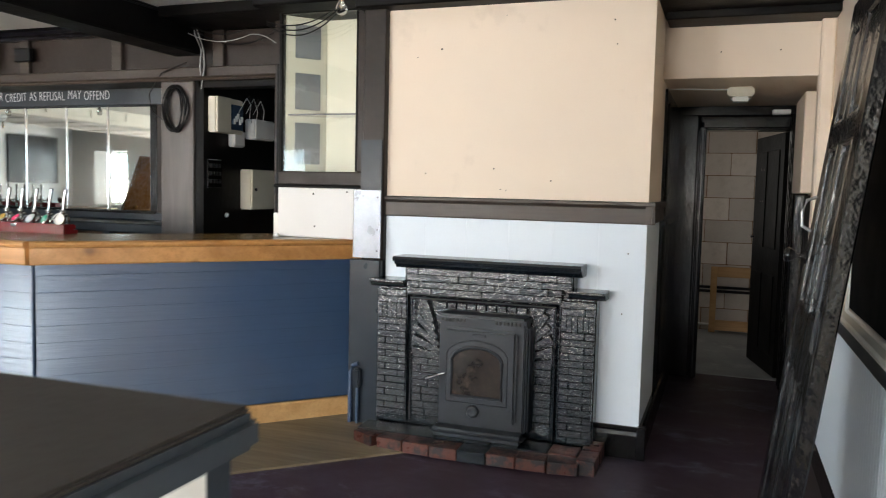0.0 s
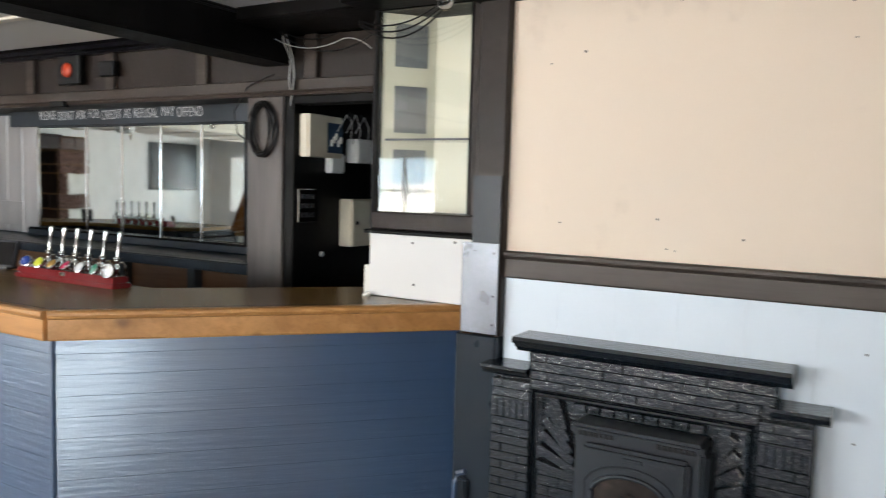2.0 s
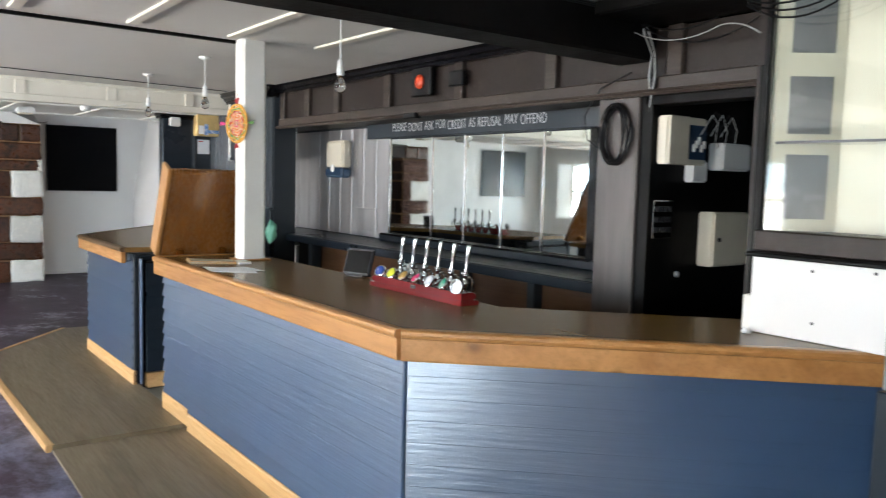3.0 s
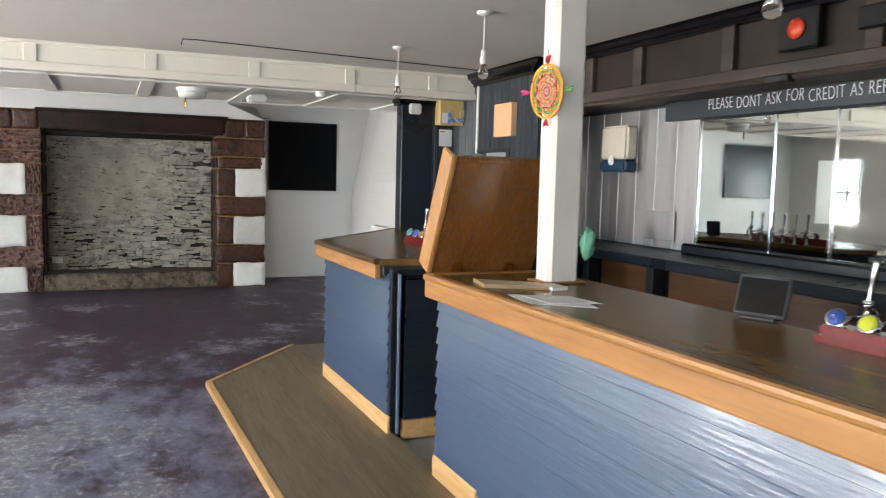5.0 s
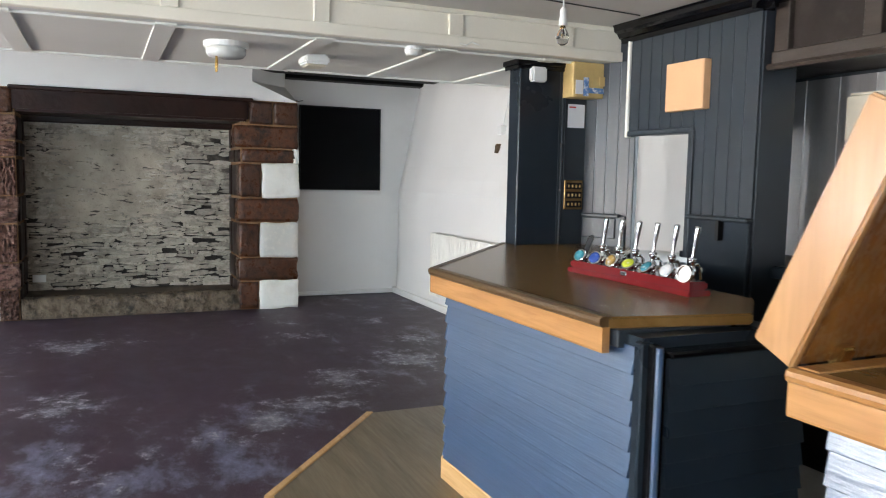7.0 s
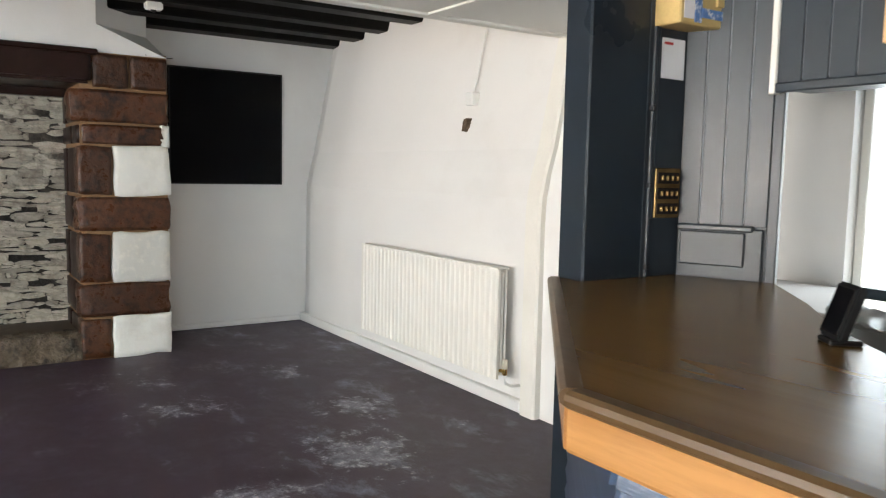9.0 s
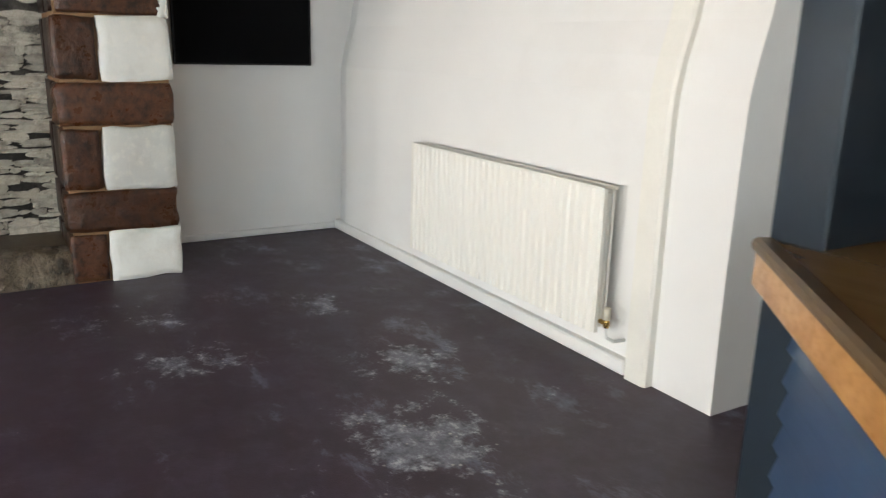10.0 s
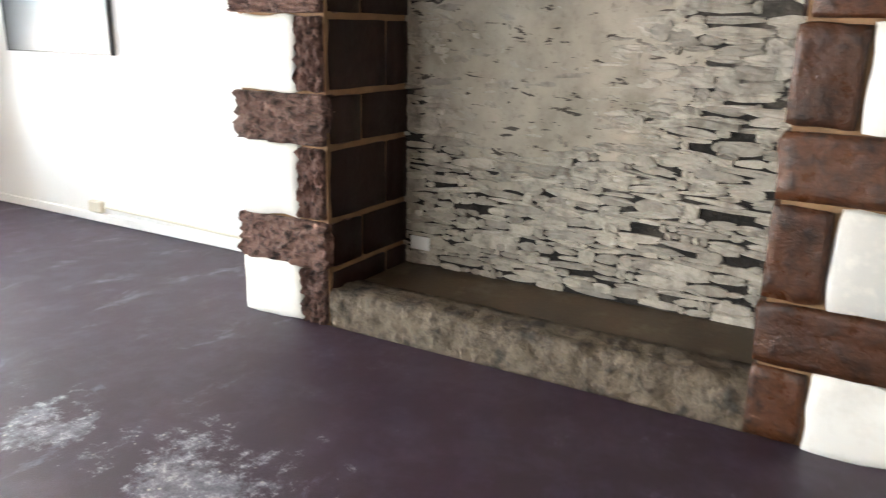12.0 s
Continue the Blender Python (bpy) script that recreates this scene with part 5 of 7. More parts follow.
for (cx, cy), material in (((-0.098, 0.0), PINK), ((0.098, 0.005), GRNY), ((0.0, -0.125), REDY), ((0.0, 0.125), REDY)):
    bm = bmesh.new()
    for k in range(16):
        o = Vector((rnd.uniform(-0.014, 0.014), rnd.uniform(-0.012, 0.012), rnd.uniform(-0.008, 0.008)))
        dirv = Vector((cx, cy, 0)).normalized() * 0.028
        add_tube(bm, [DM @ (Vector((cx, cy, 0)) * 0.93), DM @ (Vector((cx, cy, 0)) + dirv + o)], 0.0022, 4)
    part("tassel", bm, material, deco)
part("hanging_cord", tube([DM @ Vector((0, 0.105, 0)), DM @ Vector((0, 0.19, -0.004))], 0.002, 5), REDY, deco)


# ---- beer pumps ----
def badge_colours(i):
    return ((0.55, 0.60, 0.05), (0.60, 0.04, 0.12), (0.70, 0.72, 0.75), (0.05, 0.28, 0.18), (0.03, 0.07, 0.30), (0.10, 0.35, 0.12), (0.04, 0.22, 0.28), (0.35, 0.22, 0.06))[i % 8]


BADGES = [plain("badge_enamel_%d" % i, badge_colours(i), 0.15, var=0.2, scale=30, bump=0.0, stain=((0.7, 0.7, 0.68), 0.7, 40, 0.56), coat=0.5) for i in range(8)]


def pump_rail(at, length, order):
    """A lacquered rail with six chromed lever taps and round lens badges; local x along the rail, -y to the drinker."""
    t = thing("beer_font", at, "cherry red beer tap rail with chrome levers and badges", "beer tap", "beer tap rails")
    X, Y, Z = at
    bm = box(X - length / 2, X + length / 2, Y - 0.055, Y + 0.055, Z, Z + 0.022, 0.005, 2)
    add_prism(bm, [(X - length / 2 + 0.012, Y - 0.043), (X + length / 2 - 0.012, Y - 0.043), (X + length / 2 - 0.012, Y + 0.043), (X - length / 2 + 0.012, Y + 0.043)], Z + 0.022, Z + 0.055, 0.006)
    part("rail", bm, RED, t)
    part("name_plate", box(X - 0.02, X + 0.02, Y - 0.047, Y - 0.042, Z + 0.03, Z + 0.048, 0.002), CHROME, t)
    n = 6
    for i in range(n):
        x = X - length / 2 + 0.07 + i * (length - 0.23) / (n - 1)
        ty = Y + 0.095
        stem = part("tap_body", lathe([(0.018, 0.0), (0.020, 0.004), (0.013, 0.012), (0.012, 0.06), (0.017, 0.068), (0.017, 0.082), (0.011, 0.09), (0.010, 0.104), (0.016, 0.112), (0.013, 0.126)], (x, ty, Z), 14), CHROME, t, smooth=True)
        bm = lathe([(0.007, 0.0), (0.008, 0.01), (0.0065, 0.02), (0.009, 0.07), (0.0125, 0.128), (0.0115, 0.134), (0.004, 0.137)], (x, ty, Z + 0.122), 12, pose(0, 0, 0, -4, 6))
        part("lever", bm, CHROME, stem, smooth=True)
        part("tap_collar", lathe([(0.012, 0.0), (0.018, 0.004), (0.018, 0.012), (0.010, 0.016)], (x, ty, Z + 0.116), 14), CHROME, stem, smooth=True)
        part("tap_feed", tube([(x, ty, Z + 0.075), (x, Y + 0.02, Z + 0.08), (x, Y, Z + 0.062)], 0.008, 8), CHROME, stem, smooth=True)
        part("spout", tube([(x, ty, Z + 0.10), (x, ty + 0.03, Z + 0.102), (x, ty + 0.045, Z + 0.085), (x, ty + 0.048, Z + 0.04)], 0.007, 8), CHROME, stem, smooth=True)
        bx = x - 0.012
        part("badge_arm", tube([(bx, Y - 0.01, Z + 0.055), (bx, Y - 0.018, Z + 0.075)], 0.006, 8), CHROME, t)
        bt = pose(0, 0, 0, rnd.uniform(38, 62), 0, rnd.uniform(-16, 30))
        rim = part("badge", lathe([(0.029, -0.006), (0.032, -0.003), (0.032, 0.004), (0.029, 0.006)], (bx, Y - 0.024, Z + 0.080), 22, bt), CHROME, t, "round badge in a chrome rim", smooth=False)
        part("badge_face", lathe([(0.0275, 0.004), (0.0265, 0.0085), (0.019, 0.0115), (0.004, 0.014)], (bx, Y - 0.024, Z + 0.080), 20, bt), BADGES[order[i]], rim, smooth=True)
    xe = X + length / 2 - 0.035
    bt = pose(0, 0, 0, 80, 0, 12)
    part("gauge", lathe([(0.034, -0.01), (0.036, 0.0), (0.034, 0.008), (0.029, 0.008), (0.028, 0.002)], (xe, Y - 0.05, Z + 0.085), 20, bt), CHROME, t, "bare chrome ring")
    return t


pump_rail((-3.90, 3.44, 1.05), 0.78, (4, 0, 7, 1, 2, 3))
pump_rail((-7.51, 3.42, 1.05), 0.84, (6, 4, 7, 0, 6, 2))


def small_screen(at, turn, label, w=0.15, h=0.11, material=BLACKPLASTIC):
    t = thing("card_terminal", at, label, "terminal")
    m = Matrix.Translation(at) @ turn
    part("housing", box(-w / 2, w / 2, -0.012, 0.012, 0.0, h, 0.006, 2, m @ pose(0, 0, 0.012, -18)), material, t)
    part("screen_glass", box(-w / 2 + 0.01, w / 2 - 0.01, -0.0145, -0.0115, 0.012, h - 0.012, 0.002, 1, m @ pose(0, 0, 0.012, -18)), SCREENGLASS, t)
    part("foot", box(-w / 3, w / 3, -0.02, 0.06, 0.0, 0.014, 0.004, 1, m), material, t)
    return t


small_screen((-8.20, 3.635, 1.05), pose(0, 0, 0, 0, 0, -38), "small black tilted screen on the end worktop", 0.12, 0.14)
small_screen((-4.62, 3.50, 1.05), pose(0, 0, 0, 0, 0, 20), "small dark grey tilted screen on the bar", 0.19, 0.15, GALV)

# papers and boards left on the worktop
tagged(part("paper_sheet", prism([(-5.40, 2.90), (-5.16, 2.86), (-4.99, 3.07), (-5.24, 3.13)], 1.0505, 1.0525), PAPER), "loose white sheets of paper on the bar", "paper")
tagged(part("paper_sheet", prism([(-5.33, 2.93), (-5.12, 2.94), (-5.06, 3.14), (-5.27, 3.12)], 1.053, 1.0545), PAPER), "loose white sheet lying on another", "paper")
PALETRAY = plain("pale_board", (0.52, 0.46, 0.39), 0.5, var=0.08, scale=5, bump=0.05)
bd = thing("wooden_tray", (-5.68, 3.02, 1.05), "shallow pale wooden tray on the worktop", "tray")
part("base", prism([(-5.80, 2.93), (-5.60, 2.89), (-5.46, 3.13), (-5.62, 3.17)], 1.0505, 1.064), PALETRAY, bd)
for a, b in (((-5.80, 2.93), (-5.60, 2.89)), ((-5.60, 2.89), (-5.46, 3.13)), ((-5.46, 3.13), (-5.62, 3.17))):
    d = Vector((b[1] - a[1], a[0] - b[0])).normalized()
    part("rim", run(a, b, (d.x, d.y), [(0.0, 1.0505), (-0.010, 1.0505), (-0.010, 1.067), (0.0, 1.067)]), PINE, bd)
nb = thing("notepad", (-5.5, 3.2, 1.05), "small cream notepad on the bar", "notepad")
part("pages", box(-5.56, -5.44, 3.14, 3.22, 1.0505, 1.064, 0.001, 1), PAPER, nb)
part("cover", box(-5.562, -5.438, 3.138, 3.222, 1.064, 1.066), CREAMPLASTIC, nb)

# ---- back bar ----
tagged(part("back_shelf", box(-8.70, -3.82, 4.695, 5.12, 1.01, 1.05, 0.006), DARKBLUE), "blue-black back bar shelf", "shelf")
part("upstand", box(-6.85, -3.98, 5.03, 5.12, 1.0505, 1.115, 0.008), DARKBLUE, bpy.data.objects["back_shelf"])
part("shelf_front", box(-7.855, -3.82, 4.60, 4.70, 1.01, 1.05, 0.006), DARKBLUE, bpy.data.objects["back_shelf"])
part("front_lip", box(-7.855, -3.82, 4.585, 4.60, 0.985, 1.045, 0.004), DARKBLUE, bpy.data.objects["back_shelf"])
under = thing("back_bar_unit", (-5.6, 4.8, 0.0), "brown panelled cupboards under the back bar shelf", "cupboard")
part("carcass", box(-7.84, -3.83, 4.72, 5.11, 0.006, 1.01), BLACKWOOD, under)
for a, b in ((-7.3, -6.75), (-6.55, -5.85), (-5.8, -5.1), (-5.06, -4.4), (-4.36, -3.9)):
    part("panel_door", box(a, b, 4.69, 4.722, 0.1, 0.97, 0.006), BROWNPANEL, under)
for x in (-7.40, -6.66, -5.82, -5.08, -4.38):
    part("support", box(x - 0.035, x + 0.035, 4.62, 4.72, 0.006, 1.008, 0.005), GREY, under)
tagged(part("socket_box", box(-5.80, -5.66, 4.60, 4.69, 0.86, 0.96, 0.008), WHITEPLASTIC), "white plastic box below the back shelf", "socket")
# ribbed metal cladding
clad_t = thing("wall_cladding", (-7.3, 5.1, 1.06), "sheeny ribbed metal cladding behind the bar", "cladding", kind="structure")
for i in range(17):
    x = -8.715 + i * 0.1125
    part("rib_sheet", run((x, 5.12), (x + 0.1125, 5.12), (0, -1), [(0.0, 1.06), (0.012, 1.06), (0.012, 2.08), (0.0, 2.08)]), STEELGREY, clad_t)
    if i % 2 == 0:
        part("rib", prism([(x + 0.094, 5.110), (x + 0.099, 5.104), (x + 0.106, 5.104), (x + 0.111, 5.110)], 1.06, 2.08), STEELGREY, clad_t)
part("patch_sheet", box(-7.35, -7.0, 5.088, 5.096, 1.12, 1.33, 0.002), STEELGREY, clad_t)
# mirrors
mir = thing("back_bar_mirror", (-5.5, 5.1, 1.12), "five-pane back bar mirror with slim metal beads", "mirror")
cuts = (-6.78, -6.13, -5.69, -5.24, -4.80, -4.36)
for a, b in zip(cuts, cuts[1:]):
    part("pane", box(a + 0.004, b - 0.004, 5.098, 5.112, 1.125, 1.965, 0.002), MIRROR, mir)
for x in cuts:
    part("bead", box(x - 0.009, x + 0.009, 5.088, 5.114, 1.115, 1.97, 0.003), CHROME, mir)
part("outer_frame", box(-4.345, -4.27, 5.06, 5.12, 1.06, 2.0, 0.006), BLACKGLOSS, mir)
part("bottom_ledge", box(-6.83, -4.27, 5.03, 5.12, 1.10, 1.122, 0.004), BLACKGLOSS, mir)
structure("wall_panel_right", box(-4.27, -3.80, 5.06, 5.12, 1.06, 2.08), BROWNPAINT)
# chalk sign
sign = thing("sign_board", (-5.55, 5.05, 1.98), "graphite sign board with white hand-lettered capitals", "sign")
part("board", box(-7.09, -4.18, 5.035, 5.085, 1.972, 2.125, 0.005), GREY, sign)
CHALK = plain("chalk_white_paint", (0.72, 0.72, 0.74), 0.7, var=0.1, bump=0.1)
rnd = random.Random(31)
words = "PLEASE DONT ASK FOR CREDIT AS REFUSAL MAY OFFEND".split()
made = []
for w in words:
    ob = text_part("lettering", w, 0.105, Matrix.Identity(4), CHALK, sign, 0.0008, 1.06)
    ob.data.offset, ob.data.shear = -0.0016, rnd.uniform(-0.06, 0.10)
    made.append(ob)
bpy.context.view_layer.update()
wides = [max(v[0] for v in o.bound_box) - min(v[0] for v in o.bound_box) for o in made]
gap_w = 0.055
k = 1.93 / (sum(wides) + gap_w * (len(words) - 1))
x = -6.65
for o, w in zip(made, wides):
    o.matrix_basis = Matrix.Translation((x + w * k / 2, 5.033, 2.053 + rnd.uniform(-0.006, 0.006))) @ pose(0, 0, 0, 90) @ pose(0, 0, 0, 0, 0, rnd.uniform(-2.0, 2.0)) @ Matrix.Diagonal((k, 1.0, 1, 1))
    x += (w + gap_w) * k
# emblem box on the cladding
em = thing("paper_dispenser", (-7.62, 5.0, 1.62), "cream and navy wall dispenser with a round badge", "dispenser")
part("cover", box(-7.80, -7.46, 4.985, 5.09, 1.70, 1.97, 0.02, 3), CREAMPLASTIC, em)
part("base", box(-7.80, -7.46, 4.975, 5.09, 1.61, 1.71, 0.02, 3), EMBLEM, em, "navy base")
part("badge", lathe([(0.036, 0), (0.038, 0.006), (0.028, 0.006), (0.026, 0.003), (0.002, 0.003)], (-7.63, 4.975, 1.70), 20, TO_Y), WHITEPLASTIC, em)
BAG = glass_like("green_plastic_bag", (0.25, 0.62, 0.45), 0.35, 0.4)
bm = bmesh.new()
bmesh.ops.create_icosphere(bm, subdivisions=3, radius=1.0)
for v in bm.verts:
    k = 1 + 0.35 * noise.noise(v.co * 2.1) + 0.18 * noise.noise(v.co * 5.0)
    v.co = Vector((v.co.x * 0.03 * k - 5.612, v.co.y * 0.034 * k + 3.43, v.co.z * 0.075 * k + 1.24))
tagged(part("plastic_bag", bm, BAG, smooth=True), "crumpled translucent green plastic bag beside the post", "bag")
# red light on the frieze
exl = thing("indicator_lamp", (-5.44, 4.5, 2.22), "dark square lamp box with a round orange-red lens", "lamp")
part("case", box(-5.56, -5.32, 4.475, 4.515, 2.20, 2.40, 0.008), BLACKPLASTIC, exl)
LENS = plain("orange_red_lens", (0.55, 0.06, 0.02), 0.3, var=0.2, bump=0.0)
part("lens", lathe([(0.052, 0), (0.05, 0.012), (0.03, 0.022), (0.004, 0.025)], (-5.44, 4.475, 2.30), 20, TO_Y), LENS, exl, smooth=True)
tagged(part("bracket_box", box(-5.10, -4.95, 4.47, 4.512, 2.24, 2.34, 0.006), BLACKPLASTIC), "small dark bracket on the frieze", "bracket")
tagged(part("bracket_box", box(-5.60, -5.45, 4.44, 4.50, 2.045, 2.085, 0.006), BLACKPLASTIC), "small dark sensor under the frieze", "bracket")


# ---- black brick fireplace with the stove ----
fp = thing("fireplace", (-1.18, 3.9, 0.0), "black gloss painted brick fireplace with stepped mantel", "fireplace")
part("core", box(-1.78, -0.58, 3.905, 3.998, 0.06, 0.84), FIREBLACK, fp)
part("core_top", box(-1.62, -0.70, 3.905, 3.998, 0.84, 0.95), FIREBLACK, fp)
part("mantel_shelf", run((-1.675, 3.998), (-0.655, 3.998), (0, -1), [(0.0, 0.925), (0.115, 0.925), (0.125, 0.94), (0.14, 0.945), (0.145, 0.958), (0.165, 0.962), (0.17, 0.975), (0.165, 0.988), (0.0, 0.988)]), FIREBLACK, fp, "moulded black mantel shelf")
for a, b in ((-1.82, -1.62), (-0.72, -0.535)):
    part("shoulder", run((a, 3.998), (b, 3.998), (0, -1), [(0.0, 0.815), (0.115, 0.815), (0.13, 0.825), (0.135, 0.838), (0.15, 0.845), (0.15, 0.858), (0.0, 0.858)]), FIREBLACK, fp, "stepped shoulder ledge")


def unit_brick(seed, bevel=0.06):
    bm = bmesh.new()
    bmesh.ops.create_cube(bm, size=1.0)
    bmesh.ops.bevel(bm, geom=bm.edges[:], offset=bevel, segments=1, affect='EDGES')
    for v in bm.verts:
        v.co += Vector((noise.noise(v.co * 3 + Vector((seed, 0, 0))), noise.noise(v.co * 3 + Vector((0, seed, 0))), noise.noise(v.co * 3 + Vector((0, 0, seed))))) * 0.016
    me = bpy.data.meshes.new("brick")
    bm.to_mesh(me)
    bm.free()
    return me


FB = [with_material(unit_brick(i * 3.3, 0.035), FIREBLACK) for i in range(4)]
rnd = random.Random(21)


def fire_brick(x, z, w, h, depth=0.05, y=3.895, spin=0.0):
    ob = new("brick", FB[rnd.randrange(4)])
    ob.matrix_basis = Matrix.Translation((x, y - rnd.uniform(0, 0.006), z)) @ pose(0, 0, 0, 0, spin, 0) @ Matrix.Diagonal((w - 0.002, depth, h - 0.002, 1))
    hang(ob, fp)


# outer piers: courses with one soldier course near the top
for x0, x1 in ((-1.775, -1.605), (-0.755, -0.585)):
    z = 0.07
    k = 0
    while z < 0.80:
        h = 0.036
        if 0.615 < z < 0.66:
            h = 0.085
            n = 6
            for i in range(n):
                fire_brick(x0 + (i + 0.5) * (x1 - x0) / n, z + h / 2, (x1 - x0) / n, h)
        else:
            s = 0.5 + 0.22 * (1 if k % 2 else -1)
            xm = x0 + (x1 - x0) * s
            fire_brick((x0 + xm) / 2, z + h / 2, xm - x0, h)
            fire_brick((xm + x1) / 2, z + h / 2, x1 - xm, h)
        z += h
        k += 1
# head courses below the mantel
for j in range(4):
    z = 0.785 + j * 0.036
    xa, xb = (-1.605, -0.755) if j < 2 else (-1.615, -0.705)
    n = 6
    for i in range(n + (j % 2)):
        a = xa + (i - (0.5 if j % 2 else 0)) * (xb - xa) / n
        b = a + (xb - xa) / n
        a, b = max(a, xa), min(b, xb)
        if b - a > 0.02:
            fire_brick((a + b) / 2, z + 0.018, b - a, 0.036)
# inner panel: level courses low down, a sunburst above
for side in (-1, 1):
    xi = -1.18 + side * 0.22
    xo = -1.18 + side * 0.385
    z = 0.08
    while z < 0.44:
        xm = xi + (xo - xi) * rnd.uniform(0.3, 0.7)
        fire_brick((xi + xm) / 2, z + 0.02, abs(xm - xi), 0.04, y=3.90)
        fire_brick((xm + xo) / 2, z + 0.02, abs(xo - xm), 0.04, y=3.90)
        z += 0.04
    for k in range(6):
        ang = 10 + k * 12
        cx, cz = xi + side * 0.085, 0.465 + k * 0.048
        fire_brick(cx, cz, 0.185 - 0.008 * k, 0.036, y=3.90, spin=-side * ang)
for i in range(9):
    fire_brick(-1.40 + i * 0.055, 0.735, 0.05, 0.035, y=3.90)
part("inner_bead", tube([(-1.575, 3.872, 0.07), (-1.575, 3.872, 0.765), (-0.785, 3.872, 0.765), (-0.785, 3.872, 0.07)], 0.011, 8), FIREBLACK, fp)
part("inner_bead", tube([(-1.600, 3.872, 0.07), (-1.600, 3.872, 0.785), (-0.760, 3.872, 0.785), (-0.760, 3.872, 0.07)], 0.008, 8), FIREBLACK, fp)

# brick hearth
hb = thing("brick_hearth", (-1.2, 3.72, 0.0), "low red brick hearth, black painted and worn at the edge", "hearth")
part("bed", box(-1.78, -0.62, 3.66, 3.99, 0.0, 0.055), FIREBLACK, hb)
RB = [with_material(unit_brick(40 + i * 2.7, 0.035), REDBRICK if i < 2 else FIREBLACK) for i in range(4)]
for i in range(8):
    ob = new("brick", RB[(0, 1, 0, 1, 2, 0, 1, 0)[i]])
    ob.matrix_basis = Matrix.Translation((-1.715 + i * 0.148, 3.625 + (0.045, 0.018, 0.008, 0.0, 0.0, 0.006, 0.012, 0.022)[i], 0.036)) @ pose(0, 0, 0, 0, 0, (-26, -6, -2, 1, 0, 1, 3, 8)[i]) @ Matrix.Diagonal((0.147, 0.115, 0.060, 1))
    hang(ob, hb)
for i in range(8):
    ob = new("brick", RB[2 + i % 2 if i != 7 else 0])
    ob.matrix_basis = Matrix.Translation((-1.73 + i * 0.148, 3.76, 0.038)) @ Matrix.Diagonal((0.142, 0.14, 0.072, 1))
    hang(ob, hb)
for i in range(2):
    ob = new("brick", RB[i])
    ob.matrix_basis = Matrix.Translation((-0.57, 3.72 + i * 0.17, 0.036)) @ Matrix.Diagonal((0.09, 0.16, 0.075, 1))
    hang(ob, hb)

# inset stove
st = thing("inset_stove", (-1.15, 3.8, 0.075), "dark grey cast iron inset stove with an arched glass door", "stove")
part("surround", box(-1.385, -0.915, 3.80, 3.90, 0.10, 0.70, 0.012, 2), STOVE, st)
part("hood", box(-1.39, -0.91, 3.76, 3.90, 0.665, 0.71, 0.012, 2), STOVE, st)
for i in range(7):
    for x in (-1.36, -1.07):
        part("vent_slot", box(x + i * 0.020, x + 0.013 + i * 0.020, 3.755, 3.77, 0.672, 0.69, 0.002), BLACKPLASTIC, st)
for k in range(3):
    part("side_fin", box(-0.925 + k * 0.012, -0.918 + k * 0.012, 3.80, 3.90, 0.12, 0.66, 0.003), STOVE, st)
for k in range(6):
    part("side_slot", box(-0.914, -0.905, 3.81, 3.86, 0.60 - k * 0.022, 0.612 - k * 0.022, 0.002), BLACKPLASTIC, st)
door = part("door", box(-1.345, -0.955, 3.765, 3.80, 0.16, 0.64, 0.014, 2), STOVE, st, "cast iron stove door")


def arch_plate(x, half, z0, zs, rise, y0, y1, seg=16):
    bm = bmesh.new()
    P = [(x - half, z0), (x + half, z0), (x + half, zs)] + [(x + half * math.cos(k * math.pi / seg), zs + rise * math.sin(k * math.pi / seg)) for k in range(1, seg)] + [(x - half, zs)]
    A = [bm.verts.new((px, y0, pz)) for px, pz in P]
    B = [bm.verts.new((px, y1, pz)) for px, pz in P]
    bm.faces.new(A)
    bm.faces.new(B[::-1])
    for i in range(len(P)):
        j = (i + 1) % len(P)
        bm.faces.new((A[i], A[j], B[j], B[i]))
    return bm, P


bm, P = arch_plate(-1.165, 0.135, 0.285, 0.47, 0.075, 3.766, 3.7645)
part("window_glass", bm, DARKGLASS, door, "smoky arched glass")
part("window_rim", tube([(px, 3.762, pz) for px, pz in P], 0.009, 8, True), STOVE, door)
spare, P2 = arch_plate(-1.165, 0.165, 0.25, 0.49, 0.09, 3.765, 3.764)
spare.free()
part("door_bead", tube([(px, 3.764, pz) for px, pz in P2], 0.004, 6, True), STOVE, door)
part("air_knob", lathe([(0.034, 0), (0.034, 0.012), (0.028, 0.02), (0.02, 0.022), (0.004, 0.02)], (-1.18, 3.768, 0.21), 20, TO_Y), STOVE, door)
part("handle", tube([(-1.33, 3.765, 0.40), (-1.335, 3.745, 0.40), (-1.36, 3.735, 0.392), (-1.43, 3.73, 0.365)], [0.006, 0.006, 0.006, 0.008], 8), CHROME, door, "chromed lever handle")
bm = box(-1.40, -0.90, 3.70, 3.81, 0.075, 0.12, 0.02, 3)
part("ash_lip", bm, STOVE, st)
part("badge", box(-1.19, -1.12, 3.758, 3.766, 0.60, 0.615, 0.002), STOVE, st)

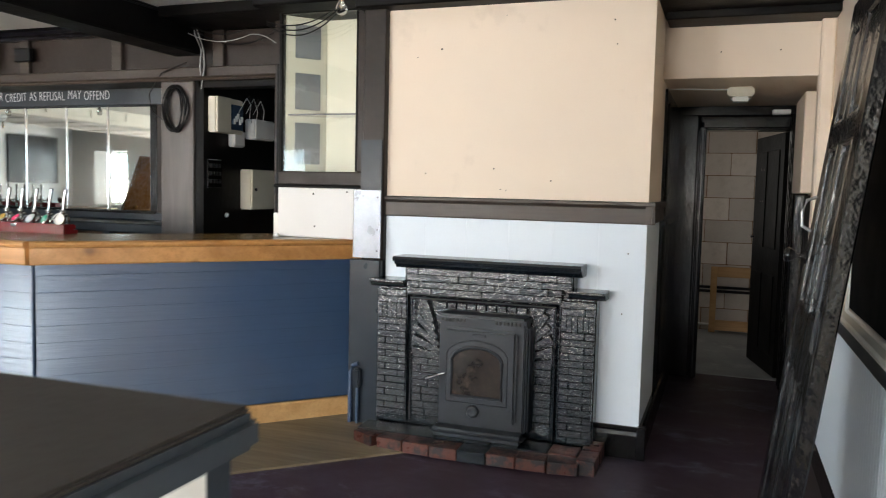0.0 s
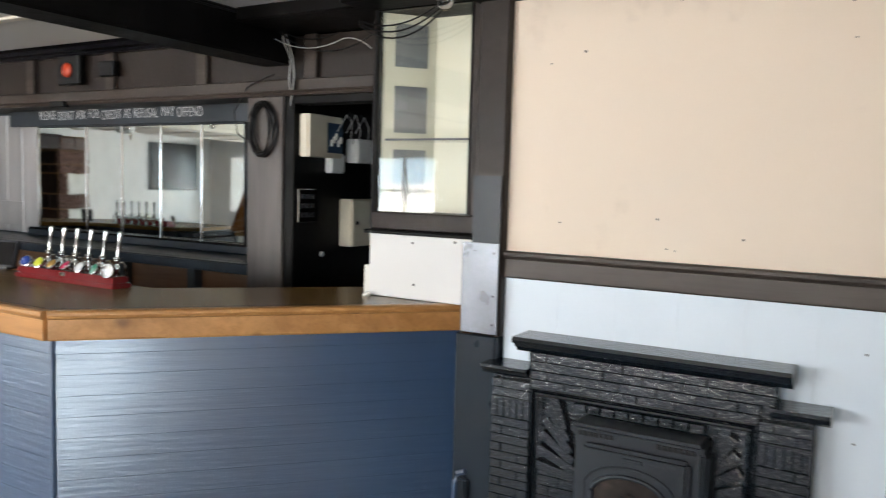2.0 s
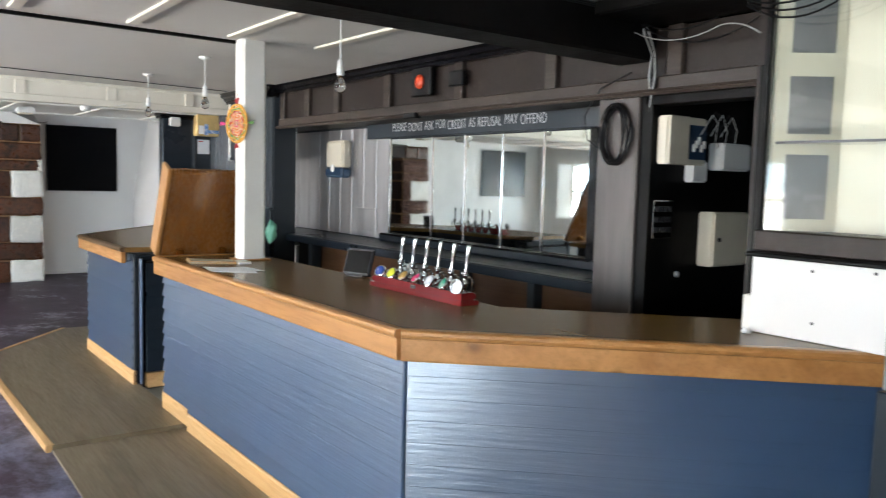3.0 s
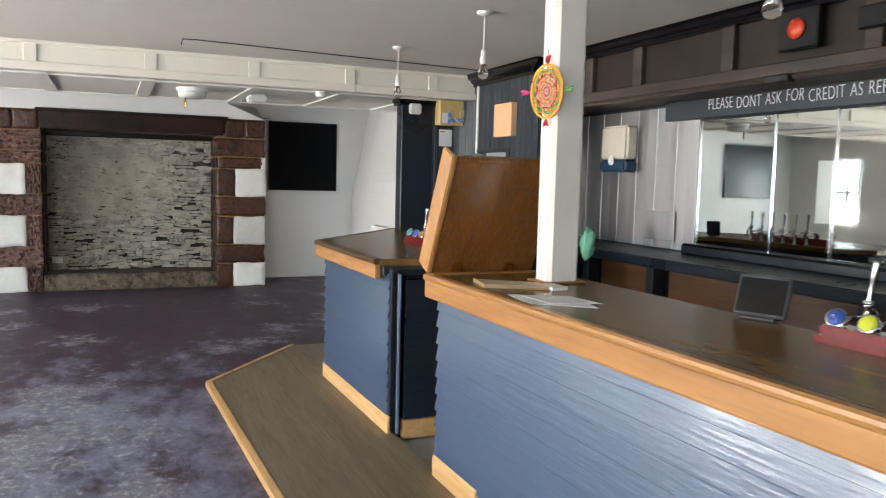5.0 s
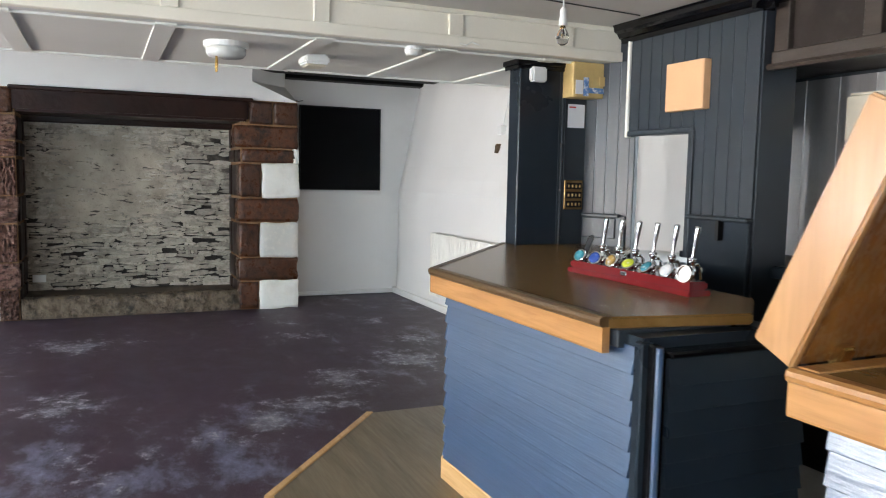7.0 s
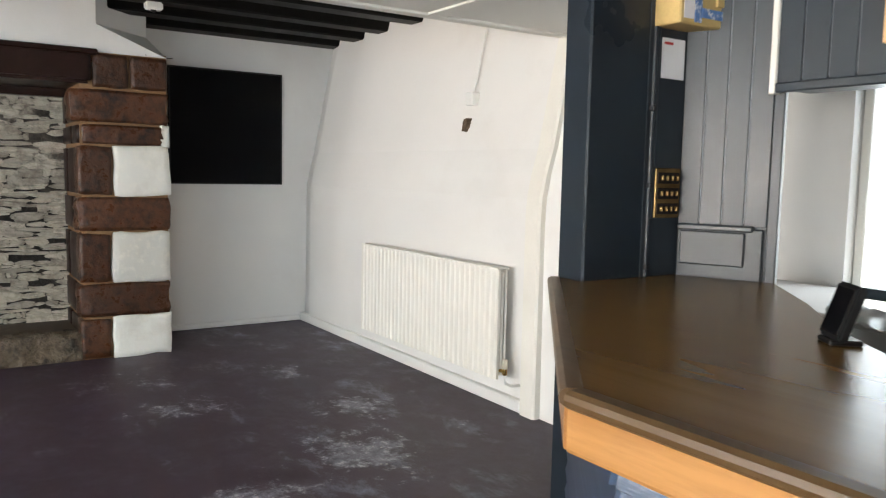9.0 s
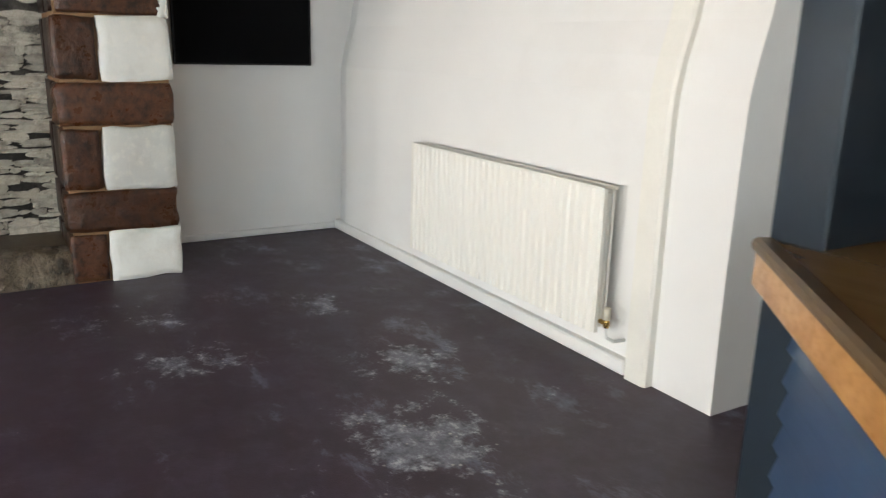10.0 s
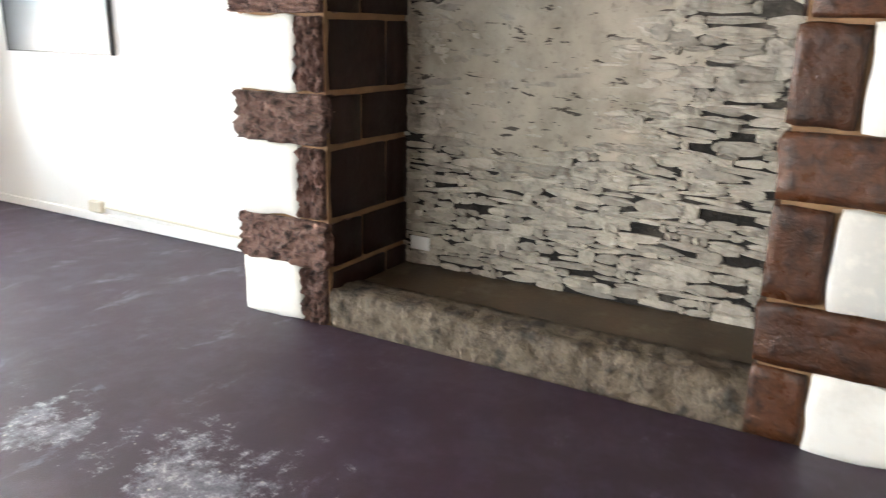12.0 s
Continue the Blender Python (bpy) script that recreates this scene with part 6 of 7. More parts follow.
# nail holes and scars left on the breast
rnd = random.Random(8)
for x, z, r in ((-1.48, 2.11, 0.010), (-1.62, 2.07, 0.006), (-1.56, 1.44, 0.007), (-1.17, 1.47, 0.008), (-0.86, 1.41, 0.008), (-0.56, 2.22, 0.008), (-1.12, 2.27, 0.004), (-1.13, 1.36, 0.006), (-1.10, 1.355, 0.005), (-0.545, 2.10, 0.006)):
    tagged(part("nail_hole", lathe([(r * 0.55, 0), (r * 0.4, 0.002), (r * 0.1, 0.003)], (x, 3.9995, z), 8, TO_Y), BROWNPAINT), "small dark nail hole in the cream plaster", "nail hole", "nail holes")
for x, z in ((-0.62, 0.72), (-0.47, 0.74), (-0.45, 1.05)):
    tagged(part("nail_hole", lathe([(0.004, 0), (0.003, 0.002), (0.001, 0.003)], (x, 3.9965, z), 8, TO_Y), BROWNPAINT), "small nail hole in the white boards", "nail hole", "nail holes")

# ---- glazed corner cabinet on its white box ----
plb = thing("white_box_base", (-2.24, 4.15, 1.05), "white painted boxed base standing on the bar end", "box")
part("body", box(-2.52, -1.955, 4.035, 4.345, 1.0515, 1.345, 0.004), WHITE, plb)
for x, z in ((-2.28, 1.31), (-2.27, 1.12), (-2.06, 1.325)):
    part("screw", lathe([(0.006, 0), (0.005, 0.002), (0.001, 0.003)], (x, 4.035, z), 8, TO_Y), BROWNPAINT, plb)
part("shelf_cap", box(-2.54, -1.935, 4.01, 4.345, 1.345, 1.362, 0.005), BLACKWOOD, plb)
part("step_block", box(-2.56, -2.52, 4.05, 4.3, 1.0515, 1.19, 0.004), GLOSSWHITE, plb)
tagged(part("door_stop", lathe([(0.018, 0), (0.02, 0.006), (0.012, 0.016), (0.012, 0.022)], (-2.50, 3.99, 1.052), 12), WHITEPLASTIC), "small white plastic stopper on the bar", "stopper")
cab = thing("glazed_cabinet", (-2.25, 4.2, 1.362), "brown framed glazed cabinet with cream lining and a glass shelf", "cabinet")
part("bottom_rail", box(-2.56, -1.955, 4.10, 4.36, 1.362, 1.442, 0.005), BROWNPAINT, cab)
part("stile", box(-2.035, -1.955, 4.10, 4.36, 1.442, 2.40, 0.005), BROWNPAINT, cab)
part("stile", box(-2.56, -2.535, 4.10, 4.36, 1.442, 2.40, 0.004), BLACKWOOD, cab)
part("top_rail", box(-2.56, -1.955, 4.10, 4.36, 2.375, 2.42, 0.004), BLACKWOOD, cab)
LINING = plain("pale_cream_lining", (0.50, 0.49, 0.38), 0.5, var=0.04, scale=3, bump=0.05)
part("back_lining", box(-2.535, -2.035, 4.335, 4.355, 1.442, 2.375), LINING, cab, "cream back lining")
side = part("side_lining", prism([(-2.535, 4.14), (-2.525, 4.14), (-2.36, 4.33), (-2.375, 4.336)], 1.442, 2.375), LINING, cab, "cream splayed side lining")
v0, v1 = Vector((-2.525, 4.14)), Vector((-2.36, 4.33))
dv = (v1 - v0).normalized()
nv = Vector((dv.y, -dv.x))
GREYPANE = plain("grey_obscured_pane", (0.16, 0.17, 0.17), 0.25, var=0.12, scale=6, bump=0.05)
for z0, z1 in ((1.49, 1.74), (1.82, 2.04), (2.13, 2.33)):
    a, b = v0 + dv * 0.05, v0 + dv * 0.21
    part("side_pane", prism([tuple(a + nv * 0.001), tuple(b + nv * 0.001), tuple(b + nv * 0.006), tuple(a + nv * 0.006)], z0, z1), GREYPANE, side, "grey glazed pane")
part("glass_shelf", box(-2.53, -2.04, 4.15, 4.33, 1.78, 1.788, 0.002), GLASS, cab)
part("shelf_edge", box(-2.53, -2.04, 4.146, 4.150, 1.779, 1.789), GALV, cab)
gl = part("glass_door", box(-2.53, -2.04, 4.112, 4.117, 1.445, 2.372), GLASS, cab)
gl.visible_shadow = False
part("bead", box(-2.045, -2.035, 4.10, 4.13, 1.445, 2.372, 0.002), BLACKWOOD, cab)
# metal sheet wrapped round the brown post
ms = thing("metal_sheet", (-1.9, 3.94, 0.95), "bent galvanised sheet wrapped round the brown post", "metal sheet")
part("sheet", prism([(-1.975, 3.95), (-1.965, 3.936), (-1.80, 3.94), (-1.80, 3.946), (-1.96, 3.944), (-1.968, 3.955)], 0.96, 1.34, 0.0), GALVBRIGHT, ms)
part("sheet_upper", prism([(-1.93, 3.949), (-1.80, 3.945), (-1.80, 3.952), (-1.93, 3.954)], 1.34, 1.62), DARKBLUE, ms)
for z in (1.0, 1.12, 1.3):
    part("screw", lathe([(0.006, 0), (0.005, 0.003), (0.001, 0.004)], (-1.82, 3.941, z), 8, TO_Y), BLACKPLASTIC, ms)
pp = thing("pipe_bundle", (-1.9, 3.9, 0.0), "short painted pipe elbows at the foot of the post", "pipe")
part("pipe", tube([(-1.97, 3.93, 0.012), (-1.97, 3.93, 0.30), (-1.955, 3.93, 0.34), (-1.92, 3.93, 0.355)], 0.012, 8), BLUE, pp)
part("valve", box(-1.945, -1.90, 3.90, 3.94, 0.22, 0.33, 0.008, 2), DARKBLUE, pp)
part("pipe", tube([(-1.92, 3.92, 0.0), (-1.92, 3.92, 0.22)], 0.009, 8), BLUE, pp)
part("stop_end", tube([(-2.03, 4.07, 0.02), (-1.99, 4.07, 0.035)], 0.010, 8), CHROME, pp)

# ---- boxes in the store doorway ----
SX = -3.448
ap = thing("alarm_panel", (SX, 4.7, 1.68), "cream alarm panel with its cover off, showing wiring", "alarm panel")
part("case", box(SX, SX + 0.07, 4.60, 4.93, 1.72, 1.97, 0.008, 2), CREAMPLASTIC, ap)
part("circuit_board", box(SX + 0.07, SX + 0.074, 4.78, 4.92, 1.75, 1.93), EMBLEM, ap, "blue circuit board")
part("cover", box(SX + 0.07, SX + 0.085, 4.60, 4.76, 1.72, 1.97, 0.004), CREAMPLASTIC, ap)
for k in range(5):
    part("component", box(SX + 0.074, SX + 0.088, 4.80 + 0.022 * k, 4.815 + 0.022 * k, 1.79 + 0.02 * (k % 3), 1.83 + 0.02 * (k % 3), 0.002), WHITEPLASTIC, ap)
rnd = random.Random(17)
for k in range(7):
    y0 = 4.86 + 0.03 * k
    part("wire", tube([(SX + 0.08, y0, 1.88), (SX + 0.12, y0 + 0.04, 1.96 + rnd.uniform(0, 0.05)), (SX + 0.10, y0 + 0.12, 1.93 + rnd.uniform(-0.03, 0.03)), (SX + 0.06, y0 + 0.16, 1.82)], 0.0022, 5), WHITEPLASTIC if k % 3 == 0 else BLACKPLASTIC, ap)
for nm, lab, y0, y1, z0, z1, d, material in (("junction_box", "white junction box on the black wall", 5.05, 5.32, 1.70, 1.85, 0.09, WHITEPLASTIC), ("junction_box", "small white junction box on the black wall", 4.84, 4.98, 1.63, 1.75, 0.05, WHITEPLASTIC), ("meter_cabinet", "beige metal cabinet on the black wall", 4.99, 5.32, 1.17, 1.47, 0.10, CREAMPLASTIC)):
    t = thing(nm, (SX, (y0 + y1) / 2, z0), lab, nm.replace("_", " "))
    part("case", box(SX, SX + d, y0, y1, z0, z1, 0.008, 2), material, t)
    part("cover", box(SX + d, SX + d + 0.006, y0 + 0.008, y1 - 0.008, z0 + 0.008, z1 - 0.008, 0.003), material, t)
    if nm == "meter_cabinet":
        part("lock", lathe([(0.012, 0), (0.012, 0.008), (0.004, 0.01)], (SX + d + 0.006, y0 + 0.05, (z0 + z1) / 2), 12, TO_X), BLACKPLASTIC, t)
sw = thing("switch_bank", (SX, 4.66, 1.33), "steel twelve-gang switch plate on the black wall", "switch")
part("plate", box(SX, SX + 0.012, 4.59, 4.75, 1.33, 1.53, 0.004), CHROME, sw)
for i in range(3):
    for j in range(4):
        part("rocker", box(SX + 0.012, SX + 0.022, 4.61 + j * 0.034, 4.627 + j * 0.034, 1.36 + i * 0.055, 1.39 + i * 0.055, 0.003), BLACKPLASTIC, sw)
tagged(part("call_button", lathe([(0.018, 0), (0.016, 0.012), (0.005, 0.015)], (SX, 4.82, 1.13), 12, TO_X), WHITEPLASTIC), "small white button on the black wall", "button")
sl = thing("store_lamp", (-2.85, 5.4, 2.08), "white glass bulkhead lamp in the store", "lamp")
part("globe", lathe([(0.06, 0.08), (0.065, 0.05), (0.055, 0.015), (0.02, 0.0)], (-2.85, 5.4, 2.08), 18), WHITEPLASTIC, sl, smooth=True)

# coil of black cable and the loose wires along the beam
coil = thing("cable_coil", (-3.66, 4.5, 1.72), "coil of black cable hung on the pilaster", "cable")
for k in range(7):
    rx, rz = 0.085 + 0.011 * math.sin(k * 2.1), 0.150 + 0.013 * math.cos(k * 1.7)
    part("loop", tube([(-3.655 + 0.008 * math.sin(k) + (rx + 0.006 * math.sin(2 * a + k * 1.9)) * math.cos(a), 4.525 - 0.005 * k + 0.006 * math.sin(3 * a + k), 1.875 + rz * math.sin(a)) for a in [i * math.tau / 28 for i in range(28)]], 0.0055, 6, True), BLACKPLASTIC, coil)
part("tail", tube([(-3.70, 4.52, 1.76), (-3.84, 4.50, 1.85), (-3.86, 4.49, 1.98), (-3.74, 4.48, 2.12), (-3.52, 4.46, 2.18)], 0.004, 6), BLACKPLASTIC, coil)
WIREGREY = plain("grey_flex", (0.42, 0.42, 0.41), 0.5, var=0.1, bump=0.05)
wr = thing("loose_wiring", (-3.4, 4.4, 2.3), "loose black and white wires slung along the beams", "wiring")
for k in range(5):
    part("wire", tube([(-3.46 + 0.008 * k, 4.46, 2.44 - 0.01 * k), (-3.43 + 0.01 * k, 4.44, 2.36), (-3.40 + 0.006 * k, 4.47, 2.26), (-3.42 + 0.012 * k, 4.48, 2.16), (-3.41, 4.485, 2.06 - 0.02 * k)], 0.0045, 5), WIREGREY if k % 3 == 0 else BLACKPLASTIC, wr)
for k in range(2):
    part("wire", tube(sag((-3.44, 4.40, 2.42 - 0.01 * k), (-2.95 + 0.2 * k, 4.35, 2.36 - 0.03 * k), 0.05 + 0.05 * k, 10), 0.004, 5), BLACKPLASTIC, wr)
part("wire", tube(sag((-3.44, 4.38, 2.36), (-2.9, 4.30, 2.31), 0.05, 8) + sag((-2.9, 4.30, 2.31), (-2.62, 4.16, 2.22), -0.02, 6)[1:], 0.0024, 5), WIREGREY, wr)
for k in range(3):
    part("wire", tube(sag((-2.62, 4.06, 2.33 - 0.01 * k), (-1.98, 3.95, 2.44), 0.09 + 0.025 * k, 12), 0.004, 5), BLACKPLASTIC, wr)
part("wire", tube([(-3.46, 4.3, 2.462), (-3.1, 4.28, 2.455), (-2.7, 4.1, 2.452), (-2.55, 3.95, 2.46)], 0.003, 5), WHITEPLASTIC, wr)
part("wire", tube([(-3.435, 4.45, 2.45), (-3.432, 3.6, 2.44), (-3.435, 2.6, 2.45), (-3.43, 1.2, 2.44), (-3.43, -1.0, 2.45)], 0.006, 6), BLACKPLASTIC, wr)


# ---- pendant bulbs ----
BULB = glass_like("bulb_glass", (0.98, 0.97, 0.95), 0.01)


def pendant(at, top, label):
    x, y, z = at
    t = thing("pendant_bulb", (x, y, top), label, "lamp", "pendant bulbs")
    part("ceiling_rose", lathe([(0.045, 0.0), (0.043, -0.012), (0.025, -0.022), (0.008, -0.028)], (x, y, top), 18), WHITEPLASTIC, t, smooth=True)
    part("flex", tube([(x, y, top - 0.02), (x, y, z + 0.13)], 0.004, 6), WHITEPLASTIC, t)
    h = part("lamp_holder", lathe([(0.008, 0.14), (0.016, 0.13), (0.017, 0.095), (0.020, 0.09), (0.020, 0.062), (0.013, 0.058)], (x, y, z), 14), WHITEPLASTIC, t, smooth=True)
    b = part("bulb", lathe([(0.012, 0.06), (0.014, 0.045), (0.028, 0.02), (0.030, 0.0), (0.024, -0.020), (0.010, -0.030), (0.001, -0.031)], (x, y, z), 16), BULB, t, "clear glass bulb", smooth=True)
    part("cap", lathe([(0.0125, 0.068), (0.0125, 0.045)], (x, y, z), 12), BRASS, b)
    part("filament", tube([(x - 0.008, y, z + 0.02), (x, y, z + 0.005), (x + 0.008, y, z + 0.02)], 0.001, 4), BRASS, b)
    return t


for at in ((-4.42, 3.27, 2.07), (-6.58, 3.33, 2.12), (-7.95, 3.31, 2.13)):
    pendant(at, 2.47, "clear glass bulb on a white flex over the bar")
pendant((-1.84, 3.52, 2.23), 2.47, "clear glass bulb hanging beside the chimney breast")

# ---- ceiling fixtures of the lowered ceiling ----
t = thing("bulkhead_light", (-9.64, 2.04, 2.25), "round white bulkhead light with a clouded glass", "lamp")
part("base", lathe([(0.13, 0.0), (0.13, -0.028), (0.12, -0.034)], (-9.64, 2.04, 2.25), 28), WHITEPLASTIC, t)
part("diffuser", lathe([(0.118, -0.03), (0.116, -0.065), (0.10, -0.085), (0.02, -0.092)], (-9.64, 2.04, 2.25), 28), plain("clouded_glass", (0.62, 0.62, 0.60), 0.25, var=0.05, bump=0.0), t, smooth=True)
part("pull_tag", tube([(-9.60, 1.98, 2.165), (-9.60, 1.98, 2.12), (-9.60, 1.978, 2.07)], [0.006, 0.010, 0.007], 8), BRASS, t, "brown hanging tag")
t = thing("smoke_sensor", (-9.83, 2.62, 2.25), "square white sensor box under the ceiling", "sensor")
part("case", box(-9.93, -9.73, 2.54, 2.70, 2.185, 2.238, 0.012, 2), WHITEPLASTIC, t)
part("lens", box(-9.91, -9.75, 2.56, 2.68, 2.172, 2.186, 0.008), CREAMPLASTIC, t)
part("back_plate", box(-9.9, -9.76, 2.56, 2.68, 2.238, 2.25), WHITEPLASTIC, t)
t = thing("smoke_sensor", (-9.15, 3.06, 2.25), "round white smoke detector under the ceiling", "sensor")
part("base", lathe([(0.055, 0.0), (0.055, -0.015), (0.05, -0.018)], (-9.2, 3.06, 2.25), 22), WHITEPLASTIC, t)
part("head", lathe([(0.05, -0.016), (0.052, -0.03), (0.042, -0.048), (0.015, -0.052)], (-9.2, 3.06, 2.25), 22), WHITEPLASTIC, t, smooth=True)
t = thing("smoke_sensor", (-13.0, 2.6, 2.6), "small white sensor on a black joist", "sensor")
part("case", box(-13.10, -13.02, 3.12, 3.24, 2.555, 2.61, 0.01, 2), WHITEPLASTIC, t)
part("lens", lathe([(0.02, 0), (0.015, -0.012), (0.003, -0.015)], (-13.06, 3.18, 2.555), 14), BLACKPLASTIC, t)
tagged(part("cable_clip", tube([(-9.064, 3.30, 2.27), (-9.05, 3.34, 2.262), (-9.06, 3.38, 2.285), (-9.05, 3.42, 2.27)], 0.005, 6), GLOSSWHITE), "loose white cable ends on the beam", "cable")
tagged(part("loose_wire", tube([(-13.33, 3.18, 2.27), (-13.4, 3.30, 2.30), (-13.7, 3.42, 2.31), (-13.9, 3.52, 2.34)], 0.004, 5), BROWNPAINT), "short loose wire beside the shoulder", "cable")

# ---- fittings on and beside the column ----
tagged(part("pir_sensor", box(-9.287, -9.23, 3.90, 4.01, 2.11, 2.205, 0.01, 2), WHITEPLASTIC), "small white sensor on the column", "sensor")
yb = thing("fuse_box", (-9.3, 4.25, 2.0), "yellowed timber box with blue tape and labels", "box")
part("case", box(-9.36, -9.16, 4.16, 4.42, 2.02, 2.247, 0.006), CARDBOARD, yb)
BLUETAPE = plain("blue_tape", (0.10, 0.22, 0.50), 0.4, var=0.25, scale=30, bump=0.05, stain=((0.75, 0.78, 0.8), 0.9, 35, 0.5))
part("tape", box(-9.162, -9.156, 4.24, 4.28, 2.03, 2.15, 0.001), BLUETAPE, yb)
part("tape", prism([(-9.157, 4.28), (-9.154, 4.28), (-9.154, 4.40), (-9.157, 4.40)], 2.05, 2.085), BLUETAPE, yb)
part("label_paper", box(-9.162, -9.157, 4.18, 4.235, 2.04, 2.13), PAPER, yb)
part("flap", box(-9.17, -9.15, 4.36, 4.43, 2.10, 2.16, 0.003), CARDBOARD, yb)
nt_ = thing("notice_sheet", (-9.35, 4.24, 1.83), "white printed notice taped to the wall", "notice")
part("sheet", box(-9.281, -9.276, 4.205, 4.335, 1.83, 1.985), PAPER, nt_)
part("print_bar", box(-9.276, -9.275, 4.215, 4.265, 1.96, 1.97), REDY, nt_)
sb = thing("switch_bank", (-9.35, 4.24, 1.28), "brass twelve-gang switch plate on the wall", "switch")
part("plate", box(-9.281, -9.266, 4.19, 4.335, 1.283, 1.48, 0.004), OLDBRASS, sb)
for i in range(3):
    part("gang_plate", box(-9.266, -9.262, 4.20, 4.325, 1.297 + i * 0.061, 1.341 + i * 0.061, 0.002), BROWNPAINT, sb)
    for j in range(4):
        part("toggle", box(-9.262, -9.249, 4.212 + j * 0.029, 4.224 + j * 0.029, 1.309 + i * 0.061, 1.329 + i * 0.061, 0.003), OLDBRASS, sb)
cd = thing("conduit", (-9.33, 4.14, 1.06), "grey painted conduits beside the column", "conduit")
part("pipe", tube([(-9.272, 4.160, 1.052), (-9.272, 4.161, 1.25), (-9.272, 4.162, 2.02)], 0.009, 8), GREY, cd)
part("pipe", tube([(-9.273, 4.180, 1.28), (-9.273, 4.180, 2.02)], 0.007, 8), GREY, cd)
for z in (1.08, 1.4, 1.7):
    part("clip", box(-9.283, -9.259, 4.15, 4.172, z, z + 0.02, 0.003), GALV, cd)
tagged(part("peach_square", box(-8.535, -8.225, 4.395, 4.446, 1.89, 2.165, 0.004), PEACH), "peach coloured square canvas on the boarding", "canvas")
part("edge", box(-8.225, -8.221, 4.398, 4.446, 1.892, 2.163), PEACH, bpy.data.objects["peach_square"])
for k, (x, y) in enumerate(((-8.75, 4.72), (-8.6, 4.66), (-8.45, 4.75))):
    bm = bmesh.new()
    bmesh.ops.create_icosphere(bm, subdivisions=2, radius=1.0)
    for v in bm.verts:
        q = 1 + 0.4 * noise.noise(v.co * 2 + Vector((k * 5, 0, 0)))
        v.co = Vector((v.co.x * 0.09 * q + x, v.co.y * 0.07 * q + y, v.co.z * 0.035 * q + 0.945))
    tagged(part("crumpled_wrap", bm, glass_like("clear_wrap", (0.85, 0.88, 0.88), 0.3, 0.5), smooth=True), "crumpled clear plastic wrap on the hatch sill", "wrapping", "wrappings")

# ---- leaning door, ribbed panelling and dark board on the east wall ----
dl = thing("old_door", (0.13, 2.65, 0.0), "old black gloss panelled door leaning against the wall", "door")
ex, ez = Vector((0, -1, 0)), Vector((0.125, 0, 1)).normalized()
ey = ez.cross(ex)
DX = Matrix.Translation((0.13, 3.0, 0.006)) @ Matrix((ex, ey, ez)).transposed().to_4x4()
DW, DH = 0.72, 2.02
part("core", box(0.02, DW - 0.02, 0.012, 0.032, 0.02, DH - 0.02, 0.0, 1, DX), DOORGLOSS, dl)
for u0, u1 in ((0.0, 0.11), (DW - 0.11, DW)):
    part("stile", box(u0, u1, 0.0, 0.044, 0.0, DH, 0.005, 1, DX), DOORGLOSS, dl)
part("stile", box(0.31, 0.41, 0.001, 0.043, 0.2, DH - 0.1, 0.005, 1, DX), DOORGLOSS, dl)
for z0, z1 in ((0.0, 0.2), (0.80, 1.0), (1.52, 1.60), (DH - 0.11, DH)):
    part("rail", box(0.108, DW - 0.108, 0.0015, 0.0425, z0, z1, 0.005, 1, DX), DOORGLOSS, dl)
for u0, u1 in ((0.11, 0.31), (0.41, 0.61)):
    for z0, z1 in ((0.2, 0.80), (1.0, 1.52), (1.60, DH - 0.11)):
        part("panel", box(u0 + 0.02, u1 - 0.02, 0.004, 0.016, z0 + 0.02, z1 - 0.02, 0.008, 1, DX), DOORGLOSS, dl)
        bm = bmesh.new()
        for a, b in (((u0, z0), (u1, z0)), ((u1, z0), (u1, z1)), ((u1, z1), (u0, z1)), ((u0, z1), (u0, z0))):
            add_tube(bm, [DX @ Vector((a[0], 0.008, a[1])), DX @ Vector((b[0], 0.008, b[1]))], 0.011, 6)
        part("panel_moulding", bm, DOORGLOSS, dl)
part("door_knob", lathe([(0.022, 0.0), (0.022, 0.006), (0.009, 0.012), (0.008, 0.035), (0.020, 0.045), (0.027, 0.06), (0.020, 0.072), (0.004, 0.075)], DX @ Vector((0.06, 0, 1.15)), 16, DX.to_3x3().to_4x4() @ pose(0, 0, 0, 90)), DOORGLOSS, dl, "black turned knob", smooth=True)
part("pull_handle", tube([DX @ Vector((0.03, y, z)) for y, z in ((0.0, 1.24), (-0.03, 1.255), (-0.038, 1.30), (-0.03, 1.345), (0.0, 1.36))], 0.006, 8), STEELGREY, dl, "bent metal pull handle")
part("lock_plate", box(0.50, 0.56, -0.003, 0.002, 1.06, 1.22, 0.002, 1, DX), GALV, dl)
part("lock_plate", box(0.60, 0.66, -0.003, 0.002, 0.92, 1.04, 0.002, 1, DX), GALV, dl)

ribs = thing("wall_ribbed_panel", (0.48, 3.0, 0.17), "white ribbed panelling below the sill", "panelling", kind="structure")
bm = bmesh.new()
P = []
n = 63
for i in range(n):
    y = 1.55 + i * 0.044
    P += [(0.496, y), (0.468, y + 0.006), (0.464, y + 0.022), (0.496, y + 0.028)]
add_prism(bm, P + [(0.502, 1.55 + n * 0.044), (0.502, 1.55)], 0.165, 0.808)
part("ribbed_sheet", bm, LOWWHITE, ribs)
part("dark_strip", box(0.455, 0.502, 1.5, 4.33, 0.805, 0.872, 0.004), GREY, ribs)
part("sill", box(0.435, 0.502, 1.5, 4.0, 0.873, 0.900, 0.008), GLOSSWHITE, ribs, "white gloss sill")
bb = thing("notice_board", (0.48, 2.4, 0.93), "large black board set in a white frame above the sill", "board", "black boards")
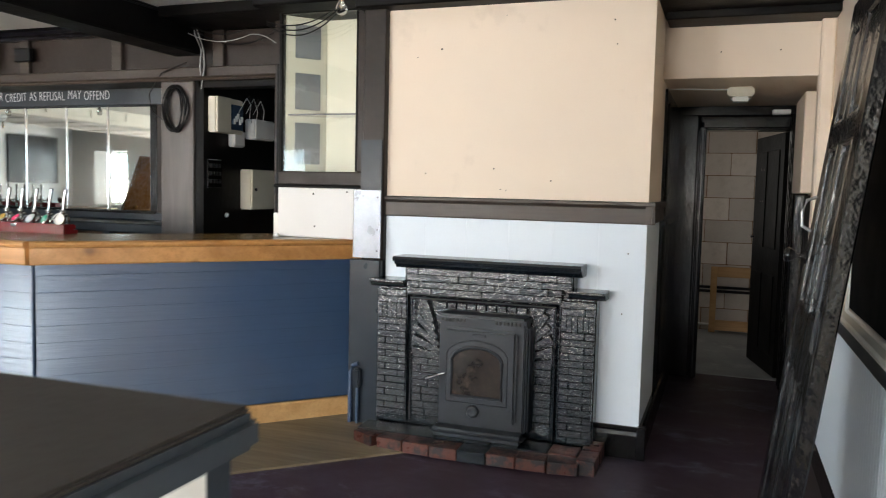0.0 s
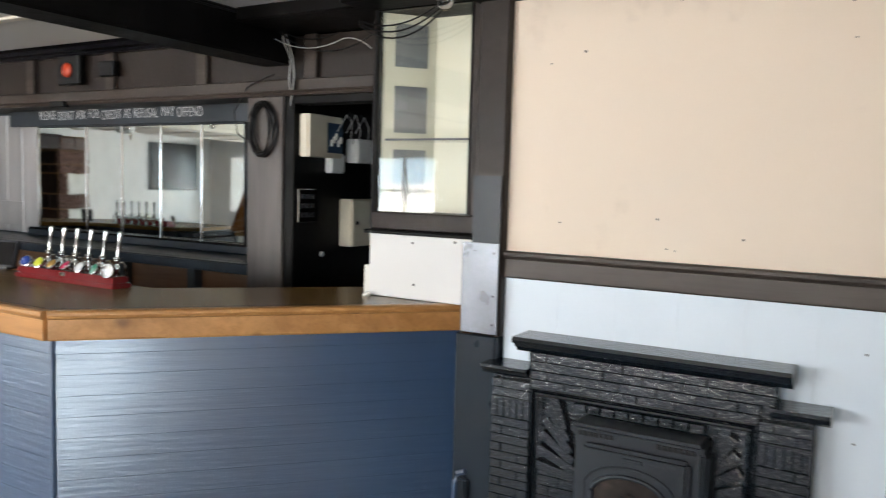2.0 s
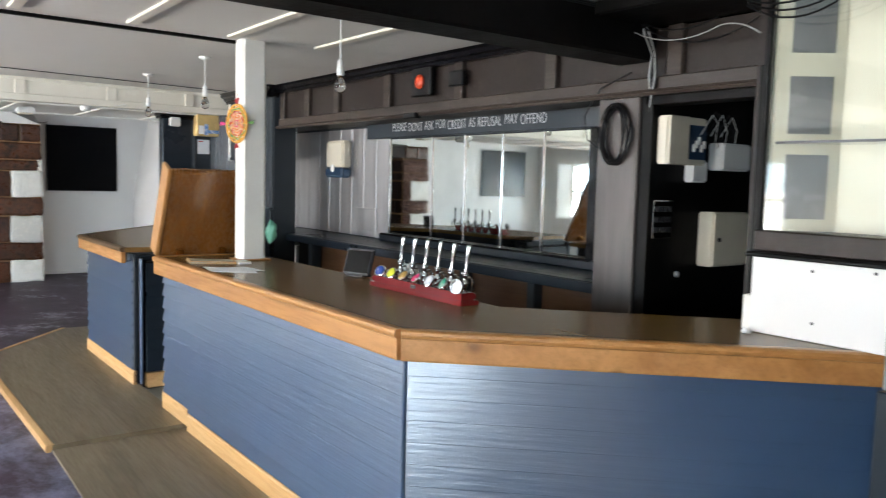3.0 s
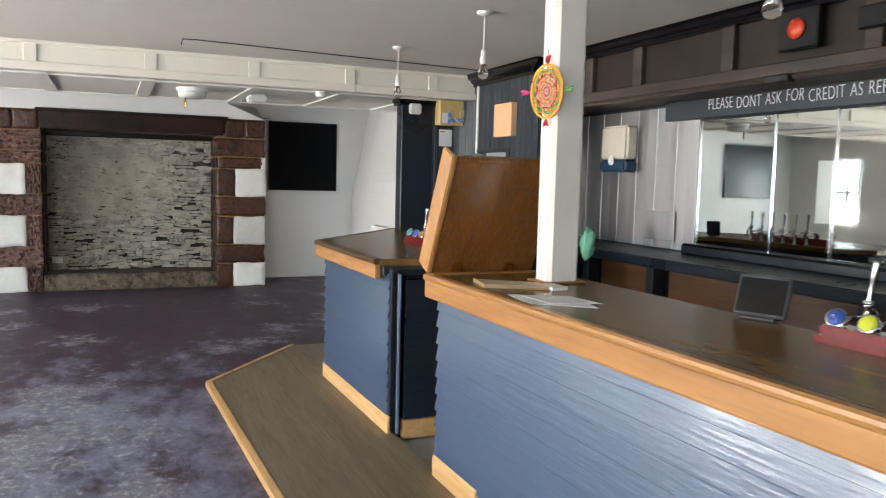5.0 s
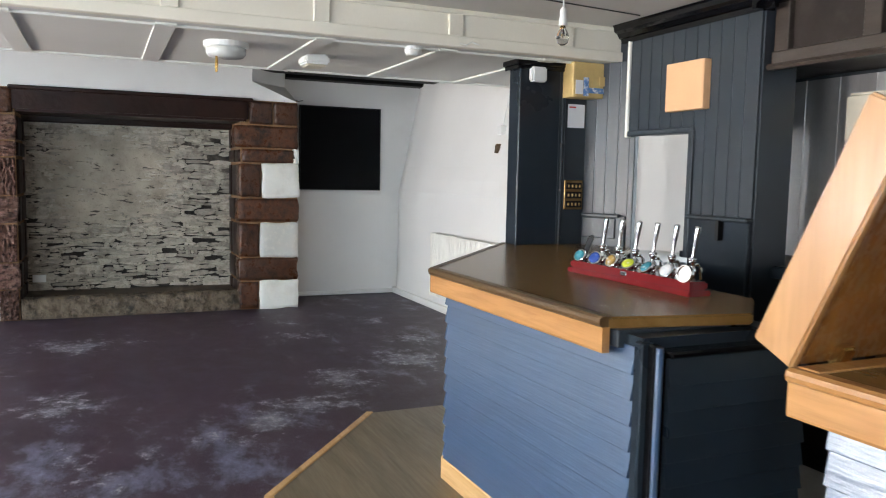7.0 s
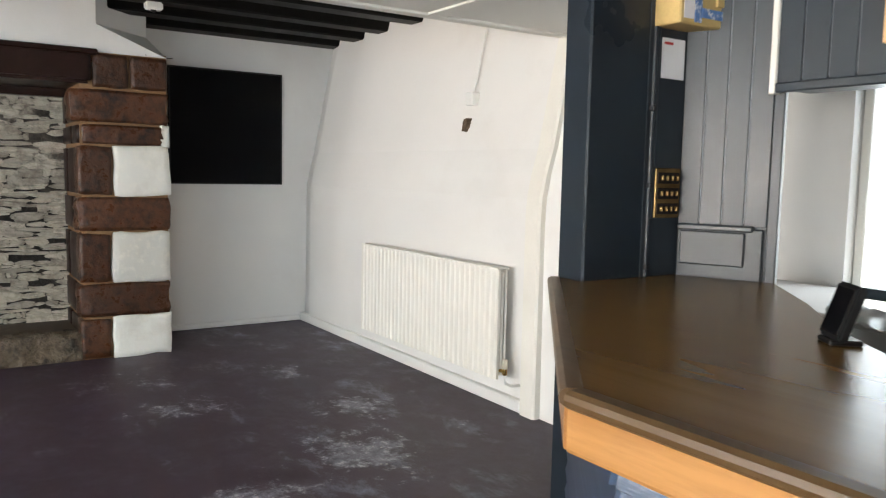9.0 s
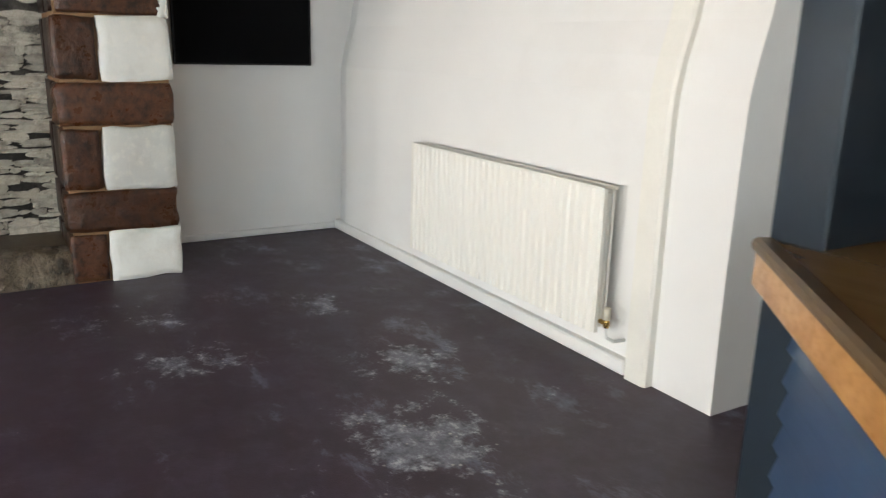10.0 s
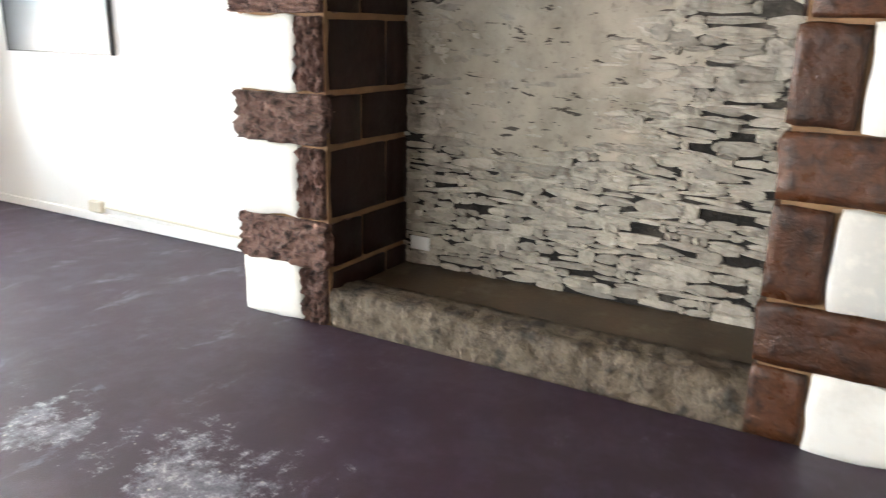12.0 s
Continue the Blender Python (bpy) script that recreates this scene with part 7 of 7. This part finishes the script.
part("panel", box(0.478, 0.499, 1.45, 3.40, 0.922, 2.2, 0.003), MATTEBLACK, bb)
part("frame_stile", box(0.47, 0.50, 3.40, 3.45, 0.901, 2.2, 0.004), GLOSSWHITE, bb)
part("frame_rail", box(0.47, 0.50, 1.45, 3.40, 0.901, 0.922, 0.004), GLOSSWHITE, bb)

# alcove light and sensor
t = thing("bulkhead_light", (0.05, 5.03, 2.0), "small square white light under the alcove soffit", "lamp")
part("case", box(-0.02, 0.13, 4.95, 5.10, 1.945, 2.0, 0.01, 2), CREAMPLASTIC, t)
part("diffuser", box(0.0, 0.11, 4.965, 5.085, 1.918, 1.946, 0.012, 2), WHITEPLASTIC, t)
part("cable", tube([(-0.02, 5.05, 1.995), (-0.2, 5.0, 1.995), (-0.355, 4.95, 1.993)], 0.004, 5), WHITEPLASTIC, t)
tagged(part("door_contact", box(0.28, 0.40, 5.93, 5.985, 1.93, 1.965, 0.005), WHITEPLASTIC), "small white contact on the door head", "sensor")
for x in (-0.06, 0.24):
    tagged(part("nail_hole", lathe([(0.004, 0), (0.003, 0.002), (0.001, 0.003)], (x, 4.57, 2.14), 8, TO_Y), BROWNPAINT), "small nail hole in the cream lintel", "nail hole", "nail holes")

# open door of the back passage
pd = thing("door_passage", (0.40, 6.18, 0.0), "black panelled door standing open into the passage", "door", kind="structure")
PX = Matrix.Translation((0.41, 6.20, 0.01)) @ pose(0, 0, 0, 0, 0, 103)
part("leaf", box(0.0, 0.74, -0.02, 0.02, 0.0, 1.82, 0.005, 1, PX), BLACKWOOD, pd)
for u0, u1 in ((0.1, 0.33), (0.41, 0.64)):
    for z0, z1 in ((0.15, 0.75), (0.95, 1.70)):
        part("panel", box(u0, u1, 0.018, 0.028, z0, z1, 0.008, 1, PX), BLACKWOOD, pd)
part("latch_plate", box(0.735, 0.745, -0.012, 0.012, 0.92, 1.10, 0.003, 1, PX), CHROME, pd, "bright latch plate")
part("door_handle", tube([PX @ Vector((0.69, 0.02, 1.02)), PX @ Vector((0.69, 0.06, 1.02)), PX @ Vector((0.60, 0.065, 1.02))], 0.009, 8), CHROME, pd, "chrome lever handle")
for z in (1.3, 1.55):
    for u in (0.45, 0.52):
        part("screw", box(u, u + 0.008, 0.029, 0.033, z, z + 0.018, 0.001, 1, PX), CHROME, pd)
# pine frame leaning in the passage
fr2 = thing("pine_trestle", (0.15, 8.1, 0.0), "pale pine trestle standing against the block wall", "trestle")
part("stile", box(-0.10, -0.04, 8.06, 8.10, 0.008, 0.66, 0.004), PINE, fr2)
part("stile", box(0.42, 0.48, 8.06, 8.10, 0.008, 0.66, 0.004), PINE, fr2)
part("rail", box(-0.04, 0.42, 8.06, 8.10, 0.56, 0.66, 0.004), PINE, fr2)
part("rail", box(-0.04, 0.42, 8.06, 8.10, 0.03, 0.13, 0.004), PINE, fr2)
tp = thing("wall_pipes", (0.1, 8.2, 0.3), "two dark pipes along the block wall", "pipe", kind="structure")
for z in (0.40, 0.44):
    part("pipe", tube([(-0.7, 8.215, z), (1.0, 8.215, z)], 0.014, 8), BLACKPLASTIC, tp)
part("pipe", tube([(-0.7, 8.22, 0.06), (1.0, 8.22, 0.06)], 0.012, 8), WHITEPLASTIC, tp)
BL = [with_material(unit_brick(60 + i * 2.1, 0.02), BLOCK) for i in range(3)]
for j in range(11):
    for i in range(5):
        x = -0.85 + i * 0.445 + (0.22 if j % 2 else 0.0)
        placed("block", BL[(i + j) % 3], (x, 8.24, 0.115 + j * 0.222), (0.437, 0.02, 0.214), passage)

# ---- high table by the entrance ----
tb = thing("high_table", (-0.7, 0.27, 0.0), "high pub table with dark vinyl top and padded slate-blue edge", "table")
part("top", box(-1.012, -0.383, -0.032, 0.572, 1.1505, 1.158, 0.003, 2), LEATHER, tb)
part("padded_edge", box(-1.02, -0.375, -0.04, 0.58, 1.118, 1.151, 0.008, 2), GREY, tb, "padded slate edge")
part("apron", box(-0.402, -0.385, 0.00, 0.515, 0.86, 1.118, 0.003), GLOSSWHITE, tb, "white apron board")
for x, y in ((-0.98, 0.0), (-0.42, 0.0), (-0.98, 0.54), (-0.42, 0.54)):
    part("leg", box(x - 0.025, x + 0.025, y - 0.025, y + 0.025, 0.0, 1.118, 0.006), DARKBLUE, tb)
